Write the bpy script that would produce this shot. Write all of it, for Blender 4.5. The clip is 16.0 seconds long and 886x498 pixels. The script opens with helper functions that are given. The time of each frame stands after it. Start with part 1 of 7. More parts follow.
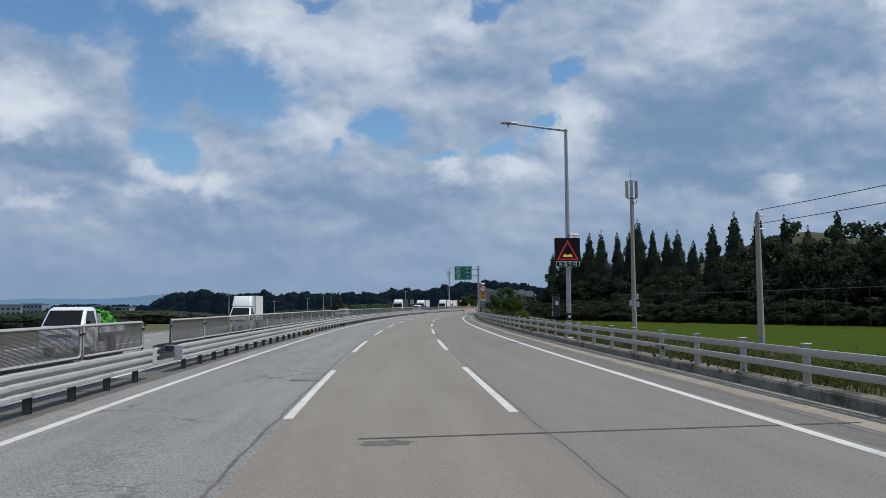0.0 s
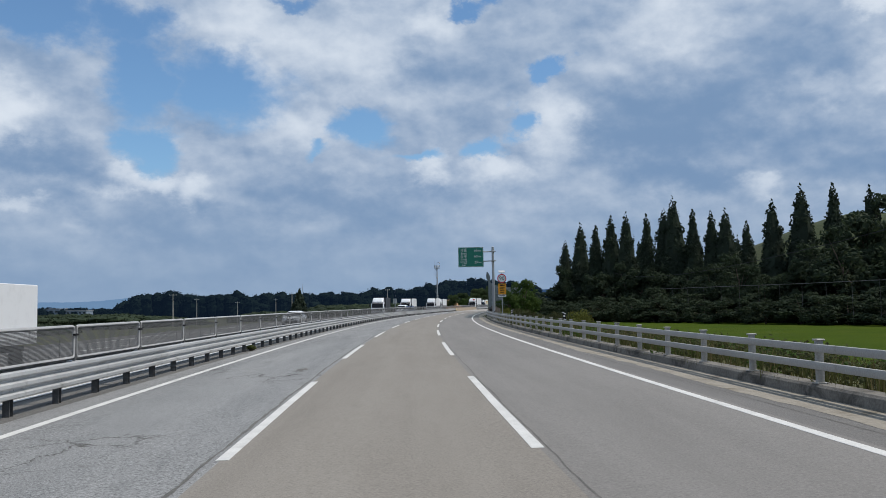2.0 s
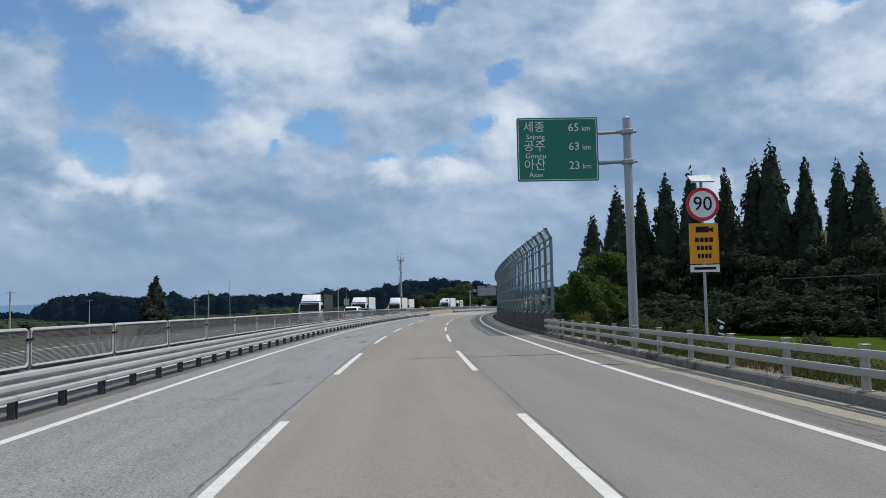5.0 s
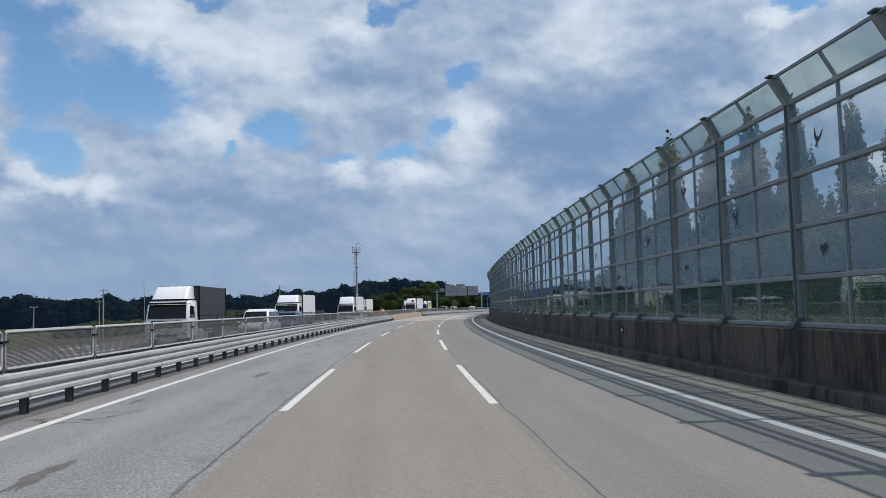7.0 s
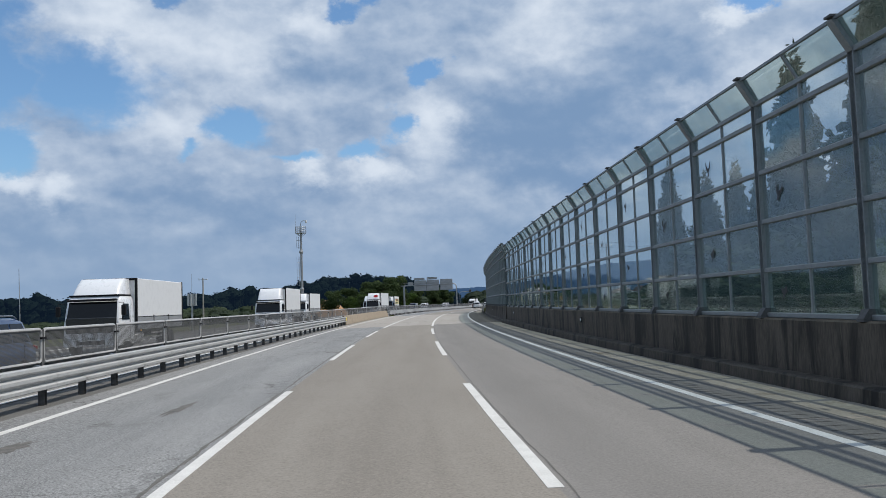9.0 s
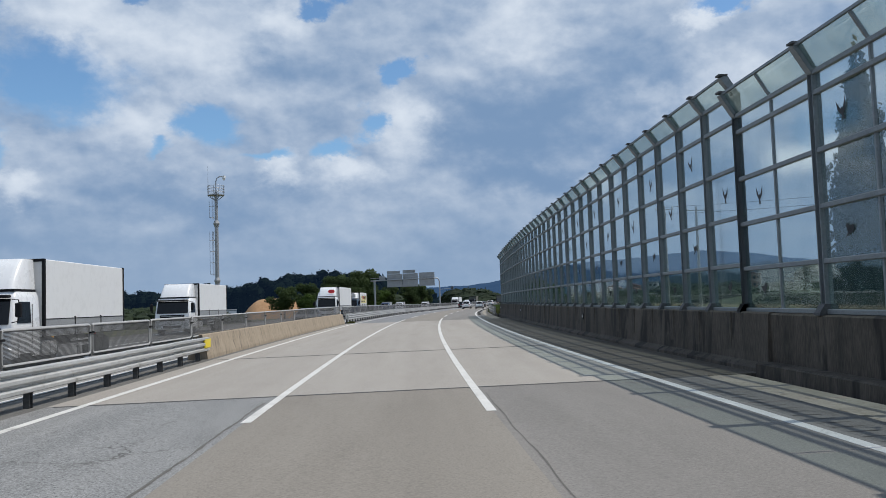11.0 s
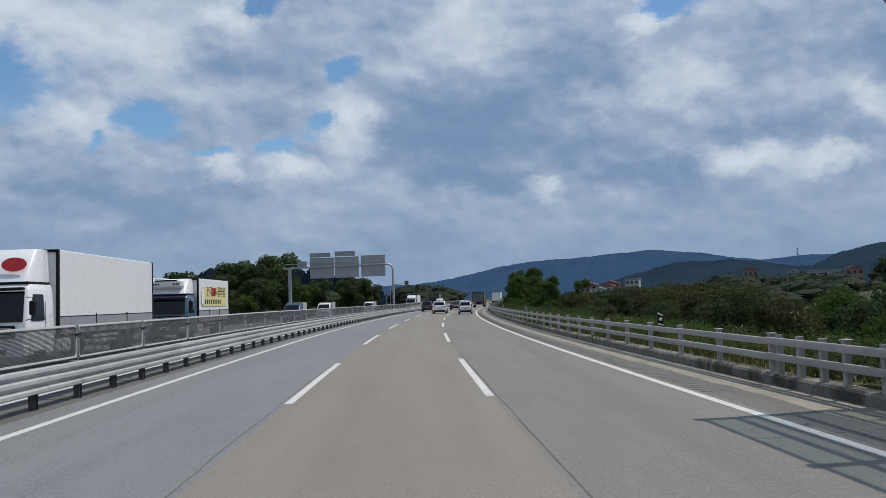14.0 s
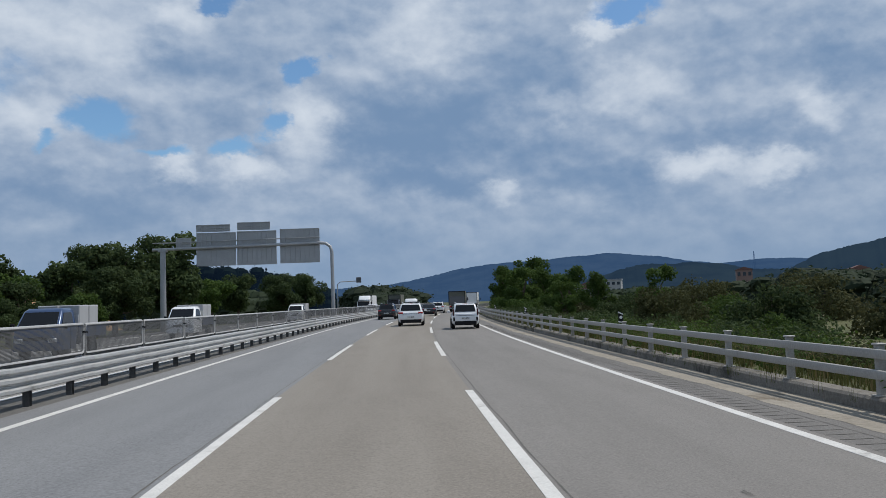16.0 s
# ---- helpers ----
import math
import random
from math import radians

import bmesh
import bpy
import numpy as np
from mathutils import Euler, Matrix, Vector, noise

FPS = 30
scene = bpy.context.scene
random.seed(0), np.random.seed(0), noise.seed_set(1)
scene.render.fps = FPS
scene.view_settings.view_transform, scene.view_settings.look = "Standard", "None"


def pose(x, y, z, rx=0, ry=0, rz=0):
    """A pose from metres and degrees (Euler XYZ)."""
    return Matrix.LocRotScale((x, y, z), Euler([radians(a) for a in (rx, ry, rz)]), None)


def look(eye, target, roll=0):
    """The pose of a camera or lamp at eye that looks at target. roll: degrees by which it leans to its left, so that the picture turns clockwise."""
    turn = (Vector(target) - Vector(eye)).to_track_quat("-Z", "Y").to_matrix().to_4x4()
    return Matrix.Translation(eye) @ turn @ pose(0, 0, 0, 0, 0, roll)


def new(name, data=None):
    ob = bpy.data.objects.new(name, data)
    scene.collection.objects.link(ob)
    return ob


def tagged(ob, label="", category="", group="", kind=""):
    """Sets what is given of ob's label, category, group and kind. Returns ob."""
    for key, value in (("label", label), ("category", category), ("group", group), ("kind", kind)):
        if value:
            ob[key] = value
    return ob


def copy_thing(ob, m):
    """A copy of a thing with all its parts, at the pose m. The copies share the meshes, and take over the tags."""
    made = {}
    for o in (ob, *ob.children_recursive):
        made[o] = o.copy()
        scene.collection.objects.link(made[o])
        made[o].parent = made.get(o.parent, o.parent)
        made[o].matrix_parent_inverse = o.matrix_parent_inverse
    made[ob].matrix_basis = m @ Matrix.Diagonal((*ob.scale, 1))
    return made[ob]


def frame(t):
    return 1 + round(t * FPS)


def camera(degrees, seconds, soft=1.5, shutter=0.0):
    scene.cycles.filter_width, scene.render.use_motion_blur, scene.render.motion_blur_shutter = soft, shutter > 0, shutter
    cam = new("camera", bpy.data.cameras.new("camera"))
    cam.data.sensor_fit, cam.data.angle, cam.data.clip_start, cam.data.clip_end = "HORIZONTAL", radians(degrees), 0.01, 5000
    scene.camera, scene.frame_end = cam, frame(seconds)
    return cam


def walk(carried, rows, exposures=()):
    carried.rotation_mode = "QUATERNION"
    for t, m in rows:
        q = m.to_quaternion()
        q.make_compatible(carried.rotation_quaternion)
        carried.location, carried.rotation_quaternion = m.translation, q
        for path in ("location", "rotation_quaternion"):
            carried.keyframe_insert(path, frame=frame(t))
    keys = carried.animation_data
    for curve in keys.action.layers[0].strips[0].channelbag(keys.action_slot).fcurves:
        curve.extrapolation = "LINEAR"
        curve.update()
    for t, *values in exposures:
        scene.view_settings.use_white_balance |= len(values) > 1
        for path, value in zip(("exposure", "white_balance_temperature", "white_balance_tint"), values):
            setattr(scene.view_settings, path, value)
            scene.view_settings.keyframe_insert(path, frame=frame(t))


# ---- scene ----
cam = camera(56.48, 16.0, soft=0.8)

PATH = [
    (0.0, pose(-0.309, 9.685, 1.754, 93.92, 0.44, -3.86)),
    (0.3, pose(-0.250, 15.790, 1.719, 93.88, 0.49, -4.23)),
    (0.5, pose(-0.190, 19.856, 1.703, 93.78, 0.48, -4.40)),
    (0.7, pose(-0.117, 23.922, 1.695, 93.68, 0.55, -4.61)),
    (1.0, pose(0.017, 30.023, 1.690, 93.72, 0.69, -4.70)),
    (1.5, pose(0.290, 40.209, 1.708, 93.80, 0.83, -4.81)),
    (2.0, pose(0.613, 50.406, 1.705, 93.89, 1.04, -5.10)),
    (2.5, pose(0.961, 60.651, 1.698, 93.95, 1.16, -5.39)),
    (3.0, pose(1.316, 70.960, 1.710, 93.97, 1.10, -5.73)),
    (3.5, pose(1.739, 81.343, 1.711, 93.84, 1.10, -6.14)),
    (4.0, pose(2.292, 91.783, 1.674, 93.89, 1.06, -6.82)),
    (4.6, pose(3.214, 104.173, 1.668, 93.95, 1.13, -7.50)),
    (5.3, pose(4.469, 118.641, 1.661, 94.01, 1.22, -8.50)),
    (5.9, pose(5.721, 131.216, 1.660, 94.06, 1.30, -9.40)),
    (6.5, pose(7.162, 144.097, 1.664, 94.12, 1.37, -10.23)),
    (7.0, pose(8.508, 154.923, 1.664, 94.06, 1.44, -10.87)),
    (7.5, pose(9.996, 165.795, 1.678, 94.12, 1.51, -11.54)),
    (8.0, pose(11.629, 176.721, 1.689, 94.06, 1.50, -12.14)),
    (8.5, pose(13.395, 187.709, 1.673, 93.84, 1.92, -12.82)),
    (9.0, pose(15.304, 198.787, 1.644, 93.79, 1.99, -13.42)),
    (9.5, pose(17.360, 209.978, 1.614, 93.78, 2.16, -14.01)),
    (10.1, pose(20.017, 223.913, 1.629, 93.74, 2.07, -14.64)),
    (10.8, pose(23.596, 241.306, 1.654, 93.69, 1.97, -15.20)),
    (11.4, pose(26.972, 256.529, 1.677, 93.65, 1.89, -15.72)),
    (12.0, pose(30.502, 271.441, 1.704, 93.61, 1.81, -16.45)),
    (12.5, pose(33.532, 283.647, 1.785, 93.62, 1.91, -17.20)),
    (13.0, pose(36.655, 295.716, 1.847, 93.62, 1.80, -18.02)),
    (13.2, pose(37.923, 300.503, 1.861, 93.78, 1.84, -18.20)),
    (13.5, pose(39.843, 307.659, 1.874, 93.68, 1.72, -18.56)),
    (14.0, pose(43.100, 319.520, 1.839, 93.51, 1.87, -19.16)),
    (14.5, pose(46.532, 331.339, 1.763, 93.60, 1.82, -20.15)),
    (15.0, pose(50.202, 343.119, 1.742, 93.68, 1.84, -20.96)),
    (15.5, pose(54.065, 354.864, 1.741, 93.66, 1.87, -21.65)),
    (16.0, pose(58.047, 366.587, 1.716, 93.62, 1.75, -22.18)),
]
walk(cam, PATH, [(0.0, -0.03), (0.5, -0.13), (0.9, -0.10), (1.6, 0.02), (2.5, 0.10), (9.5, 0.14), (12.0, 0.04), (13.0, -0.04), (16.0, -0.04)])

# ---------------------------------------------------------------- sky and sun
SUN_AZ, SUN_EL = 96.0, 61.5
sun_dir = Vector((math.sin(radians(SUN_AZ)) * math.cos(radians(SUN_EL)),
                  math.cos(radians(SUN_AZ)) * math.cos(radians(SUN_EL)),
                  math.sin(radians(SUN_EL))))
sun = new("sun", bpy.data.lights.new("sun", "SUN"))
sun.data.energy = 3.15
sun.data.angle = radians(0.53)
sun.data.color = (1.0, 0.95, 0.88)
sun.matrix_world = look(sun_dir * 500, (0, 0, 0))


class Nodes:
    """A short hand for node trees."""

    def __init__(self, tree):
        self.t = tree

    def add(self, kind, operation=None):
        n = self.t.nodes.new(kind)
        if operation:
            n.operation = operation
        return n

    def link(self, a, b):
        self.t.links.new(a, b)

    def math(self, op, a, b=None, c=None, clamp=False):
        n = self.t.nodes.new("ShaderNodeMath")
        n.operation, n.use_clamp = op, clamp
        for i, v in enumerate((a, b, c)):
            if v is None:
                continue
            if isinstance(v, (int, float)):
                n.inputs[i].default_value = v
            else:
                self.link(v, n.inputs[i])
        return n.outputs[0]

    def smooth(self, v, lo, hi, a=0.0, b=1.0):
        n = self.t.nodes.new("ShaderNodeMapRange")
        n.interpolation_type = "SMOOTHSTEP"
        self.link(v, n.inputs[0])
        for i, x in zip((1, 2, 3, 4), (lo, hi, a, b)):
            n.inputs[i].default_value = x
        return n.outputs[0]

    def mix(self, fac, a, b, blend="MIX"):
        n = self.t.nodes.new("ShaderNodeMix")
        n.data_type, n.blend_type = "RGBA", blend
        for sock, v in ((n.inputs[0], fac), (n.inputs[6], a), (n.inputs[7], b)):
            if isinstance(v, (int, float)):
                sock.default_value = v
            elif isinstance(v, tuple):
                sock.default_value = (*v[:3], 1)
            else:
                self.link(v, sock)
        return n.outputs[2]

    def noise(self, vec, scale, detail=4.0, rough=0.55, dist=0.0):
        n = self.t.nodes.new("ShaderNodeTexNoise")
        n.inputs["Scale"].default_value = scale
        n.inputs["Detail"].default_value = detail
        n.inputs["Roughness"].default_value = rough
        n.inputs["Distortion"].default_value = dist
        if vec is not None:
            self.link(vec, n.inputs["Vector"])
        return n.outputs["Fac"], n.outputs["Color"]

    def scaled(self, vec, s):
        n = self.t.nodes.new("ShaderNodeMapping")
        n.inputs["Scale"].default_value = s
        self.link(vec, n.inputs["Vector"])
        return n.outputs[0]


# (azimuth, elevation, half width, half height in degrees, amount) of open blue, sunlit heads and grey undersides
BLUE = [(-21.5, 18.6, 5.5, 1.9, 1.0), (-15.0, 15.0, 2.4, 3.6, 1.0), (-10.2, 14.6, 4.2, 2.6, 1.0), (-14.8, 10.4, 1.7, 1.9, 0.9), (-0.5, 12.6, 2.3, 1.5, 1.0),
        (8.2, 11.1, 1.7, 0.8, 0.9), (10.6, 12.6, 1.3, 0.9, 0.9), (13.0, 16.4, 0.9, 1.2, 1.0), (-3.6, 10.6, 1.0, 0.6, 0.7), (3.2, 10.0, 2.2, 0.5, 0.75),
        (7.3, 20.4, 1.7, 0.6, 0.9), (-16.0, 18.2, 3.0, 1.8, 0.9), (35.8, 18.9, 2.6, 0.8, 1.0), (-5.5, 20.4, 1.6, 0.5, 0.7)]
BRIGHT = [(-23.6, 12.8, 2.6, 2.0, 1.0), (-14.4, 8.2, 2.7, 0.8, 1.0), (-11.4, 7.6, 1.7, 1.0, 0.8), (-22.4, 6.8, 1.4, 0.6, 0.8), (-8.0, 18.8, 4.5, 1.8, 0.7),
          (-1.7, 17.4, 6.5, 3.0, 0.6), (4.4, 19.0, 2.8, 1.6, 0.8), (-4.9, 11.9, 3.2, 1.6, 0.5), (4.5, 9.3, 1.7, 1.1, 1.0), (8.9, 9.5, 1.9, 1.2, 0.8),
          (13.2, 12.6, 2.2, 2.6, 0.9), (20.8, 18.4, 3.6, 2.0, 0.7), (33.6, 18.2, 1.4, 1.0, 1.0), (35.2, 14.0, 3.0, 1.6, 0.6), (39.9, 8.2, 2.4, 0.9, 0.9),
          (44.8, 7.9, 2.6, 0.8, 0.9), (47.3, 11.3, 1.5, 1.3, 0.6), (26.4, 7.1, 1.2, 0.8, 0.7), (30.4, 13.2, 1.8, 1.0, 0.4), (-19.2, 5.2, 1.6, 0.6, 0.4)]
GREY = [(-1.4, 7.0, 5.5, 1.4, 0.5), (21.0, 11.6, 6.0, 2.6, 1.0), (27.6, 9.6, 5.0, 1.8, 0.7), (-12.7, 5.6, 5.5, 1.2, 0.5), (-21.4, 9.8, 4.0, 1.0, 0.8),
        (22.5, 8.3, 4.5, 1.2, 0.9), (33.0, 7.6, 4.5, 1.4, 0.7), (48.8, 14.0, 3.0, 2.0, 0.7), (28.6, 16.0, 3.0, 2.4, 0.5), (43.4, 10.2, 4.5, 1.2, 0.6),
        (-19.0, 7.6, 3.0, 0.7, 0.5), (3.5, 15.6, 2.6, 1.0, 0.55), (4.0, 18.0, 1.6, 1.0, 0.5), (-11.0, 12.0, 1.5, 0.6, 0.4)]

world = bpy.data.worlds.new("sky")
scene.world = world
world.use_nodes = True
N = Nodes(world.node_tree)
world.node_tree.nodes.clear()
w_out = N.add("ShaderNodeOutputWorld")
w_bg = N.add("ShaderNodeBackground")
N.link(w_bg.outputs[0], w_out.inputs[0])
w_sky = N.add("ShaderNodeTexSky")
w_sky.sky_type = "NISHITA"
w_sky.sun_disc = False
w_sky.sun_elevation, w_sky.sun_rotation = radians(SUN_EL), radians(SUN_AZ)
w_sky.air_density, w_sky.dust_density, w_sky.ozone_density = 1.0, 0.6, 1.5
w_dir = N.add("ShaderNodeTexCoord").outputs["Generated"]


def vec_mul_add(v, mul, add):
    n = N.add("ShaderNodeVectorMath", operation="MULTIPLY_ADD")
    N.link(v, n.inputs[0])
    n.inputs[1].default_value = mul
    if isinstance(add, tuple):
        n.inputs[2].default_value = add
    else:
        N.link(add, n.inputs[2])
    return n.outputs[0]


def drifted(scale, amount, detail, rough):
    """The direction, pushed about by billows of one size."""
    _, col = N.noise(vec_mul_add(w_dir, (1, 1, 1.5), (0, 0, 0)), scale, detail, rough)
    centred = vec_mul_add(w_dir, (1, 1, 1), (-amount / 2, -amount / 2, -amount * 0.4))
    return vec_mul_add(col, (amount, amount, amount * 0.8), centred)


w_d = drifted(12.0, 0.115, 7.0, 0.60)
w_split = N.add("ShaderNodeSeparateXYZ")
N.link(w_d, w_split.inputs[0])
w_az = N.math("MULTIPLY", N.math("ARCTAN2", w_split.outputs[0], w_split.outputs[1]), 180 / math.pi)
w_el = N.math("MULTIPLY", N.math("ARCSINE", w_split.outputs[2], clamp=False), 180 / math.pi)
w_join = N.add("ShaderNodeCombineXYZ")
N.link(w_az, w_join.inputs[0])
N.link(w_el, w_join.inputs[1])
w_ae = w_join.outputs[0]


def spots(rows, edge=1.45, core=0.25):
    total = None
    for az, el, ra, re, k in rows:
        n = N.add("ShaderNodeVectorMath", operation="LENGTH")
        N.link(vec_mul_add(w_ae, (1 / ra, 1 / re, 0), (-az / ra, -el / re, 0)), n.inputs[0])
        m = N.smooth(n.outputs["Value"], core, edge, k, 0.0)
        total = m if total is None else N.math("MAXIMUM", total, m)
    return total


def weighted(*pairs):
    total = None
    for v, k in pairs:
        m = N.math("MULTIPLY", v, k)
        total = m if total is None else N.math("ADD", total, m)
    return total


w_blue, w_bright, w_grey = spots(BLUE, 1.6, 0.15), spots(BRIGHT, 1.6, 0.1), spots(GREY, 1.9, 0.0)
w_flat = N.scaled(w_dir, (1, 1, 1.6))
w_lit = vec_mul_add(w_flat, (1, 1, 1), (0.006, 0.0, 0.016))
w_puff = drifted(30.0, 0.03, 4.0, 0.6)
c1, _ = N.noise(w_flat, 5.5, 7.0, 0.55, 0.0)
c2, _ = N.noise(w_flat, 11.0, 5.0, 0.50, 0.0)
c2_lit, _ = N.noise(w_lit, 11.0, 5.0, 0.50, 0.0)
c3, _ = N.noise(w_puff, 34.0, 6.0, 0.6, 0.0)
w_relief = N.math("SUBTRACT", c2, c2_lit)
w_open = weighted((w_blue, 1.3), (c1, -0.55), (c3, -0.3), (w_bright, -0.15))
w_cover = N.smooth(w_open, -0.34, 0.62, 1.0, 0.0)
w_tone = weighted((c1, 0.36), (c2, 0.26), (c3, 0.20), (w_relief, 0.8), (w_bright, 0.46), (w_grey, -0.36))
w_tone = N.math("SUBTRACT", w_tone, 0.035)
w_ramp = N.add("ShaderNodeValToRGB")
ramp = w_ramp.color_ramp
ramp.interpolation = "EASE"
for pos, col in ((0.0, (0.180, 0.285, 0.455)), (0.40, (0.325, 0.43, 0.595)), (0.72, (0.47, 0.565, 0.705)), (1.0, (0.67, 0.735, 0.82))):
    e = ramp.elements[0] if pos == 0.0 else ramp.elements[1] if pos == 1.0 else ramp.elements.new(pos)
    e.position, e.color = pos, (*col, 1)
N.link(w_tone, w_ramp.inputs[0])
w_skyc = N.mix(1.0, w_sky.outputs[0], (0.082, 0.105, 0.120), "MULTIPLY")
w_col = N.mix(w_cover, w_skyc, w_ramp.outputs[0])
w_sep = N.add("ShaderNodeSeparateXYZ")
N.link(w_dir, w_sep.inputs[0])
w_haze = N.smooth(w_sep.outputs[2], 0.0, 0.17, 0.92, 0.0)
w_hcol = N.mix(c2, (0.205, 0.305, 0.465), (0.275, 0.38, 0.53))
w_col = N.mix(w_haze, w_col, w_hcol)
N.link(w_col, w_bg.inputs[0])
w_bg.inputs[1].default_value = 1.0
scene.view_settings.exposure = 0.0

# ---------------------------------------------------------------- materials


def material(name, build):
    m = bpy.data.materials.new(name)
    m.use_nodes = True
    n = Nodes(m.node_tree)
    m.node_tree.nodes.clear()
    out = n.add("ShaderNodeOutputMaterial")
    bs = n.add("ShaderNodeBsdfPrincipled")
    n.link(bs.outputs[0], out.inputs[0])
    build(n, bs, out)
    return m


def rough_surface(name, a, b, scale=1.2, fine=45.0, rough=0.85, bump=0.25, metal=0.0, coords="Object", stretch=(1, 1, 1),
                  fine_amount=0.5, spec=0.3, stain=None, per_piece=0.0, per_island=0.0, dist=0.02):
    def build(n, bs, out):
        v = n.scaled(n.add("ShaderNodeTexCoord").outputs[coords], stretch)
        f1, _ = n.noise(v, scale, 6.0, 0.6)
        f2, _ = n.noise(v, fine, 3.0, 0.6)
        f = n.math("ADD", n.math("MULTIPLY", f1, 1 - fine_amount), n.math("MULTIPLY", f2, fine_amount))
        f = n.smooth(f, 0.3, 0.7)
        c = n.mix(f, a, b)
        if stain:
            f3, _ = n.noise(v, stain[1], 5.0, 0.7, 0.6)
            c = n.mix(n.smooth(f3, stain[2], stain[3]), c, stain[0])
        if per_piece:
            r = n.add("ShaderNodeObjectInfo").outputs["Random"]
            c = n.mix(n.math("MULTIPLY", r, per_piece), c, tuple(0.45 * x for x in a))
        if per_island:
            r = n.add("ShaderNodeNewGeometry").outputs["Random Per Island"]
            c = n.mix(n.math("MULTIPLY", r, per_island), c, tuple(min(1, 1.9 * x) for x in b))
        n.link(c, bs.inputs["Base Color"])
        bs.inputs["Metallic"].default_value = metal
        bs.inputs["Specular IOR Level"].default_value = spec
        rr = n.math("ADD", n.math("MULTIPLY", f1, 0.2), rough - 0.1, clamp=True)
        n.link(rr, bs.inputs["Roughness"])
        if bump:
            bp = n.add("ShaderNodeBump")
            bp.inputs["Strength"].default_value = bump
            bp.inputs["Distance"].default_value = dist
            n.link(f2, bp.inputs["Height"])
            n.link(bp.outputs[0], bs.inputs["Normal"])
    return material(name, build)


def plain(name, col, rough=0.5, metal=0.0, coat=0.0, spec=0.5, grime=0.12, emit=0.0):
    def build(n, bs, out):
        v = n.add("ShaderNodeTexCoord").outputs["Object"]
        f, _ = n.noise(v, 3.0, 5.0, 0.65)
        n.link(n.mix(n.math("MULTIPLY", n.smooth(f, 0.45, 0.75), grime), col, tuple(0.35 * c + 0.03 for c in col)), bs.inputs["Base Color"])
        n.link(n.math("ADD", n.math("MULTIPLY", f, 0.16), max(0.02, rough - 0.08)), bs.inputs["Roughness"])
        bs.inputs["Metallic"].default_value = metal
        bs.inputs["Coat Weight"].default_value = coat
        bs.inputs["Specular IOR Level"].default_value = spec
        if emit:
            bs.inputs["Emission Color"].default_value = (*col, 1)
            bs.inputs["Emission Strength"].default_value = emit
    return material(name, build)


def lane_surface(name, a, b, dark, track=0.25, grain=0.28, seam=(0.06, 0.055, 0.05), cracks=0.0):
    """Worn pavement: coordinates run along the road (u) and across it (v), in metres."""
    def build(n, bs, out):
        uv = n.add("ShaderNodeTexCoord").outputs["UV"]
        ob = n.add("ShaderNodeTexCoord").outputs["Object"]
        long_v = n.scaled(uv, (0.05, 0.9, 1))
        f1, _ = n.noise(long_v, 1.0, 6.0, 0.6, 0.3)
        f2, _ = n.noise(n.scaled(uv, (0.35, 1.3, 1)), 0.8, 5.0, 0.6)
        f3, _ = n.noise(ob, 34.0, 4.0, 0.8)
        f4, _ = n.noise(ob, 11.0, 3.0, 0.6)
        c = n.mix(n.smooth(n.math("ADD", n.math("MULTIPLY", f1, 0.6), n.math("MULTIPLY", f2, 0.4)), 0.32, 0.68), a, b)
        c = n.mix(n.math("MULTIPLY", n.smooth(f2, 0.52, 0.78), track), c, dark)
        c = n.mix(n.math("MULTIPLY", n.smooth(f3, 0.50, 0.68), grain), c, tuple(0.45 * x for x in dark))
        c = n.mix(n.math("MULTIPLY", n.smooth(f3, 0.50, 0.32), grain * 0.8), c, tuple(min(1, 1.55 * x) for x in b))
        c = n.mix(n.math("MULTIPLY", n.smooth(f4, 0.5, 0.75), 0.22), c, dark)
        if cracks:
            vo = n.add("ShaderNodeTexVoronoi")
            vo.feature = "DISTANCE_TO_EDGE"
            vo.inputs["Scale"].default_value = 0.75
            _, wc = n.noise(ob, 3.0, 4.0, 0.6)
            vm = n.add("ShaderNodeVectorMath", operation="MULTIPLY_ADD")
            n.link(wc, vm.inputs[0])
            vm.inputs[1].default_value = (0.8, 0.8, 0.0)
            n.link(ob, vm.inputs[2])
            n.link(vm.outputs[0], vo.inputs["Vector"])
            patch, _ = n.noise(ob, 0.22, 3.0, 0.5)
            k = n.math("MULTIPLY", n.smooth(vo.outputs["Distance"], 0.03, 0.0), n.smooth(patch, 0.5, 0.66))
            c = n.mix(n.math("MULTIPLY", k, cracks), c, seam)
        n.link(c, bs.inputs["Base Color"])
        n.link(n.math("ADD", n.math("MULTIPLY", f3, 0.2), 0.70), bs.inputs["Roughness"])
        bs.inputs["Specular IOR Level"].default_value = 0.25
        bp = n.add("ShaderNodeBump")
        bp.inputs["Strength"].default_value = 0.45
        bp.inputs["Distance"].default_value = 0.012
        n.link(f3, bp.inputs["Height"])
        n.link(bp.outputs[0], bs.inputs["Normal"])
    return material(name, build)


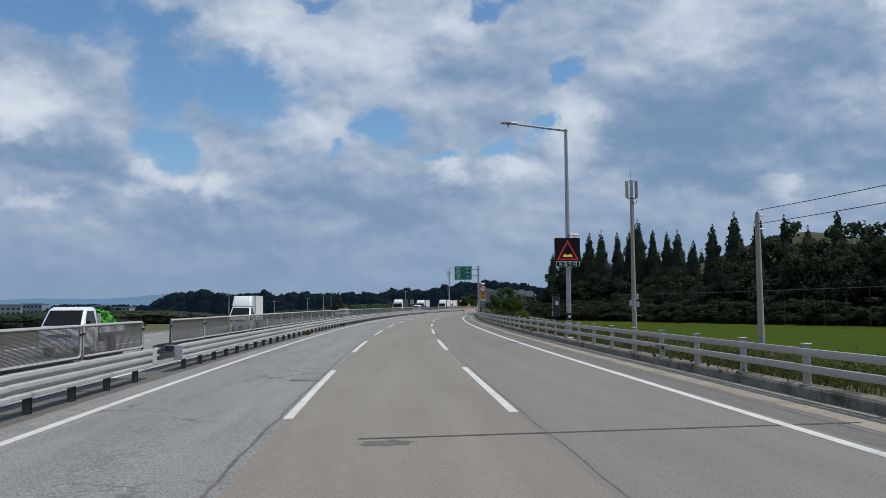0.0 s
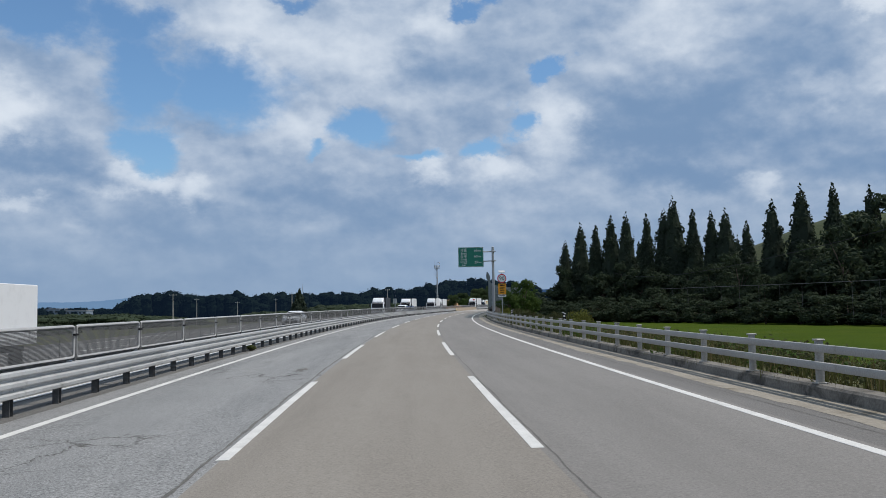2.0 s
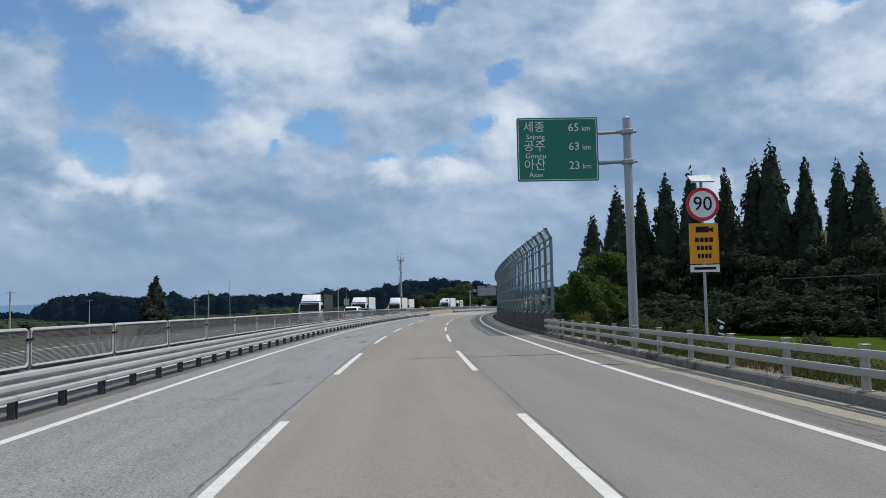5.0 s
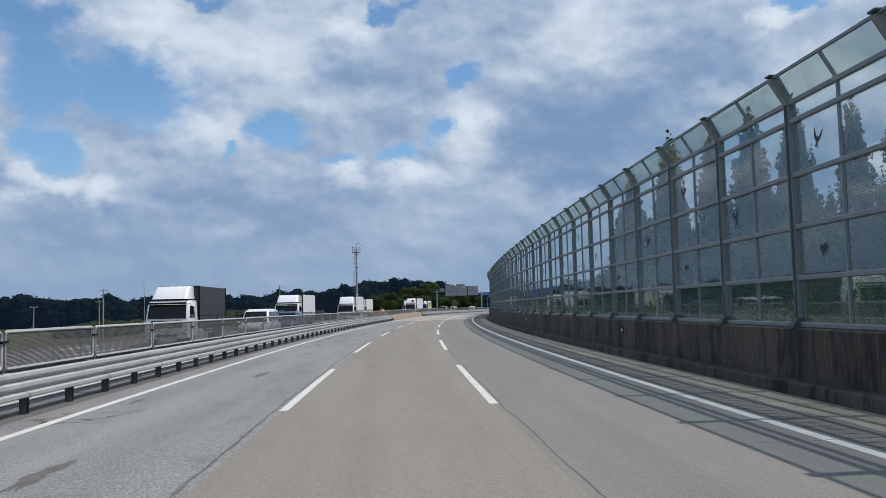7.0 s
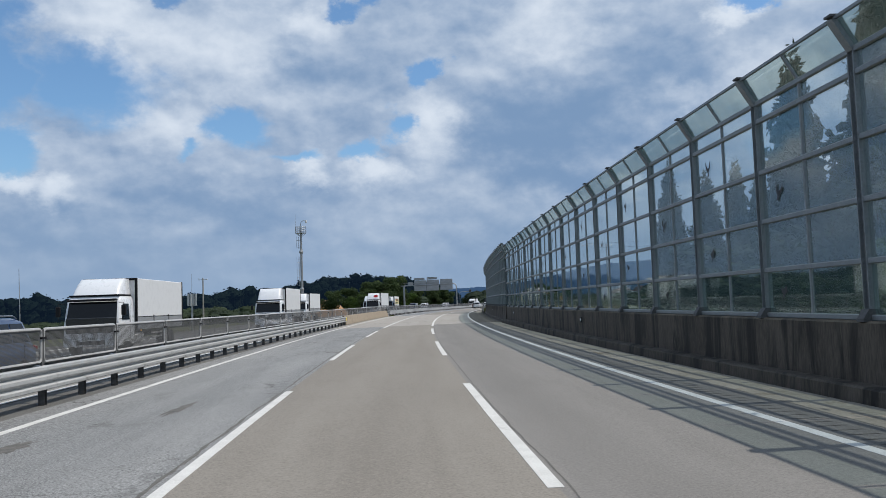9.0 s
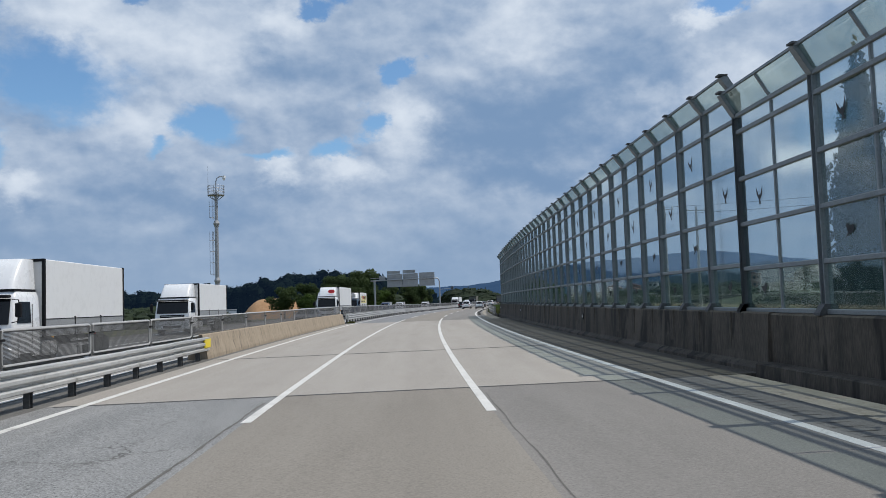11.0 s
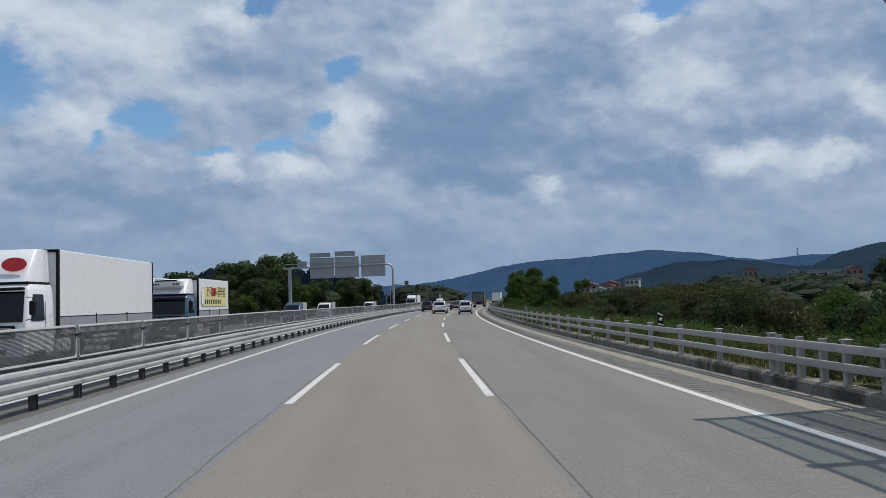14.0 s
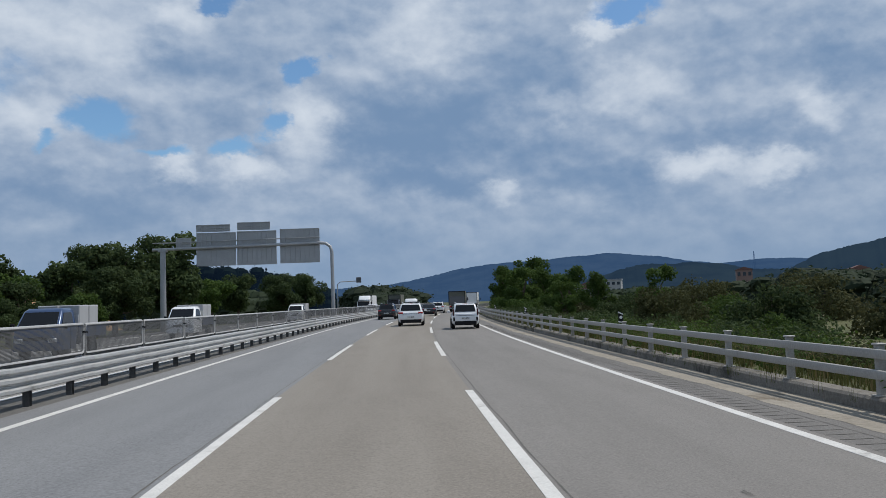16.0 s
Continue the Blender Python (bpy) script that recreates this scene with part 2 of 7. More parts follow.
def leaves(name, a, b, light):
    def build(n, bs, out):
        r = n.add("ShaderNodeNewGeometry").outputs["Random Per Island"]
        ob = n.add("ShaderNodeTexCoord").outputs["Object"]
        f, _ = n.noise(ob, 0.5, 3.0, 0.6)
        c = n.mix(r, a, b)
        c = n.mix(n.math("MULTIPLY", n.smooth(f, 0.45, 0.75), 0.6), c, light)
        o = n.add("ShaderNodeObjectInfo").outputs["Random"]
        c = n.mix(n.math("MULTIPLY", o, 0.35), c, tuple(0.6 * x for x in a))
        n.link(c, bs.inputs["Base Color"])
        bs.inputs["Roughness"].default_value = 0.75
        bs.inputs["Specular IOR Level"].default_value = 0.12
        tr = n.add("ShaderNodeBsdfTranslucent")
        n.link(n.mix(0.5, c, light), tr.inputs[0])
        mx = n.add("ShaderNodeMixShader")
        mx.inputs[0].default_value = 0.30
        n.link(bs.outputs[0], mx.inputs[1])
        n.link(tr.outputs[0], mx.inputs[2])
        n.link(mx.outputs[0], out.inputs[0])
    return material(name, build)


def clear_glass(name, tint, veil, amount):
    """Thin clear sheet: tinted see-through, a bluish veil for dust and reflected sky, and a mirror gloss at grazing
    angles.
    """
    def build(n, bs, out):
        tr = n.add("ShaderNodeBsdfTransparent")
        tr.inputs[0].default_value = (*tint, 1)
        df = n.add("ShaderNodeBsdfDiffuse")
        df.inputs[0].default_value = (*veil, 1)
        gl = n.add("ShaderNodeBsdfGlossy")
        gl.inputs["Roughness"].default_value = 0.03
        ob = n.add("ShaderNodeTexCoord").outputs["Object"]
        f, _ = n.noise(n.scaled(ob, (1.5, 1.5, 0.5)), 1.6, 5.0, 0.65)
        m1 = n.add("ShaderNodeMixShader")
        n.link(n.math("MULTIPLY", n.smooth(f, 0.2, 0.8, 0.55, 1.35), amount), m1.inputs[0])
        n.link(tr.outputs[0], m1.inputs[1])
        n.link(df.outputs[0], m1.inputs[2])
        lw = n.add("ShaderNodeLayerWeight")
        lw.inputs[0].default_value = 0.18
        m2 = n.add("ShaderNodeMixShader")
        n.link(n.math("MULTIPLY", lw.outputs["Fresnel"], 0.40), m2.inputs[0])
        n.link(m1.outputs[0], m2.inputs[1])
        n.link(gl.outputs[0], m2.inputs[2])
        n.link(m2.outputs[0], out.inputs[0])
    return material(name, build)


M_LANE_OLD = lane_surface("old_grey_asphalt", (0.185, 0.187, 0.185), (0.275, 0.274, 0.268), (0.10, 0.10, 0.10), 0.55, 0.95, cracks=1.0)
M_LANE_BLUE = lane_surface("smooth_grey_asphalt", (0.178, 0.181, 0.186), (0.22, 0.223, 0.226), (0.14, 0.142, 0.146), 0.3, 0.5)
M_LANE_TAN = lane_surface("worn_tan_asphalt", (0.204, 0.183, 0.157), (0.252, 0.229, 0.198), (0.150, 0.135, 0.115), 0.35, 0.38)
M_LANE_WARM = lane_surface("worn_grey_asphalt", (0.178, 0.167, 0.154), (0.220, 0.207, 0.192), (0.132, 0.124, 0.115), 0.35, 0.38)
M_SHOULDER = lane_surface("shoulder_asphalt", (0.135, 0.128, 0.12), (0.185, 0.176, 0.165), (0.085, 0.081, 0.075), 0.5, 0.5, cracks=0.5)
M_DECK = lane_surface("bridge_deck_concrete", (0.292, 0.268, 0.238), (0.352, 0.327, 0.294), (0.215, 0.198, 0.177), 0.35, 0.3)
# Real dirt, with the barrier's shade on the deck mixed into the colour.
M_DECK_EDGE = lane_surface("dirty_shaded_deck_edge", (0.080, 0.070, 0.057), (0.135, 0.120, 0.099), (0.048, 0.042, 0.034), 0.4, 0.6, cracks=0.4)
# Dark from dirt and from rail shadow painted into the strip's colour.
M_MEDIAN = lane_surface("dusty_shaded_median_asphalt", (0.10, 0.097, 0.09), (0.16, 0.155, 0.145), (0.06, 0.058, 0.054), 0.6, 0.7)
M_FRAME = rough_surface("pale_grey_tube", (0.33, 0.33, 0.33), (0.46, 0.46, 0.455), 2.0, 26, 0.5, 0.03, metal=0.15, stain=((0.32, 0.31, 0.29), 0.9, 0.58, 0.76))
M_GUTTER = rough_surface("gutter_concrete", (0.215, 0.192, 0.157), (0.33, 0.298, 0.248), 0.9, 14, 0.9, 0.4, stain=((0.16, 0.135, 0.10), 0.8, 0.54, 0.68))
M_FAR_ROAD = lane_surface("far_carriageway_asphalt", (0.20, 0.195, 0.185), (0.25, 0.245, 0.23), (0.15, 0.15, 0.145), 0.4, 0.3)
M_PAINT = rough_surface("white_road_paint", (0.50, 0.49, 0.465), (0.67, 0.66, 0.63), 2.0, 40, 0.7, 0.2, stain=((0.36, 0.35, 0.33), 1.5, 0.56, 0.74))
M_TAR = rough_surface("black_tar", (0.045, 0.044, 0.042), (0.085, 0.083, 0.08), 3, 60, 0.75, 0.3)
M_SEAM = rough_surface("worn_tar_seam", (0.075, 0.072, 0.066), (0.165, 0.155, 0.14), 5, 40, 0.8, 0.2)
M_GALV = rough_surface("galvanised_steel", (0.47, 0.475, 0.475), (0.60, 0.605, 0.60), 2.0, 26, 0.5, 0.05, metal=0.35, stain=((0.25, 0.24, 0.22), 0.8, 0.56, 0.74), per_piece=0.25)
M_POST = rough_surface("weathered_steel_post", (0.075, 0.077, 0.078), (0.13, 0.13, 0.13), 3, 30, 0.7, 0.1, metal=0.3)
M_MESH = rough_surface("grey_expanded_metal", (0.085, 0.086, 0.088), (0.13, 0.13, 0.13), 2, 30, 0.6, 0.0, metal=0.3)
M_CONC = rough_surface("weathered_concrete", (0.27, 0.22, 0.165), (0.40, 0.335, 0.255), 1.6, 30, 0.92, 0.35, stretch=(1, 1, 0.10), stain=((0.15, 0.125, 0.10), 5.0, 0.50, 0.72))
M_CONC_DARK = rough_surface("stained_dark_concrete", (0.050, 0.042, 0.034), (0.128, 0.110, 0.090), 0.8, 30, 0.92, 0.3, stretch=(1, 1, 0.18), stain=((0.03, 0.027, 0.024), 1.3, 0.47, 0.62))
M_KERB = rough_surface("kerb_concrete", (0.125, 0.115, 0.10), (0.24, 0.225, 0.20), 1.1, 20, 0.92, 0.5, stain=((0.06, 0.055, 0.047), 0.7, 0.5, 0.66))
M_RAIL = rough_surface("pale_painted_steel_rail", (0.29, 0.285, 0.27), (0.40, 0.395, 0.375), 1.5, 30, 0.55, 0.08, metal=0.1, stain=((0.24, 0.22, 0.19), 1.2, 0.56, 0.74), per_piece=0.2)
M_BARRIER = rough_surface("grey_blue_painted_steel", (0.17, 0.19, 0.20), (0.25, 0.275, 0.285), 1.8, 30, 0.5, 0.06, metal=0.35, stain=((0.14, 0.14, 0.135), 1.4, 0.58, 0.76))
# The blue of the veil paints in part of the sky's reflection.
M_PANE = clear_glass("clear_barrier_pane", (0.90, 0.945, 0.945), (0.20, 0.31, 0.36), 0.045)
M_PANE_LOW = clear_glass("veiled_barrier_pane", (0.83, 0.90, 0.885), (0.24, 0.35, 0.35), 0.10)
M_DECAL = plain("black_decal", (0.02, 0.022, 0.025), 0.6)
M_POLE = rough_surface("grey_pole_steel", (0.30, 0.31, 0.32), (0.40, 0.41, 0.42), 1.5, 25, 0.5, 0.05, metal=0.5, stretch=(1, 1, 0.3))
M_POLE_CONC = rough_surface("pole_concrete", (0.27, 0.25, 0.22), (0.38, 0.36, 0.33), 1.2, 25, 0.9, 0.15, stretch=(1, 1, 0.3))
M_GREEN = plain("green_sign_sheet", (0.006, 0.17, 0.115), 0.45)
M_WHITE = plain("white_sheet", (0.78, 0.78, 0.77), 0.5)
M_BLACK = plain("black_plastic", (0.014, 0.014, 0.016), 0.65, spec=0.15, grime=0.05)
M_RED = plain("red_sheet", (0.55, 0.02, 0.025), 0.45)
M_RED_LED = plain("red_light_dots", (0.50, 0.03, 0.03), 0.5, emit=0.15)
M_AMBER_LED = plain("amber_light_dots", (0.80, 0.42, 0.06), 0.5, emit=0.4)
M_ORANGE = plain("orange_sheet", (0.80, 0.33, 0.01), 0.45)
M_YELLOW = plain("yellow_sheet", (0.80, 0.62, 0.03), 0.45)
M_CREAM = plain("pale_yellow_sheet", (0.70, 0.62, 0.30), 0.5)
M_CAB_BLUE = plain("blue_grey_cab_paint", (0.05, 0.085, 0.13), 0.3, 0.0, 0.5, grime=0.08)
M_SIGN_BACK = rough_surface("bare_aluminium_sheet", (0.33, 0.34, 0.35), (0.42, 0.43, 0.44), 1.0, 12, 0.55, 0.05, metal=0.5)
M_CAR_WHITE = plain("white_car_paint", (0.76, 0.77, 0.78), 0.28, 0.0, 0.6, grime=0.05)
M_CAR_DARK = plain("charcoal_car_paint", (0.018, 0.019, 0.022), 0.25, 0.2, 0.7, grime=0.05)
M_CAR_GREY = plain("grey_car_paint", (0.11, 0.115, 0.125), 0.3, 0.4, 0.6, grime=0.05)
M_CAR_BLUE = plain("deep_blue_car_paint", (0.02, 0.05, 0.13), 0.3, 0.2, 0.6, grime=0.05)
M_GLASS_DARK = plain("dark_car_glass", (0.006, 0.007, 0.009), 0.12, 0.0, 0.0, 0.35, grime=0.0)
M_TYRE = rough_surface("tyre_rubber", (0.018, 0.018, 0.018), (0.035, 0.035, 0.034), 6, 60, 0.85, 0.15)
M_ALLOY = plain("alloy_rim", (0.45, 0.46, 0.47), 0.3, 0.9)
M_TAIL_DARK = plain("dark_red_lamp_lens", (0.05, 0.006, 0.008), 0.15, 0.0, 0.4)
M_TAIL = plain("red_lamp_lens", (0.33, 0.012, 0.012), 0.15, 0.0, 0.6)
M_LAMP = plain("clear_lamp_lens", (0.62, 0.64, 0.66), 0.1, 0.2, 0.6)
M_PLATE = plain("white_plate", (0.68, 0.70, 0.70), 0.4)
M_BOX_WHITE = plain("white_truck_panel", (0.74, 0.75, 0.755), 0.42, grime=0.12)
M_BOX_GREY = plain("dark_grey_truck_panel", (0.035, 0.037, 0.04), 0.5, grime=0.1)
M_CANVAS = rough_surface("grey_green_canvas", (0.10, 0.105, 0.09), (0.16, 0.165, 0.14), 2, 30, 0.9, 0.3)
M_TARP = plain("green_net_tarp", (0.06, 0.30, 0.03), 0.8)
M_BARK = rough_surface("bark", (0.07, 0.055, 0.042), (0.13, 0.105, 0.08), 3, 25, 0.95, 0.6)
M_LEAF_CON = leaves("dark_conifer_needles", (0.030, 0.042, 0.031), (0.048, 0.066, 0.043), (0.055, 0.078, 0.044))
M_LEAF = leaves("broad_leaves", (0.030, 0.058, 0.016), (0.070, 0.120, 0.028), (0.13, 0.19, 0.04))
M_LEAF_MID = leaves("green_broad_leaves", (0.033, 0.053, 0.022), (0.066, 0.097, 0.037), (0.098, 0.135, 0.048))
M_LEAF_DARK = leaves("dark_broad_leaves", (0.029, 0.041, 0.026), (0.046, 0.066, 0.036), (0.058, 0.082, 0.040))
M_LEAF_DRY = leaves("olive_scrub_leaves", (0.045, 0.055, 0.022), (0.085, 0.092, 0.038), (0.12, 0.115, 0.052))
M_LEAF_PALE = leaves("yellow_green_leaves", (0.10, 0.12, 0.025), (0.17, 0.18, 0.04), (0.22, 0.20, 0.06))
M_GRASS = leaves("roadside_grass", (0.050, 0.075, 0.020), (0.115, 0.125, 0.042), (0.17, 0.145, 0.06))
M_STRAW = leaves("dry_grass_stalks", (0.13, 0.105, 0.05), (0.22, 0.18, 0.09), (0.17, 0.15, 0.06))
M_FIELD = rough_surface("rice_field", (0.032, 0.056, 0.005), (0.055, 0.082, 0.008), 0.12, 3.5, 0.9, 0.6, stain=((0.065, 0.082, 0.012), 0.05, 0.5, 0.7), dist=0.2, spec=0.03)
M_GROUND = rough_surface("rough_ground", (0.055, 0.065, 0.025), (0.105, 0.105, 0.045), 0.07, 2.0, 0.95, 0.5, stain=((0.14, 0.115, 0.07), 0.02, 0.55, 0.7), dist=0.2)
M_VERGE = rough_surface("grassy_verge", (0.06, 0.072, 0.026), (0.115, 0.115, 0.05), 0.5, 6.0, 0.95, 0.8, stain=((0.15, 0.12, 0.075), 0.4, 0.54, 0.7), dist=0.15)
M_EARTH = rough_surface("bare_earth", (0.30, 0.175, 0.09), (0.40, 0.25, 0.14), 0.06, 1.0, 0.95, 0.5)
# Colour kept near black to paint in the shade under the trees.
M_FOREST = rough_surface("shade_dark_slope", (0.010, 0.015, 0.009), (0.020, 0.028, 0.015), 0.05, 0.45, 0.95, 0.9, dist=3.0)


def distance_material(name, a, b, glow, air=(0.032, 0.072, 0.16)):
    """Far hills as a plain backdrop: a bluish emission paints in the haze over them."""
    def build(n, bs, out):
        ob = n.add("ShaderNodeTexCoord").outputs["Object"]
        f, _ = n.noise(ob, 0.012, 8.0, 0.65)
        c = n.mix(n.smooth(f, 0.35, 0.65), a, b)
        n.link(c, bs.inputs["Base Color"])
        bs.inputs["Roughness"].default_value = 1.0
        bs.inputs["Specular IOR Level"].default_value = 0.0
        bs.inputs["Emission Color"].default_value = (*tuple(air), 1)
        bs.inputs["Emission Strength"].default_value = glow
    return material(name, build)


# The last number is the strength of the painted haze at each distance.
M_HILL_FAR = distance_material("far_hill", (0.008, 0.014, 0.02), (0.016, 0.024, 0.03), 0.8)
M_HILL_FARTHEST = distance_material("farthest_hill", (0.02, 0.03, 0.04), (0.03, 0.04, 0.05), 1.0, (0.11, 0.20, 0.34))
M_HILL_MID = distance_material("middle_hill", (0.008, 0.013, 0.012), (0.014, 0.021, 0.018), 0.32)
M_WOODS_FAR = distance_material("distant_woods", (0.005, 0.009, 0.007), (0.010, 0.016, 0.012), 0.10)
M_SLOPE = rough_surface("green_slope", (0.028, 0.040, 0.016), (0.055, 0.068, 0.028), 0.05, 1.2, 0.95, 0.7, stain=((0.075, 0.072, 0.036), 0.02, 0.55, 0.72), dist=0.3)
M_WALL_PINK = plain("salmon_render", (0.24, 0.16, 0.145), 0.85)
# Pale walls and red roofs toned down for the haze over far houses.
M_WALL_WHITE = plain("pale_render", (0.36, 0.37, 0.385), 0.85)
M_WALL_BLUE = plain("grey_blue_render", (0.22, 0.27, 0.34), 0.85)
M_ROOF_RED = plain("red_roof_tiles", (0.17, 0.085, 0.075), 0.8)
M_ROOF_GREY = plain("grey_metal_roof", (0.25, 0.27, 0.30), 0.6)
M_WINDOW = plain("dark_window_glass", (0.03, 0.04, 0.05), 0.15)

# ---------------------------------------------------------------- the road's line
BEND = [-0.859, -0.855, -0.852, -0.951, -1.023, -0.909, -0.928, -0.908, -0.809, -0.813, -0.816, -0.818, -0.820, -0.821, -0.821, -0.822, -0.822, -0.823]
BANK = [-0.921, -0.830, -0.681, -0.366, -0.132, -0.346, -0.584, -0.239, 0.028, -0.316, -0.495, -0.566, -0.573, -0.546, -0.505, -0.460, -0.417, -0.376]
RISE = [-0.053, 0.019, 0.019, -0.018, -0.016, -0.011, 0.027, 0.113, 0.047, -0.028, -0.042, -0.031, -0.016, -0.006, -0.000, 0.001, 0.002, 0.001]
TURN = 0.7702
KNOTS = [-20 + 48 * i for i in range(18)]
S_GRID = np.arange(-20, 797, 2.0)
_bend = np.interp(S_GRID, KNOTS, BEND) / 1000
_psi = np.concatenate([[0], np.cumsum(_bend[1:] + _bend[:-1])])
_psi = _psi - np.interp(0, S_GRID, _psi) + radians(TURN)
_dx, _dy = -np.sin(_psi), np.cos(_psi)
_x = np.concatenate([[0], np.cumsum(_dx[1:] + _dx[:-1])])
_y = np.concatenate([[0], np.cumsum(_dy[1:] + _dy[:-1])])
_x, _y = _x - np.interp(0, S_GRID, _x), _y - np.interp(0, S_GRID, _y)


def heading(s):
    return float(np.interp(s, S_GRID, _psi))


def on_road(s, u, h=0.0):
    """World place at s metres along the road, u metres right of the middle lane's centre, h above the surface."""
    if s < -20:
        x0, y0, q = _x[0] - _dx[0] * (-20 - s), _y[0] - _dy[0] * (-20 - s), _psi[0]
    else:
        x0, y0, q = np.interp(s, S_GRID, _x), np.interp(s, S_GRID, _y), np.interp(s, S_GRID, _psi)
    z = np.interp(s, KNOTS, RISE) - math.tan(radians(np.interp(s, KNOTS, BANK))) * u
    return Vector((float(x0 + u * math.cos(q)), float(y0 + u * math.sin(q)), float(z + h)))


def road_pose(s, u, h=0.0, turn=0.0, scale=1.0):
    p = on_road(s, u, h)
    return pose(p.x, p.y, p.z, 0, 0, math.degrees(heading(s)) + turn) @ Matrix.Scale(scale, 4)


# ---------------------------------------------------------------- mesh building


class Mesh:
    """Collects vertices and faces of one part."""

    def __init__(self):
        self.v, self.f, self.uv = [], [], []

    def add(self, verts, faces):
        k = len(self.v)
        self.v += [tuple(p) for p in verts]
        self.f += [tuple(i + k for i in f) for f in faces]
        return self

    def box(self, cx, cy, cz, sx, sy, sz, m=None):
        x, y, z = sx / 2, sy / 2, sz / 2
        vs = [Vector((cx + a * x, cy + b * y, cz + c * z)) for c in (-1, 1) for b in (-1, 1) for a in (-1, 1)]
        if m:
            vs = [m @ p for p in vs]
        return self.add(vs, [(0, 2, 3, 1), (4, 5, 7, 6), (0, 1, 5, 4), (2, 6, 7, 3), (0, 4, 6, 2), (1, 3, 7, 5)])

    def tube(self, points, radii, seg=10, cap=True):
        """A tube through points, with one radius or one for each point."""
        pts = [Vector(p) for p in points]
        rad = radii if isinstance(radii, (list, tuple)) else [radii] * len(pts)
        rings, up = [], None
        for i, p in enumerate(pts):
            d = (pts[min(i + 1, len(pts) - 1)] - pts[max(i - 1, 0)]).normalized()
            a = d.orthogonal().normalized() if up is None else (up - d * up.dot(d)).normalized()
            up = a
            b = d.cross(a)
            rings.append([p + (a * math.cos(t) + b * math.sin(t)) * rad[i] for t in [2 * math.pi * j / seg for j in range(seg)]])
        return self.loft(rings, cap)

    def loft(self, rings, cap=True):
        n, k = len(rings[0]), len(rings)
        vs = [p for r in rings for p in r]
        fs = [(i * n + j, i * n + (j + 1) % n, (i + 1) * n + (j + 1) % n, (i + 1) * n + j) for i in range(k - 1) for j in range(n)]
        if cap:
            fs += [tuple(range(n))[::-1], tuple((k - 1) * n + j for j in range(n))]
        return self.add(vs, fs)

    def prism(self, outline, y0, y1, axis="y"):
        """Extrudes a closed outline; axis y: (x, z) along y; x: (y, z) along x; z: (x, y) along z."""
        put = {"y": lambda a, b, t: (a, t, b), "x": lambda a, b, t: (t, a, b), "z": lambda a, b, t: (a, b, t)}[axis]
        n = len(outline)
        vs = [put(a, b, y0) for a, b in outline] + [put(a, b, y1) for a, b in outline]
        fs = [(j, (j + 1) % n, n + (j + 1) % n, n + j) for j in range(n)] + [tuple(range(n))[::-1], tuple(range(n, 2 * n))]
        return self.add(vs, fs)

    def along(self, outline, s0, s1, step=4.0, closed=True, cap=True):
        """Sweeps an outline of (u, h) along the road."""
        k = max(2, int(math.ceil((s1 - s0) / step)) + 1)
        ss = [s0 + (s1 - s0) * i / (k - 1) for i in range(k)]
        n = len(outline)
        base = len(self.v)
        for s in ss:
            self.v += [tuple(on_road(s, u, h)) for u, h in outline]
            self.uv += [(s, u) for u, h in outline]
        m = n if closed else n - 1
        for i in range(k - 1):
            for j in range(m):
                a, b = base + i * n + j, base + i * n + (j + 1) % n
                self.f.append((a, a + n, b + n, b))
        if closed and cap:
            self.f += [tuple(base + j for j in range(n)), tuple(base + (k - 1) * n + j for j in range(n))[::-1]]
        return self

    def data(self, name, mat, bevel=0.0, smooth=0.0, seg=1):
        me = bpy.data.meshes.new(name)
        me.from_pydata(self.v, [], self.f)
        if len(self.uv) == len(self.v) and self.uv:
            layer = me.uv_layers.new(name="along")
            idx = np.empty(len(me.loops), dtype=np.int32)
            me.loops.foreach_get("vertex_index", idx)
            layer.data.foreach_set("uv", np.array(self.uv, dtype=np.float32)[idx].ravel())
        bm = bmesh.new()
        bm.from_mesh(me)
        bmesh.ops.recalc_face_normals(bm, faces=bm.faces)
        if bevel:
            edges = [e for e in bm.edges if len(e.link_faces) == 2 and e.calc_face_angle(0) > 0.5]
            bmesh.ops.bevel(bm, geom=edges, offset=bevel, segments=seg, affect="EDGES", clamp_overlap=True)
        bm.to_mesh(me)
        bm.free()
        if smooth:
            me.polygons.foreach_set("use_smooth", [True] * len(me.polygons))
            me.set_sharp_from_angle(angle=radians(smooth))
        me.materials.append(mat)
        return me


def part(name, mesh, mat, parent=None, label="", bevel=0.0, smooth=0.0, seg=1, at=None):
    me = mesh if isinstance(mesh, bpy.types.Mesh) else mesh.data(name, mat, bevel, smooth, seg)
    ob = new(name, me)
    if parent is not None:
        ob.parent = parent
    if at is not None:
        ob.matrix_basis = at
    if label:
        tagged(ob, label)
    return ob


def thing(name, label, category, group="", kind="", at=None):
    ob = tagged(new(name), label, category, group, kind)
    ob.empty_display_size = 0.3
    if at is not None:
        ob.matrix_basis = at
    return ob


def structure(name, mesh, mat, label, category, bevel=0.0, smooth=0.0):
    return tagged(part(name, mesh, mat, None, "", bevel, smooth), label, category, "", "structure")


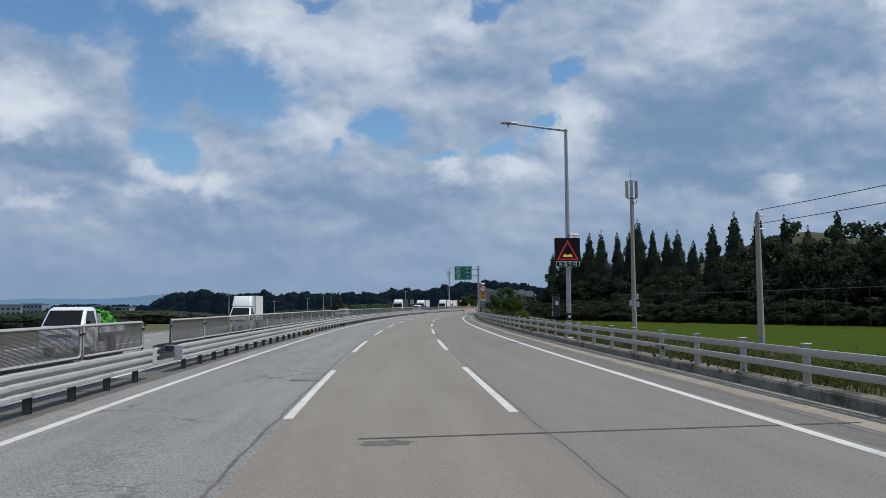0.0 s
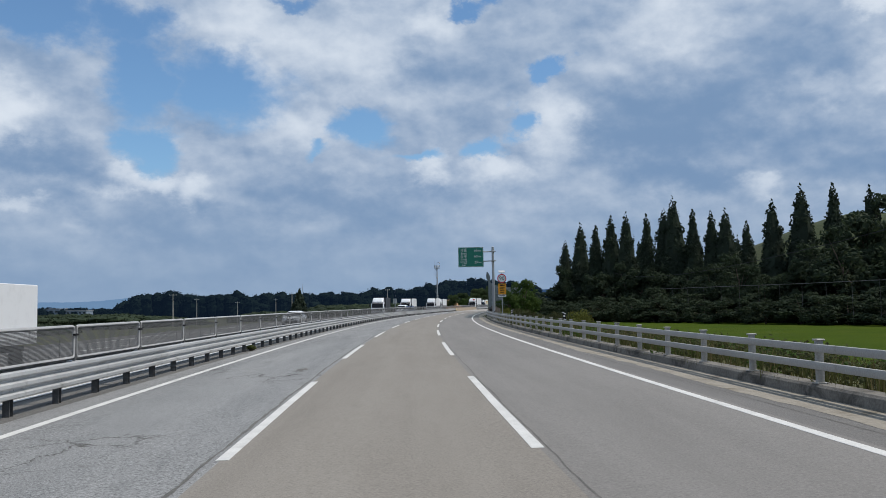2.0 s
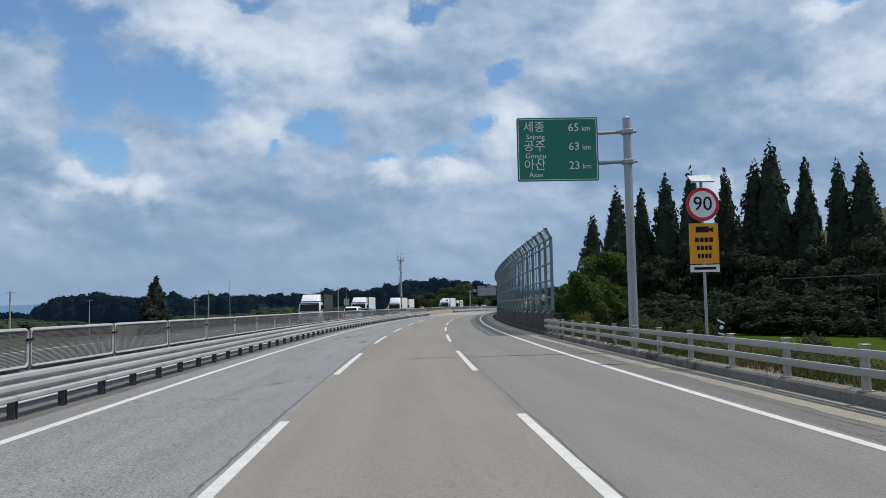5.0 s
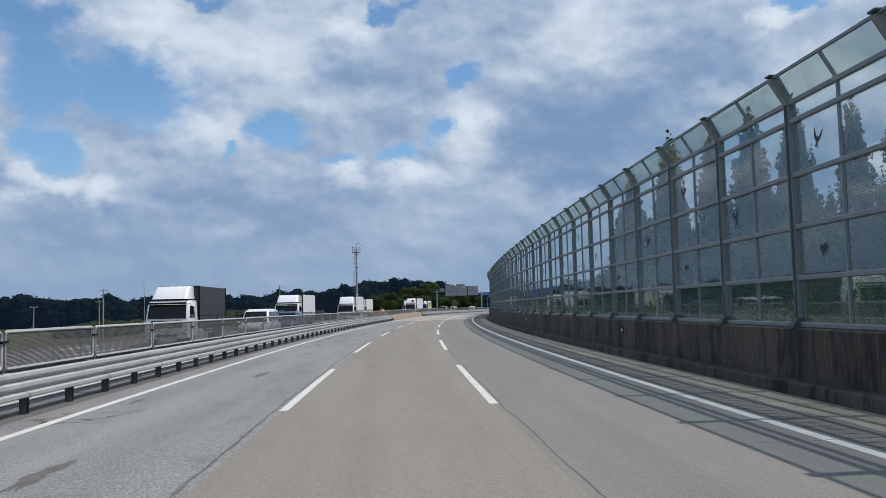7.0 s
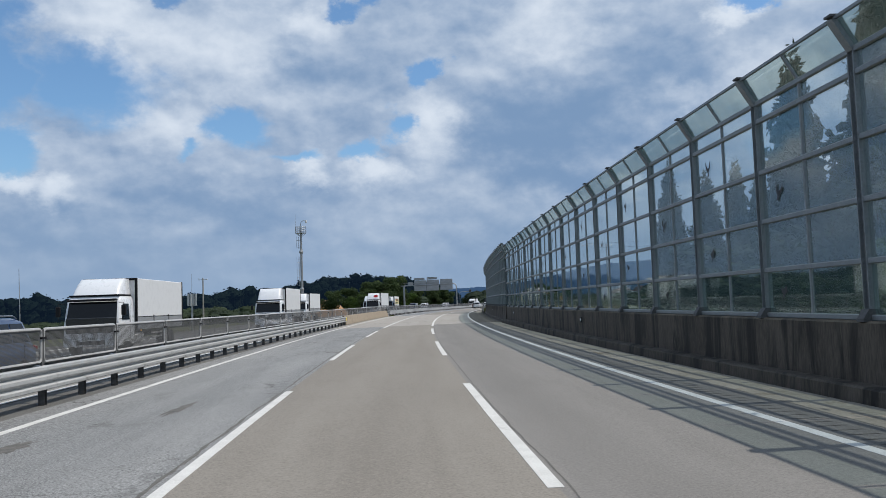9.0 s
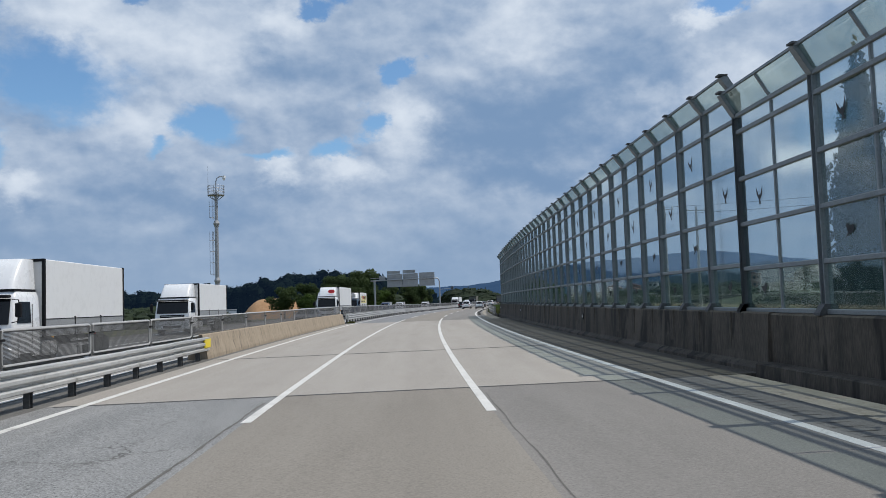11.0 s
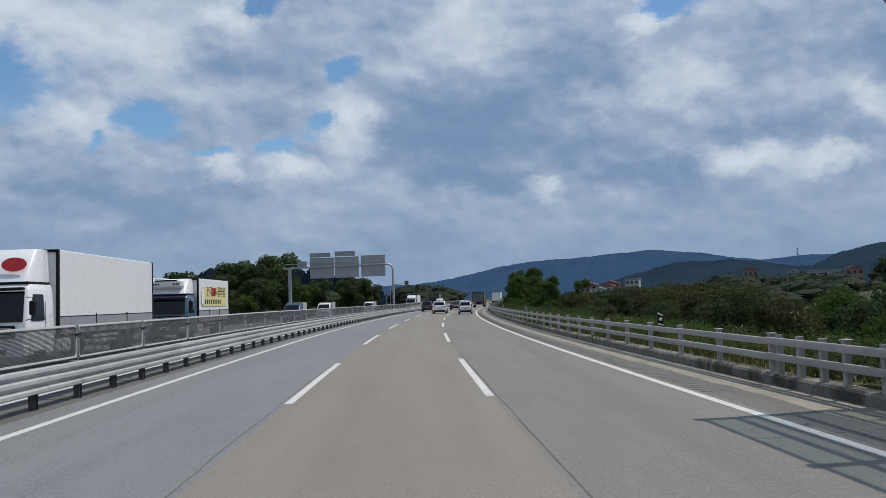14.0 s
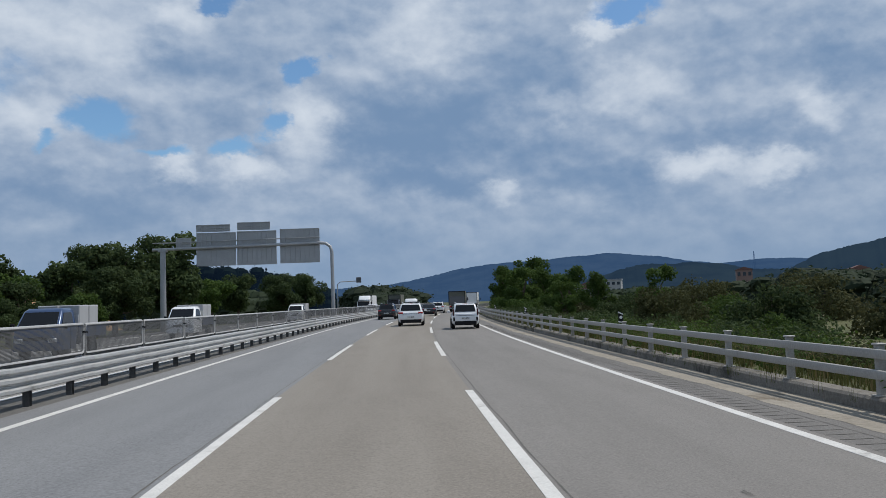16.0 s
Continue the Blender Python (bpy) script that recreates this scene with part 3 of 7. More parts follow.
def words(name, body, size, mat, parent, at, spread=1.0, label=""):
    """Lettering as a thin mesh; it lies in its own x-y plane."""
    cu = bpy.data.curves.new(name, "FONT")
    cu.body, cu.size, cu.align_x, cu.align_y, cu.extrude = body, size, "CENTER", "CENTER", 0.004
    cu.resolution_u = 3
    cu.space_character = spread
    tmp = bpy.data.objects.new(name, cu)
    scene.collection.objects.link(tmp)
    bpy.context.view_layer.update()
    me = bpy.data.meshes.new_from_object(tmp.evaluated_get(bpy.context.evaluated_depsgraph_get()))
    bpy.data.objects.remove(tmp)
    me.materials.clear()
    me.materials.append(mat)
    return part(name, me, mat, parent, label, at=at)


def disc_outline(r, n=28, cx=0.0, cy=0.0):
    return [(cx + r * math.cos(2 * math.pi * i / n), cy + r * math.sin(2 * math.pi * i / n)) for i in range(n)]


def rounded_rect(w, h, r, n=4):
    pts = []
    for cx, cy, a0 in ((w / 2 - r, h / 2 - r, 0), (-w / 2 + r, h / 2 - r, 90), (-w / 2 + r, -h / 2 + r, 180), (w / 2 - r, -h / 2 + r, 270)):
        pts += [(cx + r * math.cos(radians(a0 + 90 * i / n)), cy + r * math.sin(radians(a0 + 90 * i / n))) for i in range(n + 1)]
    return pts

# ---------------------------------------------------------------- ground and carriageways
BRIDGE_0, BRIDGE_1 = 264.0, 318.3
ROAD_0, ROAD_1 = -20.0, 790.0


def slab(u0, u1, s0, s1, depth=0.35, lift=0.0, step=4.0):
    return Mesh().along([(u0, lift), (u1, lift), (u1, lift - depth), (u0, lift - depth)], s0, s1, step)


def tar_line(u, s0, s1, w=0.035, wob=0.03, seed=1, pitch=0.7):
    rnd = random.Random(seed)
    m = Mesh()
    s, d = s0, 0.0
    left, right = [], []
    while s <= s1:
        d = 0.8 * d + rnd.uniform(-wob, wob)
        ww = w * rnd.uniform(0.5, 1.5)
        left.append(tuple(on_road(s, u + d - ww, 0.003)))
        right.append(tuple(on_road(s, u + d + ww, 0.003)))
        s += pitch
    n = len(left)
    return m.add(left + right, [(i, i + 1, n + i + 1, n + i) for i in range(n - 1)])


FIELD_Z, PLAIN_Z = -2.05, -5.2


def ground_height(x, y):
    """Low paddies on the road's right, a lower plain on its left."""
    k = (x - float(np.interp(y, _y, _x)) + 20.0) / 22.0
    k = max(0.0, min(1.0, k))
    return PLAIN_Z + (FIELD_Z - 0.03 - PLAIN_Z) * k * k * (3 - 2 * k)


g = Mesh()
rings = list(range(0, 441, 20)) + [520, 700, 1000, 2000, 4800]
SECT = 96
g.v.append((30, 190, ground_height(30, 190)))
for r in rings[1:]:
    for i in range(SECT):
        a = 2 * math.pi * i / SECT
        x, y = 30 + r * math.sin(a), 190 + r * math.cos(a)
        g.v.append((x, y, ground_height(x, y)))
for i in range(SECT):
    g.f.append((0, 1 + i, 1 + (i + 1) % SECT))
for k in range(len(rings) - 2):
    for i in range(SECT):
        a, b = 1 + k * SECT + i, 1 + k * SECT + (i + 1) % SECT
        g.f.append((a, a + SECT, b + SECT, b))
structure("ground", g, M_GROUND, "flat green and brown farmland under the hills", "ground")

lanes = [("road", -6.15, -1.82, M_LANE_OLD, M_LANE_BLUE, "cracked grey asphalt lane beside the median"),
         ("road", -1.82, 1.82, M_LANE_TAN, M_LANE_TAN, "worn tan asphalt lane in the middle"),
         ("road", 1.82, 5.42, M_LANE_WARM, M_LANE_WARM, "worn warm grey asphalt lane"),
         ("road", 5.42, 6.24, M_SHOULDER, M_SHOULDER, "grooved asphalt shoulder strip")]
for nm, a, b, m1, m2, lab in lanes:
    structure(nm, slab(a, b, ROAD_0, BRIDGE_0), m1, lab, "road")
    structure(nm, slab(a, b, BRIDGE_1, ROAD_1), m2, lab, "road")
structure("road", slab(5.335, 7.4, BRIDGE_0, BRIDGE_1), M_DECK_EDGE, "dirt-stained edge of the bridge deck, darkened further for the barrier's shade", "bridge deck")
structure("road", slab(-6.15, 5.335, BRIDGE_0, BRIDGE_1), M_DECK, "pale concrete bridge deck with tining", "bridge deck")
structure("median_strip", slab(-7.5, -6.15, ROAD_0, ROAD_1, 0.35, -0.012), M_MEDIAN, "dusty asphalt strip under the median rail, darkened for the rail's shadow", "median")
structure("road", slab(-19.0, -7.5, ROAD_0, ROAD_1), M_FAR_ROAD, "asphalt carriageway for oncoming traffic", "road")
structure("road", slab(-21.6, -19.0, ROAD_0, ROAD_1), M_SHOULDER, "asphalt shoulder of the oncoming carriageway", "road shoulder")
for s0, s1 in ((ROAD_0, BRIDGE_0), (BRIDGE_1, ROAD_1)):
    structure("dust_band", tar_line(6.22, s0, s1, 0.09, 0.035, 31), M_GUTTER, "pale dust drifted over the shoulder edge", "dust")
    structure("gutter", slab(6.24, 7.0, s0, s1, 0.3, -0.01), M_GUTTER, "dusty pale concrete gutter beside the kerb", "gutter")
structure("verge", Mesh().along([(7.25, 0.14), (9.2, -0.05), (13.5, -0.90), (20.0, -2.00), (21.0, -2.3), (7.25, -0.9)], ROAD_0, 157.0, 6), M_VERGE,
          "weedy bank falling from the kerb to the paddy", "verge")
structure("verge", Mesh().along([(7.25, 0.14), (9.2, -0.05), (13.5, -0.75), (17.0, -0.86), (40.0, -0.98), (50.0, -2.2), (50.0, -2.6), (7.25, -0.8)], 337.5, ROAD_1, 6), M_VERGE,
          "scrubby level verge behind the kerb", "verge")
structure("verge", Mesh().along([(-74, -5.5), (-70, -5.15), (-48, -1.0), (-34, -0.86), (-24, -0.35), (-21.6, -0.02), (-21.6, -0.8), (-60, -5.6)], ROAD_0, ROAD_1, 6), M_VERGE,
          "grassy bank along the oncoming carriageway", "verge")
structure("verge", Mesh().along([(8.2, -0.2), (12.0, -0.6), (17.0, -1.3), (22.0, -2.0), (22.0, -2.4), (8.2, -1.2)], 157, 337.5, 6), M_VERGE, "grassy strip behind the noise barrier", "verge")

# rice paddies on the right
field = Mesh().add([on_road(s, u, -0.0).xy.to_3d() + Vector((0, 0, FIELD_Z)) for s, u in ((-60, 19.5), (60, 19.5), (150, 19.5), (215, 20.5), (232, 30), (200, 52), (165, 82), (120, 110), (-60, 150))],
                   [tuple(range(9))])
structure("rice_field", field, M_FIELD, "bright green flooded rice paddy", "rice field")
field = Mesh().add([on_road(s, u, -0.0).xy.to_3d() + Vector((0, 0, FIELD_Z)) for s, u in ((262, 24), (330, 20), (352, 60), (400, 140), (330, 190), (262, 120))], [tuple(range(6))])
structure("rice_field", field, M_FIELD, "green paddy beyond the noise barrier", "rice field")


# ---------------------------------------------------------------- road markings
def stripe(u, s0, s1, w=0.15, name="lane_line", label="worn white painted lane dash"):
    k = 0.004
    return Mesh().along([(u - w / 2, k), (u + w / 2, k), (u + w / 2, -0.05), (u - w / 2, -0.05)], s0, s1, 5)


structure("edge_line", stripe(-5.44, ROAD_0, 560, 0.17), M_PAINT, "solid white edge line beside the median", "road marking")
structure("edge_line", stripe(5.23, ROAD_0, 560, 0.16), M_PAINT, "solid white edge line beside the shoulder", "road marking")
structure("edge_line", stripe(-7.60, ROAD_0, 560, 0.18), M_PAINT, "solid white edge line of the oncoming lanes", "road marking")
structure("edge_line", stripe(-18.9, ROAD_0, 560, 0.2), M_PAINT, "solid white outer edge line of the oncoming lanes", "road marking")
starts = [4.8, 23.0, 41.7, 60.0, 78.0, 96.8, 115.6, 134.0, 152.0, 169.6, 188.2, 207.0, 226.0, 244.6]
starts += [338.6, 358.8, 379.2, 399.2, 419, 439, 459, 479, 499, 519, 539]
for u in (-1.8, 1.8):
    for s0 in starts:
        structure("lane_dash", stripe(u, s0, s0 + 9.7), M_PAINT, "worn white painted lane dash", "road marking")
    structure("lane_line", stripe(u, 260.5, 327.8), M_PAINT, "solid white lane line over the bridge", "road marking")
for u in (-11.5, -15.2):
    for i in range(28):
        structure("lane_dash", stripe(u, -10 + 20 * i, 20 * i), M_PAINT, "worn white dash on the oncoming carriageway", "road marking")


structure("tar_seam", tar_line(-1.95, -20, 263, 0.022, 0.011, 4, 0.16), M_SEAM, "dark tar joint between the two lanes", "road joint")
structure("tar_seam", tar_line(1.93, -20, 263, 0.009, 0.014, 5, 0.3), M_SEAM, "thin dark joint between the lanes", "road joint")
structure("tar_seam", tar_line(-1.93, 319, 480, 0.008, 0.014, 6, 0.3), M_SEAM, "thin dark joint between the lanes", "road joint")
structure("tar_seam", tar_line(1.93, 319, 480, 0.009, 0.012, 7), M_SEAM, "thin dark joint between the lanes", "road joint")
for i, (s0, s1) in enumerate(((-20, 157), (337, 480))):
    structure("tar_seam", tar_line(5.9, s0, s1, 0.012, 0.01, 8 + i), M_SEAM, "thin crack along the shoulder", "road joint")


def cross_joint(s, u0, u1, w=0.05):
    return Mesh().add([tuple(on_road(s + w * k, u, 0.003)) for u, k in ((u0, -1), (u1, -1), (u1, 1), (u0, 1))], [(0, 1, 2, 3)])


for s, w in ((20.8, 0.05), (54.5, 0.035), (263.9, 0.07), (276.2, 0.10), (318.3, 0.06)):
    structure("cross_joint", cross_joint(s, -6.0 if s > 100 else -0.6, 6.3, w), M_TAR, "dark joint across the carriageway", "road joint")


def patch_mesh(s, u, length, width, seed):
    rnd = random.Random(seed)
    pts = []
    for i in range(26):
        a = 2 * math.pi * i / 26
        k = rnd.uniform(0.5, 1.15)
        pts.append(tuple(on_road(s + length / 2 * k * math.cos(a), u + width / 2 * k * math.sin(a), 0.003)))
    return Mesh().add(pts, [tuple(range(26))])


for i, (s, u, l, w) in enumerate(((20.4, -0.2, 0.5, 1.3), (73.5, -2.6, 1.6, 0.7), (154.0, -2.5, 1.5, 0.9), (161.5, -4.0, 2.6, 0.8), (158.6, -4.4, 1.8, 0.6),
                                  (164.5, -3.7, 2.0, 0.5), (172.0, -5.0, 1.2, 0.3), (178.0, -3.6, 2.4, 0.6), (196.0, -4.2, 2.0, 0.5), (210.8, -4.6, 1.6, 0.7),
                                  (206.2, -4.9, 1.4, 0.7), (214.5, -3.4, 2.2, 0.5), (350.0, 4.2, 1.4, 0.16), (351.5, 3.8, 1.2, 0.12), (380.0, 3.4, 0.25, 0.14))):
    structure("tar_patch", patch_mesh(s, u, l, w * 0.55, i), M_TAR if i in (2, 3) else M_SEAM, "dark worn patch in the asphalt", "road patch")

# saw-cut grooves of the shoulder's rumble strip
groove_mesh = Mesh().box(0, 0, 0.0015, 0.38, 0.035, 0.003).data("groove", M_SEAM)
for nm, s0, s1, stepping in (("rumble_strip", 338, 430, 0.33),):
    strip_thing = thing(nm, "rows of short grooves cut in the shoulder", "rumble strip", kind="structure")
    for i in range(int((s1 - s0) / stepping)):
        part("groove", groove_mesh, M_SEAM, strip_thing, at=road_pose(s0 + i * stepping, 5.62, 0.001))

gm = Mesh()
s_ = 157.0
while s_ < 263.0:
    gm.add([tuple(on_road(s_ + ds, u, 0.004)) for u, ds in ((5.45, -0.02), (5.83, -0.02), (5.83, 0.02), (5.45, 0.02))], [(0, 1, 2, 3)])
    s_ += 0.33
tagged(part("rumble_strip", gm, M_SEAM), "rows of short grooves cut in the shoulder", "rumble strip", "", "stuff")

# ---------------------------------------------------------------- median guardrail and mesh screen
W_PROFILE = [(-0.02, 0.0), (0.045, 0.025), (0.05, 0.085), (-0.04, 0.135), (-0.04, 0.16), (0.05, 0.21), (0.05, 0.27), (-0.04, 0.32), (-0.04, 0.345), (0.05, 0.395), (0.045, 0.45), (-0.02, 0.475)]


def beam_mesh(length, name="beam"):
    """A corrugated steel beam that faces +x."""
    outer = W_PROFILE
    inner = [(x - 0.012, z) for x, z in reversed(W_PROFILE)]
    return Mesh().prism(outer + inner, -length / 2, length / 2).data(name, M_GALV, smooth=40)


BEAM = beam_mesh(4.04)
M_SPACER = Mesh().box(0, 0, 0, 0.22, 0.12, 0.2).data("spacer", M_POST)
POST = Mesh().prism([(-0.06, -0.07), (0.06, -0.07), (0.06, -0.055), (0.012, -0.055), (0.012, 0.055), (0.06, 0.055), (0.06, 0.07), (-0.06, 0.07)], -0.3, 0.62, "z").data("rail_post", M_POST)
RAIL_U, RAIL_BACK = -6.42, -7.12


def end_piece(parent, s, flip):
    """Rounded steel end of a run of beam."""
    m = Mesh()
    pts = [(0.0, 0.0), (0.05, 0.0), (0.05, 0.36), (0.0, 0.36)]
    m.prism(pts, -0.03, 0.32)
    m.box(-0.08, 0.30, 0.18, 0.26, 0.04, 0.40)
    part("rail_end", m, M_GALV, parent, "flat galvanised end plate", bevel=0.01, at=road_pose(s, RAIL_U, 0.36, 180 if flip else 0))


def median_rail(s0, s1):
    rail = thing("guardrail", "two-sided galvanised steel guardrail on short dark posts", "guardrail", "median guardrails")
    n = int(round((s1 - s0) / 4.0))
    step = (s1 - s0) / n
    for i in range(n):
        s = s0 + (i + 0.5) * step
        part("beam", BEAM, M_GALV, rail, at=road_pose(s, RAIL_U, 0.285))
        part("beam", BEAM, M_GALV, rail, at=road_pose(s, RAIL_BACK, 0.285, 180))
        for k in (0.25, 0.75):
            part("rail_post", POST, M_POST, rail, at=road_pose(s0 + (i + k) * step, -6.52))
        part("spacer", M_SPACER, M_POST, rail, at=road_pose(s0 + (i + 0.25) * step, -6.77, 0.6) @ Matrix.Diagonal((2.6, 1, 0.8, 1)))
    return rail


r1 = median_rail(-20.0, 31.6)
end_piece(r1, 31.6, False)
r2 = median_rail(34.2, 277.0)
end_piece(r2, 34.2, True)
r3 = median_rail(320.2, 600.0)
end_piece(r3, 320.2, True)
part("end_plate", Mesh().box(0.02, 0, 0.62, 0.05, 0.5, 0.5), M_GALV, r3, "bare steel plate at the rail's end", bevel=0.01, at=road_pose(319.7, RAIL_U))
part("yellow_end", Mesh().box(0.02, 0, 0.55, 0.06, 0.7, 0.30), M_YELLOW, r2, "yellow reflective end plate", bevel=0.01, at=road_pose(276.8, RAIL_U))

PANEL_L, PANEL_Z0, PANEL_Z1 = 4.25, 0.80, 1.46


def frame_mesh(length, z0, z1, r=0.033):
    pts = [(0, a, b) for a, b in rounded_rect(length, z1 - z0, 0.09, 3)]
    pts = [(x, y, z + (z0 + z1) / 2) for x, y, z in pts]
    m = Mesh()
    m.tube(pts + pts[:1], r, 6, False)
    return m.data("panel_frame", M_FRAME, smooth=60)


def slat_mesh(length, z0, z1):
    """Fine metal netting: thin strands, level and slanted."""
    m = Mesh()
    z = z0 + 0.03
    while z < z1 - 0.02:
        m.box(0, 0, z, 0.010, length - 0.05, 0.017)
        z += 0.0235
    for y in (-length / 3, 0.0, length / 3):
        m.box(-0.009, y, (z0 + z1) / 2, 0.006, 0.012, z1 - z0 - 0.04)
    return m.data("netting", M_MESH)


FRAME = frame_mesh(PANEL_L - 0.10, PANEL_Z0, PANEL_Z1)
NETTING = slat_mesh(PANEL_L - 0.10, PANEL_Z0, PANEL_Z1)
STAND = Mesh().box(0, 0, 0.98, 0.05, 0.05, 0.96).data("stand", M_POST)
FOOT = Mesh().box(0, 0, 0, 0.26, 0.14, 0.02).data("bracket", M_GALV)
CLIP = Mesh().box(0, 0, 0, 0.05, 0.10, 0.04).data("clip", M_BLACK)


def screen_run(s0, s1, lift=0.0):
    n = int(round((s1 - s0) / PANEL_L))
    step = (s1 - s0) / n
    for i in range(n):
        s = s0 + (i + 0.5) * step
        panel = thing("mesh_screen", "grey wire mesh screen panel in a bent steel tube frame", "mesh screen", "median screen panels", at=road_pose(s, -6.77, lift))
        part("panel_frame", FRAME, M_FRAME, panel, "bent galvanised tube frame")
        part("netting", NETTING, M_MESH, panel, "fine grey metal netting")
        for e in (-1, 1):
            part("stand", STAND, M_GALV, panel, at=pose(0, e * (PANEL_L / 2 - 0.02), 0))
            part("clip", CLIP, M_BLACK, panel, "small black clip", at=pose(0.03, e * (PANEL_L / 2 - 0.05), 1.28))
            part("bracket", FOOT, M_GALV, panel, at=pose(0, e * (PANEL_L / 2 - 0.02), 0.72))


screen_run(-19.0, 32.0)
screen_run(34.6, 318.6)
screen_run(320.6, 600.0)
bridge_parapet = Mesh().along([(-6.42, -0.1), (-6.44, 0.10), (-6.52, 0.40), (-6.61, 0.82), (-6.63, 0.84), (-6.93, 0.84), (-6.95, 0.82), (-7.04, 0.40), (-7.12, 0.10), (-7.14, -0.1)], 277.0, 319.2, 2)
structure("median_parapet", bridge_parapet, M_CONC, "rain-streaked concrete median wall on the bridge", "concrete wall", bevel=0.012)

# ---------------------------------------------------------------- right-hand kerb and rails
for s0, s1 in ((ROAD_0, 157.6), (333.4, 640)):
    k = Mesh().along([(6.98, -0.2), (7.0, 0.15), (7.04, 0.19), (7.30, 0.20), (7.34, 0.14), (7.34, -0.3)], s0, s1, 3)
    structure("kerb", k, M_KERB, "stained concrete kerb under the roadside rail", "kerb")
RAIL_LEN = 5.3
SIDE_RAIL = Mesh().prism(rounded_rect(0.075, 0.13, 0.018, 2), -RAIL_LEN / 2, RAIL_LEN / 2).data("rail", M_RAIL, smooth=40)
SIDE_POST = Mesh().prism(rounded_rect(0.115, 0.115, 0.02, 2), 0.15, 0.90, "z").data("post", M_RAIL, smooth=40)
POST_CAP = Mesh().box(0, 0, 0.912, 0.15, 0.15, 0.03).data("cap", M_RAIL, bevel=0.008)
POST_FOOT = Mesh().box(0, 0, 0.205, 0.2, 0.2, 0.02).data("base_plate", M_RAIL)


def side_rail(s0, s1):
    rail = thing("roadside_rail", "pale two-bar steel roadside rail on square posts", "roadside rail", "roadside rails")
    n = int(round((s1 - s0) / RAIL_LEN))
    step = (s1 - s0) / n
    for i in range(n):
        for h in (0.785, 0.50):
            part("rail", SIDE_RAIL, M_RAIL, rail, at=road_pose(s0 + (i + 0.5) * step, 7.03, h))
        for k in (0.0, 0.5):
            q = s0 + (i + k) * step
            part("post", SIDE_POST, M_RAIL, rail, at=road_pose(q, 7.13))
            part("cap", POST_CAP, M_RAIL, rail, at=road_pose(q, 7.13))
            part("base_plate", POST_FOOT, M_RAIL, rail, at=road_pose(q, 7.13))
    return rail


ra = side_rail(-18.7, 157.0)
for q in (153.0, 153.8, 154.7, 155.6, 156.4):
    part("post", SIDE_POST, M_RAIL, ra, at=road_pose(q, 7.13))
rb = side_rail(333.6, 600.0)
for q in (334.4, 335.2, 337.0, 337.8, 338.6):
    part("post", SIDE_POST, M_RAIL, rb, at=road_pose(q, 7.13))

# ---------------------------------------------------------------- noise barrier on a parapet
NB_0, NB_1 = 157.9, 335.5


def nb_u(s):
    return 7.6 + 0.33 * max(0.0, min(1.0, (s - 200) / 130.0))


def sloped_wall(s0, s1, outline, step=3.0):
    m = Mesh()
    k = int((s1 - s0) / step) + 1
    n = len(outline)
    for i in range(k):
        s = s0 + (s1 - s0) * i / (k - 1)
        m.v += [tuple(on_road(s, nb_u(s) + u, h)) for u, h in outline]
    for i in range(k - 1):
        for j in range(n):
            a, b = i * n + j, i * n + (j + 1) % n
            m.f.append((a, a + n, b + n, b))
    m.f += [tuple(range(n)), tuple((k - 1) * n + j for j in range(n))[::-1]]
    return m


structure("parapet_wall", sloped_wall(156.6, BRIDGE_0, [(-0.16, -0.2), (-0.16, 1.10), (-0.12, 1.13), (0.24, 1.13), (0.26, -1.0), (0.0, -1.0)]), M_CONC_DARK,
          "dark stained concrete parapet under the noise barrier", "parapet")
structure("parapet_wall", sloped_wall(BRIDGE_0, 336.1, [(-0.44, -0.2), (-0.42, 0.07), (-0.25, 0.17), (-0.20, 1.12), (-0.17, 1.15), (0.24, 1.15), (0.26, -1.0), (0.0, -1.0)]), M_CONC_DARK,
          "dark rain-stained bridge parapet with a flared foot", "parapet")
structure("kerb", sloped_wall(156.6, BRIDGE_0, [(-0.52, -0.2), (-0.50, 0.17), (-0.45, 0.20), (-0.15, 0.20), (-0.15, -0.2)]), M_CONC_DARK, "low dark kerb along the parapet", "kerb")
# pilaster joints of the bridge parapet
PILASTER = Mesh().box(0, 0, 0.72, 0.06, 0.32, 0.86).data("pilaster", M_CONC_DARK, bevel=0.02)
pil = thing("parapet_ribs", "shallow upright ribs on the bridge parapet", "parapet ribs", kind="structure")
s = 266.0
while s < 336:
    part("pilaster", PILASTER, M_CONC_DARK, pil, at=road_pose(s, nb_u(s) - 0.21))
    s += 2.0

POST_OUT = [(-0.075, -0.085), (0.075, -0.085), (0.075, -0.068), (0.014, -0.068), (0.014, 0.068), (0.075, 0.068), (0.075, 0.085), (-0.075, 0.085), (-0.075, 0.068),
            (-0.014, 0.068), (-0.014, -0.068), (-0.075, -0.068)]
SHOE = Mesh().prism([(-0.2, 1.12), (0.16, 1.12), (0.16, 1.16), (0.1, 1.31), (-0.1, 1.31), (-0.2, 1.16)], -0.10, 0.10).data("shoe", M_POST)


def bird(wings, body):
    """A flat bird cut from dark foil: two wings, a body and a fanned tail, in the y-z plane."""
    m = Mesh()
    for side in (-1, 1):
        m.add([(0, side * y, z) for y, z in wings], [(0, 1, 2), (0, 2, 3), (0, 3, 4)])
    m.add([(0.0, y, z) for y, z in body], [tuple(range(len(body)))])
    return m.data("decal", M_DECAL)


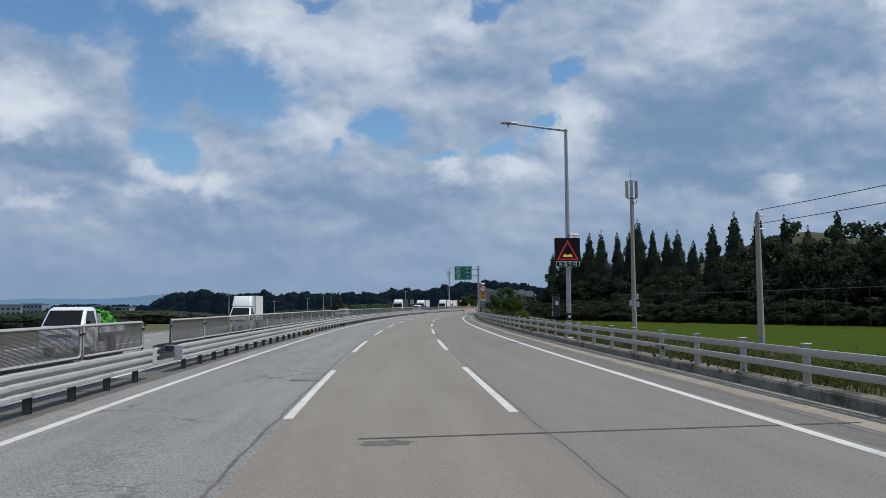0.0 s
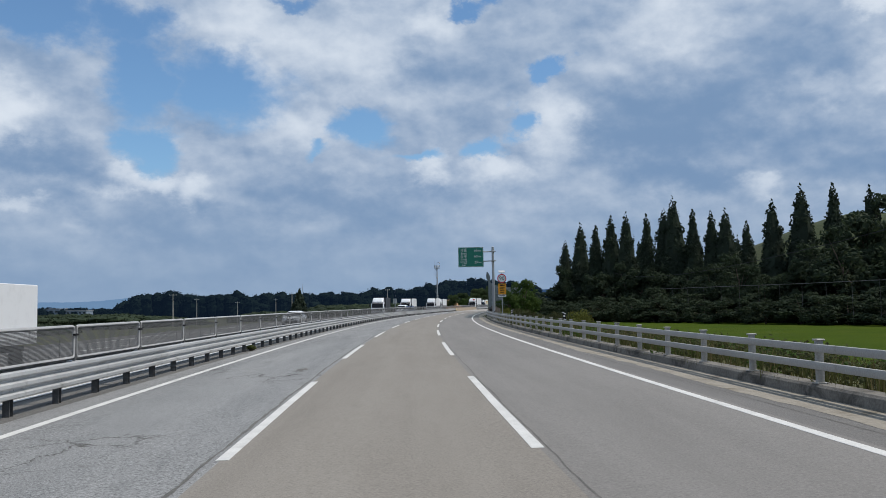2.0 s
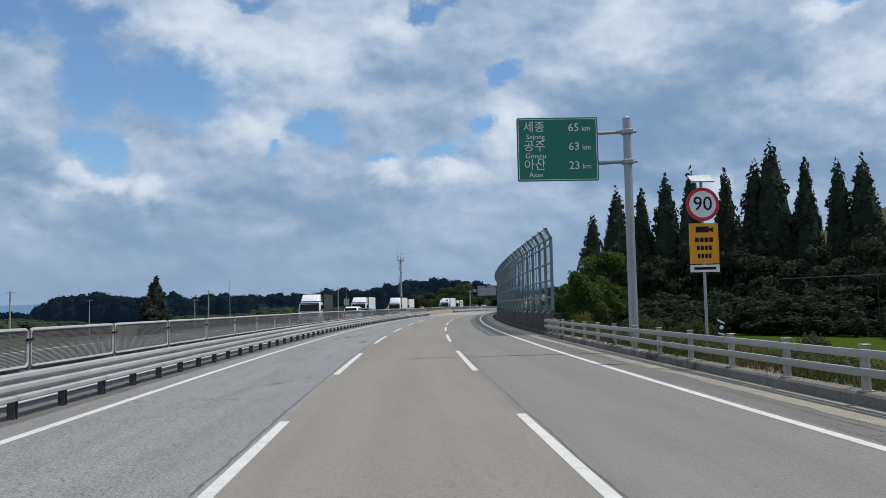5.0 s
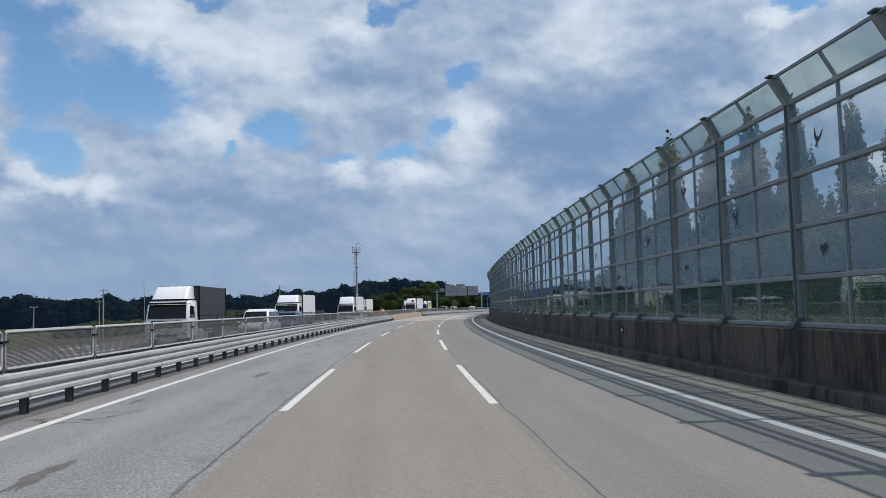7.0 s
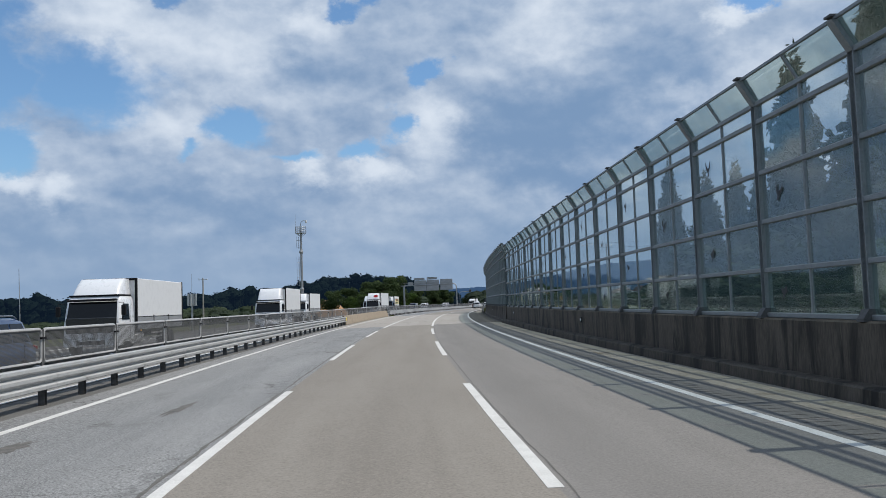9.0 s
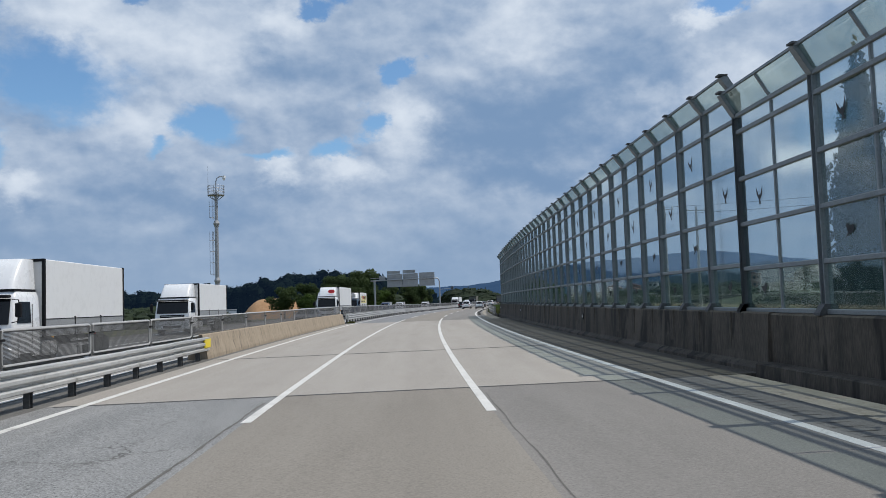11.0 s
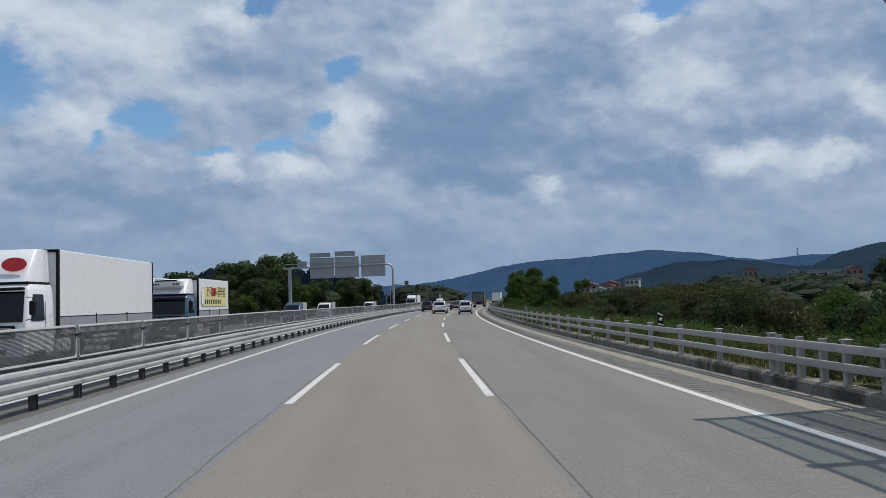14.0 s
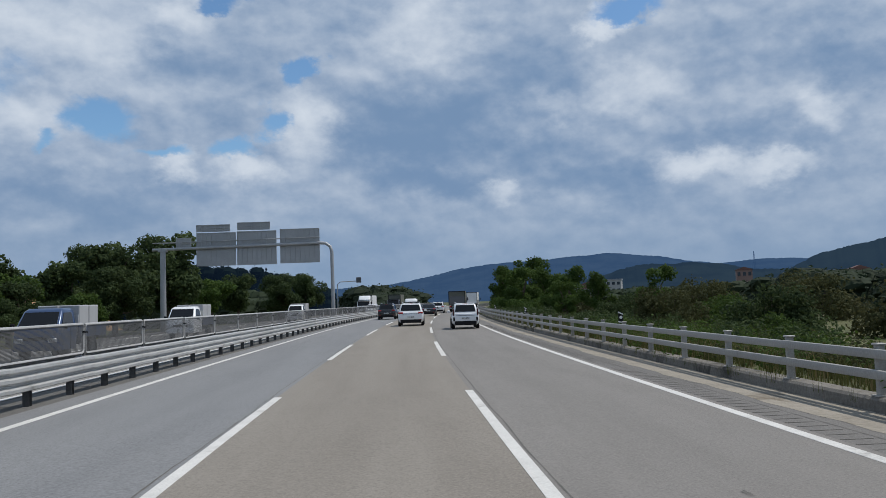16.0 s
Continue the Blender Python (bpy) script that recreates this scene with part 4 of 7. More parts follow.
SOARING = bird([(0.01, 0.0), (0.05, 0.03), (0.15, 0.22), (0.13, 0.06), (0.05, -0.05)], [(-0.035, 0.02), (0.0, 0.07), (0.035, 0.02), (0.03, -0.08), (0.06, -0.16), (0.0, -0.13), (-0.05, -0.17), (-0.03, -0.08)])
DIVING = bird([(0.0, 0.02), (0.04, 0.06), (0.11, 0.10), (0.12, 0.02), (0.04, -0.06)], [(-0.04, 0.04), (-0.10, 0.13), (0.02, 0.06), (0.045, -0.04), (0.09, -0.15), (0.02, -0.10), (-0.02, -0.06)])


def barrier(name_label, edges, rows, lean_u, lean_h):
    """Posts at the edges, crossbars at the rows, clear panes between, and a head that leans over the road."""
    nb = thing("noise_barrier", name_label, "noise barrier", "noise barriers")
    top = rows[-1]
    lean_len = math.hypot(lean_u, lean_h - top)
    lean_ang = math.degrees(math.atan2(-lean_u, lean_h - top))
    post = Mesh().prism(POST_OUT, 1.12, top + 0.03, "z").data("barrier_post", M_BARRIER)
    head = Mesh().prism([(0.085, top - 0.04), (-0.075, top - 0.02), (lean_u - 0.075, lean_h - 0.03), (lean_u + 0.085, lean_h + 0.04)], -0.085, 0.085).data("leaning_head", M_BARRIER)
    cap = Mesh().box(lean_u, 0, lean_h + 0.035, 0.20, 0.20, 0.035).data("head_cap", M_POST)
    made = {}

    def bits(w):
        if w not in made:
            pw = w - 0.18 if w < 2.9 else w / 2 - 0.11
            made[w] = (Mesh().box(0, 0, 0, 0.08, w - 0.15, 0.09).data("crossbar", M_BARRIER, bevel=0.012),
                       Mesh().box(0, 0, 0, 0.05, w - 0.1, 0.05).data("top_bar", M_BARRIER),
                       Mesh().box(0, 0, (rows[0] + top) / 2, 0.05, 0.05, top - rows[0]).data("mullion", M_BARRIER),
                       Mesh().box(0, 0, 0, 0.05, 0.05, lean_len - 0.03).data("mullion", M_BARRIER),
                       [Mesh().box(0, 0, 0, 0.012, pw, rows[i + 1] - rows[i] - 0.08).data("pane", M_PANE_LOW if i == 0 else M_PANE) for i in range(5)],
                       Mesh().box(0, 0, 0, 0.012, pw, lean_len - 0.06).data("leaning_pane", M_PANE_LOW))
        return made[w]

    for i, e in enumerate(edges):
        at = road_pose(e, nb_u(e))
        part("barrier_post", post, M_BARRIER, nb, at=at)
        part("leaning_head", head, M_BARRIER, nb, at=at)
        part("head_cap", cap, M_POST, nb, "dark cap plate", at=at)
        part("shoe", SHOE, M_POST, nb, "dark bolted shoe", at=at)
        if i == len(edges) - 1:
            break
        f = edges[i + 1]
        w = round(f - e, 2)
        mid = (e + f) / 2
        bar, top_bar, mull, lean_mull, panes, lean_pane = bits(w)
        c = road_pose(mid, nb_u(mid))
        slant = c @ pose(lean_u / 2, 0, (top + lean_h) / 2, 0, -lean_ang, 0)
        for h in rows:
            part("crossbar", bar, M_BARRIER, nb, at=c @ pose(-0.02, 0, h))
        part("top_bar", top_bar, M_BARRIER, nb, at=c @ pose(lean_u, 0, lean_h))
        offs = [0.0] if w < 2.9 else [-w / 4, w / 4]
        if len(offs) == 2:
            part("mullion", mull, M_BARRIER, nb, at=c)
            part("mullion", lean_mull, M_BARRIER, nb, at=slant)
        for k, o in enumerate(offs):
            for r in range(5):
                part("pane", panes[r], M_PANE, nb, at=c @ pose(0, o, (rows[r] + rows[r + 1]) / 2))
                if (r + i) % 2 == 0 and r < 4 and k == len(offs) - 1:
                    part("decal", SOARING if r > 1 else DIVING, M_DECAL, nb, "small dark bird decal",
                         at=c @ pose(-0.012, o + 0.12 * ((i * 5) % 3 - 1), (rows[r] + rows[r + 1]) / 2, 9 * ((i * 7 + r) % 5) - 18))
            part("leaning_pane", lean_pane, M_PANE_LOW, nb, at=slant @ pose(0, o, 0))
    return nb


WIDE_ROWS, BRIDGE_ROWS = [1.18, 2.04, 2.98, 3.94, 4.95, 5.31], [1.18, 2.13, 3.16, 4.22, 5.24, 5.80]
wide = [157.9, 160.4, 163.1] + [166.75 + 3.47 * i for i in range(14)]
while wide[-1] < BRIDGE_0 - 5:
    wide.append(wide[-1] + 3.585)
narrow = [325.3 - 1.93 * i for i in range(32)][::-1]
wide.append(narrow[0])
barrier("tall steel-framed clear panel noise barrier with wide bays", wide, WIDE_ROWS, -0.30, 5.80)
barrier("tall steel-framed clear panel noise barrier on the bridge", narrow + [328.8, 332.3, NB_1], BRIDGE_ROWS, -0.28, 6.17)

# ---------------------------------------------------------------- roadside signs, poles and masts


# street lamp with the light-dot warning board
lamp = thing("street_lamp", "tall grey steel street lamp with a single arm over the road", "street lamp", at=road_pose(46.4, 7.5))
part("pole", Mesh().tube([(0, 0, -0.3), (0, 0, 4), (0, 0, 9.30), (0, 0, 9.58)], [0.11, 0.10, 0.072, 0.068], 12), M_POLE, lamp, smooth=50)
part("arm", Mesh().tube([(0.08, 0, 9.50), (-1.2, 0, 9.66), (-2.3, 0, 9.80)], [0.062, 0.05, 0.04], 8), M_POLE, lamp, smooth=50)
part("lamp_head", Mesh().loft([[(x, w * math.cos(t), 9.83 + dz + hh * math.sin(t)) for t in [2 * math.pi * j / 10 for j in range(10)]]
                               for x, w, hh, dz in ((-2.2, 0.05, 0.04, 0.0), (-2.4, 0.13, 0.07, 0.02), (-2.7, 0.15, 0.075, 0.03), (-2.95, 0.10, 0.05, 0.03))]), M_POLE, lamp, "flat grey lamp head", smooth=50)
part("sensor", Mesh().tube([(-2.62, 0, 9.78), (-2.62, 0, 9.62)], [0.03, 0.015], 6), M_BLACK, lamp)
part("base_box", Mesh().box(0, -0.1, 0.10, 0.40, 0.40, 0.20), M_WHITE, lamp, "white concrete footing", bevel=0.04)
part("delineator_band", Mesh().tube([(0, 0, 0.95), (0, 0, 1.25)], 0.125, 12), M_BLACK, lamp, "black and white reflector band")
part("reflector", Mesh().prism(disc_outline(0.06), -0.14, -0.125), M_WHITE, lamp, at=pose(0, 0, 1.1))

board = thing("warning_board", "black light-dot warning board with a red triangle", "warning sign", at=road_pose(46.12, 7.42, 3.31))
part("cabinet", Mesh().box(0, 0, 0.645, 1.13, 0.16, 1.29), M_BLACK, board, bevel=0.015)
tri = [(-0.50, 0.30), (0.50, 0.30), (0.0, 1.20)]
inner = [(-0.385, 0.365), (0.385, 0.365), (0.0, 1.06)]
m = Mesh()
m.add([(x, -0.087, z) for x, z in tri + inner], [(0, 1, 4, 3), (1, 2, 5, 4), (2, 0, 3, 5)])
part("red_triangle", m, M_RED_LED, board, "red border of light dots")
part("bump_mark", Mesh().prism([(-0.22, 0.44), (0.22, 0.44), (0.18, 0.54), (0.10, 0.58), (0.02, 0.52), (-0.02, 0.52), (-0.10, 0.58), (-0.18, 0.54)], -0.092, -0.084), M_AMBER_LED, board, "amber bump symbol")
part("text_frame", Mesh().add([(x, -0.0865, z) for x, z in ((-0.53, 0.02), (0.53, 0.02), (0.53, 0.25), (-0.53, 0.25), (-0.51, 0.035), (0.51, 0.035), (0.51, 0.235), (-0.51, 0.235))],
                              [(0, 1, 5, 4), (1, 2, 6, 5), (2, 3, 7, 6), (3, 0, 4, 7)]), M_WHITE, board)
words("lettering", "요철주의", 0.215, M_WHITE, board, pose(0, -0.089, 0.135, 90, 0, 0), 1.12, "white lettering")
part("bracket", Mesh().box(0.0, 0.12, 0.9, 0.5, 0.1, 0.06).box(0.0, 0.12, 0.35, 0.5, 0.1, 0.06), M_POLE, board)
panel = part("solar_panel", Mesh().box(0, 0, 0, 0.42, 0.34, 0.03), M_GALV, board, "small tilted solar panel", at=pose(0.35, 0.05, 1.46, 24, 0, 0))
part("bracket", Mesh().tube([(0.35, 0.05, 1.25), (0.35, 0.05, 1.45)], 0.02, 6), M_POLE, board)

# roadside camera cabinet on a short post
cab = thing("control_box", "dark grey roadside cabinet on a short post behind the rail", "roadside cabinet", at=road_pose(51.1, 7.75))
part("post", Mesh().tube([(0, 0, -0.4), (0, 0, 1.2)], 0.06, 10), M_BLACK, cab)
part("housing", Mesh().box(0.0, 0, 1.55, 0.34, 0.3, 1.05), M_CAR_DARK, cab, bevel=0.02)
part("hood", Mesh().box(-0.02, -0.05, 2.11, 0.46, 0.5, 0.05), M_BLACK, cab, bevel=0.01)
part("label_plate", Mesh().box(0.02, -0.155, 1.72, 0.14, 0.01, 0.2), M_WHITE, cab)
part("base", Mesh().box(0, 0, 0.12, 0.34, 0.3, 0.5), M_BLACK, cab, bevel=0.02)

# concrete pole with phone antennas
cell = thing("antenna_pole", "concrete pole carrying grey phone antennas and a whip", "antenna pole", at=road_pose(73.2, 17.4, -0.9))
part("pole", Mesh().tube([(0, 0, -1.2), (0, 0, 10.9)], [0.20, 0.125], 12), M_POLE_CONC, cell, smooth=50)
for i, (dx, dy, rz) in enumerate(((-0.36, -0.05, 25), (-0.06, -0.24, 0), (0.40, 0.05, -40))):
    an = part("antenna", Mesh().box(0, 0, 0, 0.24, 0.13, 1.35), M_POLE, cell, "tall grey antenna box", bevel=0.02, at=pose(dx, dy, 11.35, 0, 0, rz))
    part("bracket", Mesh().box(0, 0.1, 0.4, 0.05, 0.2, 0.05).box(0, 0.1, -0.4, 0.05, 0.2, 0.05), M_POLE, an)
part("mounting_ring", Mesh().box(0, 0, 10.62, 0.62, 0.4, 0.05).box(0, 0, 12.0, 0.5, 0.05, 0.05), M_POLE, cell)
part("whip", Mesh().tube([(-0.05, 0, 10.8), (-0.05, 0, 12.0), (-0.05, 0, 13.1)], [0.03, 0.022, 0.008], 6), M_POLE, cell)
part("cable", Mesh().tube([(0.35, 0.1, 10.7), (0.42, 0.12, 10.3), (0.3, 0.1, 10.1), (0.17, 0.05, 10.4), (0.15, 0, 9.6), (0.17, 0, 3.0)], 0.016, 5), M_BLACK, cell)
for z, x in ((2.5, -0.25), (2.4, 0.28), (3.0, 0.24)):
    part("meter_box", Mesh().box(x, -0.05, z, 0.2, 0.18, 0.42), M_GALV, cell, bevel=0.015)
part("step_bar", Mesh().box(0.35, 0, 1.55, 0.5, 0.05, 0.05), M_GALV, cell)
part("marker_band", Mesh().tube([(0, 0, 2.0), (0, 0, 2.9)], 0.185, 12), M_WALL_WHITE, cell)


def utility_pole(s, u, height, label, arms=True):
    base = on_road(s, u)
    foot = (FIELD_Z if u < 0 or u > 20 else -1.6) if u > 0 else float(np.interp(u, [-70, -48, -34], [-5.15, -1.0, -0.86]))
    height += -0.9 - foot
    up = thing("utility_pole", label, "utility pole", "utility poles", at=pose(base.x, base.y, foot, 0, 0, math.degrees(heading(s))))
    part("pole", Mesh().tube([(0, 0, -0.3), (0, 0, height)], [0.17, 0.11], 10), M_POLE_CONC, up, smooth=50)
    if arms:
        part("crossarm", Mesh().box(0, 0, height - 0.35, 1.8, 0.08, 0.09), M_GALV, up)
        for x in (-0.8, 0.0, 0.8):
            part("insulator", Mesh().tube([(x, 0, height - 0.3), (x, 0, height - 0.05)], [0.05, 0.035], 8), M_WHITE, up)
    else:
        for z in (height - 0.1, height - 0.75):
            part("insulator", Mesh().tube([(0.1, 0, z), (0.3, 0, z)], 0.04, 6), M_WHITE, up)
    return up


def wire(a, b, sag, name="power_line"):
    a, b = Vector(a), Vector(b)
    pts = [a.lerp(b, t / 10) - Vector((0, 0, sag * 4 * (t / 10) * (1 - t / 10))) for t in range(11)]
    return tagged(part(name, Mesh().tube(pts, 0.018, 4), M_BLACK), "thin dark overhead wire between poles", "power line")


utility_pole(48.5, 17.1, 6.95, "plain grey concrete utility pole at the field's edge", False)
utility_pole(8.0, 21.0, 7.6, "plain grey concrete utility pole at the field's edge", False)
for h in (5.95, 5.3):
    wire(on_road(48.5, 17.1, h), on_road(8.0, 21.0, h + 0.6), 0.35)
wire(on_road(48.5, 17.1, 4.4), on_road(73.2, 17.4, 4.2), 0.5)
wire(on_road(73.2, 17.4, 4.2), on_road(205, 30.0, 7.0), 1.4)

# direction sign on a cantilever pole
gs = thing("direction_sign", "green distance sign on a grey cantilever pole", "road sign", at=road_pose(139.8, 7.5))
part("pole", Mesh().tube([(0, 0, -0.4), (0, 0, 7.85)], [0.16, 0.13], 14), M_POLE, gs, smooth=50)
part("pole_cap", Mesh().tube([(0, 0, 7.85), (0, 0, 7.92)], [0.14, 0.05], 14), M_POLE, gs)
for z in (7.36, 6.34):
    part("arm", Mesh().tube([(0.32, 0, z + 0.04), (-0.9, 0, z), (-3.5, 0.0, z)], [0.05, 0.065, 0.06], 8), M_POLE, gs)
    part("flange", Mesh().box(0, 0, z + 0.02, 0.36, 0.36, 0.16), M_POLE, gs, bevel=0.02)
plate = part("sign_plate", Mesh().prism(rounded_rect(2.72, 2.14, 0.06, 3), -0.14, -0.10), M_GREEN, gs, "green sheet with a thin white border", at=pose(-2.38, 0, 6.80))
bord_o, bord_i = rounded_rect(2.64, 2.06, 0.05, 3), rounded_rect(2.60, 2.02, 0.04, 3)
nb_ = len(bord_o)
part("border", Mesh().add([(x, -0.1435, z) for x, z in bord_o + bord_i], [(i, (i + 1) % nb_, nb_ + (i + 1) % nb_, nb_ + i) for i in range(nb_)]), M_WHITE, plate)
for z, ko, en, km in ((0.62, "세종", "Sejong", "65"), (-0.02, "공주", "Gongju", "63"), (-0.66, "아산", "Asan", "23")):
    words("lettering", ko, 0.40, M_WHITE, plate, pose(-0.78, -0.147, z + 0.12, 90, 0, 0), 1.0)
    words("lettering", en, 0.24, M_WHITE, plate, pose(-0.74, -0.147, z - 0.20, 90, 0, 0), 1.0)
    words("lettering", km, 0.38, M_WHITE, plate, pose(0.55, -0.147, z + 0.10, 90, 0, 0), 1.0)
    words("lettering", "km", 0.24, M_WHITE, plate, pose(0.97, -0.147, z + 0.07, 90, 0, 0), 1.0)

# speed limit sign with camera notice
sp = thing("speed_sign", "round speed limit sign over an orange camera notice", "road sign", at=road_pose(134.7, 8.15))
part("pole", Mesh().tube([(0, 0, -0.6), (0, 0, 4.9)], 0.04, 10), M_POLE, sp)
part("red_ring", Mesh().prism(disc_outline(0.46, 32), -0.07, -0.05), M_RED, sp, at=pose(0, 0, 4.27))
part("white_disc", Mesh().prism(disc_outline(0.365, 32), -0.08, -0.068), M_WHITE, sp, at=pose(0, 0, 4.27))
words("lettering", "90", 0.54, M_BLACK, sp, pose(0, -0.085, 4.27, 90, 0, 0), 1.0)
part("notice", Mesh().box(0, -0.06, 3.20, 0.80, 0.02, 1.10), M_ORANGE, sp, "orange notice with dark marks")
cam_icon = Mesh().prism([(-0.22, 3.50), (0.14, 3.50), (0.14, 3.55), (0.26, 3.50), (0.26, 3.64), (0.14, 3.60), (0.14, 3.66), (-0.22, 3.66)], -0.078, -0.071)
part("camera_symbol", cam_icon, M_BLACK, sp)
for z, w in ((3.30, 0.52), (3.08, 0.44), (2.86, 0.40)):
    for i in range(4):
        part("text_bar", Mesh().box(-w / 2 + (i + 0.5) * w / 4, -0.074, z, w / 4 - 0.03, 0.006, 0.12), M_BLACK, sp)
part("white_notice", Mesh().box(0, -0.06, 2.52, 0.80, 0.02, 0.20), M_WHITE, sp)
part("text_bar", Mesh().box(0, -0.074, 2.52, 0.6, 0.006, 0.07), M_BLACK, sp)
part("solar_panel", Mesh().box(0, 0, 0, 0.62, 0.42, 0.04), M_GALV, sp, "tilted solar panel", at=pose(0, 0, 4.98, 30, 0, 0))

# delineator posts on the rail
DEL_OUT = [(-0.075, 0.0), (0.075, 0.0), (0.075, 0.30), (-0.075, 0.38)]


def delineator(s, u, h):
    d = thing("delineator", "black and white delineator with a round reflector", "delineator", "delineators", at=road_pose(s, u, h))
    part("board", Mesh().prism(DEL_OUT, -0.012, 0.012), M_BLACK, d)
    part("stripe", Mesh().prism([(-0.075, 0.035), (0.075, 0.0), (0.075, 0.03), (-0.075, 0.07)], -0.016, 0.016), M_WHITE, d)
    part("stripe", Mesh().prism([(-0.075, 0.32), (0.075, 0.25), (0.075, 0.285), (-0.075, 0.365)], -0.016, 0.016), M_WHITE, d)
    part("reflector", Mesh().prism(disc_outline(0.045, 16), -0.022, 0.0), M_WHITE, d, at=pose(0, 0, 0.18))


for s in (86.9, 110.0, 131.0, 346.0, 376.9, 398.0, 420.0, 442.0):
    delineator(s, 7.16, 0.86)
for s in (158.6, 182.0, 207.0, 232.0, 257.0, 282.0, 307.0, 333.0):
    d = thing("delineator", "square black and white reflector on the parapet", "delineator", "parapet reflectors", at=road_pose(s, nb_u(s) - 0.27, 0.78))
    part("board", Mesh().box(0, 0, 0, 0.03, 0.16, 0.22), M_BLACK, d)
    part("reflector", Mesh().tube([(-0.016, 0, 0), (-0.03, 0, 0)], 0.06, 12), M_WHITE, d)

# camera mast with ladder
mast = thing("camera_mast", "tall grey lattice-caged steel mast with a camera and platform", "camera mast", at=road_pose(342.0, -24.2, -0.4))
part("pole", Mesh().tube([(0, 0, -0.2), (0, 0, 5.3), (0, 0, 5.31), (0, 0, 11.8), (0, 0, 11.81), (0, 0, 15.6)], [0.27, 0.25, 0.23, 0.21, 0.19, 0.17], 14), M_POLE, mast, smooth=40)
for z in (5.35, 11.9):
    part("joint_flange", Mesh().tube([(0, 0, z - 0.35), (0, 0, z), (0, 0, z + 0.35)], [0.25, 0.36, 0.23], 12), M_POLE, mast)
hub = part("platform", Mesh().tube([(0, 0, 15.15), (0, 0, 15.2)], 0.95, 16), M_POLE, mast)
for z in (15.55, 15.9, 16.25):
    ring = [(0.95 * math.cos(2 * math.pi * i / 16), 0.95 * math.sin(2 * math.pi * i / 16), z) for i in range(17)]
    part("guard_ring", Mesh().tube(ring, 0.03, 5, False), M_POLE, hub)
for i in range(8):
    a = 2 * math.pi * i / 8
    part("upright", Mesh().tube([(0.95 * math.cos(a), 0.95 * math.sin(a), 15.15), (0.95 * math.cos(a), 0.95 * math.sin(a), 16.25)], 0.025, 5), M_POLE, hub)
    part("strut", Mesh().tube([(0.2 * math.cos(a), 0.2 * math.sin(a), 14.6), (0.95 * math.cos(a), 0.95 * math.sin(a), 15.15)], 0.03, 5), M_POLE, hub)
part("camera_arm", Mesh().tube([(0, 0, 15.4), (0, 0, 16.8), (0.12, 0, 17.15), (0.45, 0, 17.35), (0.85, 0, 17.3)], 0.06, 8), M_POLE, mast)
part("dome_camera", Mesh().tube([(0.95, 0, 17.42), (0.95, 0, 17.15), (0.95, 0, 16.98), (0.95, 0, 16.86)], [0.16, 0.19, 0.15, 0.04], 12), M_WHITE, mast, "white dome camera")
part("lightning_rod", Mesh().tube([(-0.9, 0, 15.3), (-0.92, 0, 18.6)], [0.035, 0.012], 6), M_POLE, mast)
for z0, z1 in ((1.6, 4.8), (5.9, 11.0), (12.4, 14.6)):
    lad = part("ladder", Mesh().tube([(-0.42, -0.18, z0), (-0.42, -0.18, z1)], 0.025, 5).tube([(-0.42, 0.18, z0), (-0.42, 0.18, z1)], 0.025, 5).tube([(-0.8, 0, z0 + 0.2), (-0.8, 0, z1)], 0.022, 5), M_POLE, mast)
    z = z0 + 0.2
    while z < z1:
        part("rung", Mesh().tube([(-0.42, -0.18, z), (-0.42, 0.18, z)], 0.015, 4), M_POLE, lad)
        z += 0.45
    z = z0 + 0.2
    while z < z1:
        part("cage_hoop", Mesh().tube([(-0.2, -0.2, z), (-0.5, -0.36, z), (-0.8, 0, z), (-0.5, 0.36, z), (-0.2, 0.2, z)], 0.02, 4), M_POLE, lad)
        z += 1.3
part("equipment_box", Mesh().box(-0.1, -0.45, 1.25, 0.8, 0.5, 1.1), M_GALV, mast, bevel=0.03)

# sign gantry over the oncoming carriageway, seen from behind
gan = thing("sign_gantry", "grey steel sign gantry with blank aluminium sign backs", "sign gantry", at=road_pose(453.0, 0))
part("leg", Mesh().tube([(-7.75, 0, -0.4), (-7.8, 0, 6.9), (-7.95, 0, 7.4), (-8.4, 0, 7.72), (-9.2, 0, 7.78)], [0.19, 0.16, 0.15, 0.15, 0.15], 12), M_POLE, gan, smooth=50)
part("leg", Mesh().tube([(-24.2, 0, -0.8), (-24.2, 0, 7.7)], [0.30, 0.26], 14), M_POLE, gan, smooth=50)
part("beam", Mesh().tube([(-9.0, 0, 7.78), (-25.2, 0, 7.55)], 0.14, 10), M_POLE, gan)
part("beam", Mesh().tube([(-9.0, 0, 8.35), (-25.2, 0, 8.2)], 0.035, 6).tube([(-9.0, 0.5, 8.35), (-25.2, 0.5, 8.2)], 0.035, 6), M_POLE, gan, "thin walkway rail")
part("bracket", Mesh().box(-24.2, 0, 7.5, 0.8, 0.5, 0.35), M_POLE, gan, bevel=0.03)


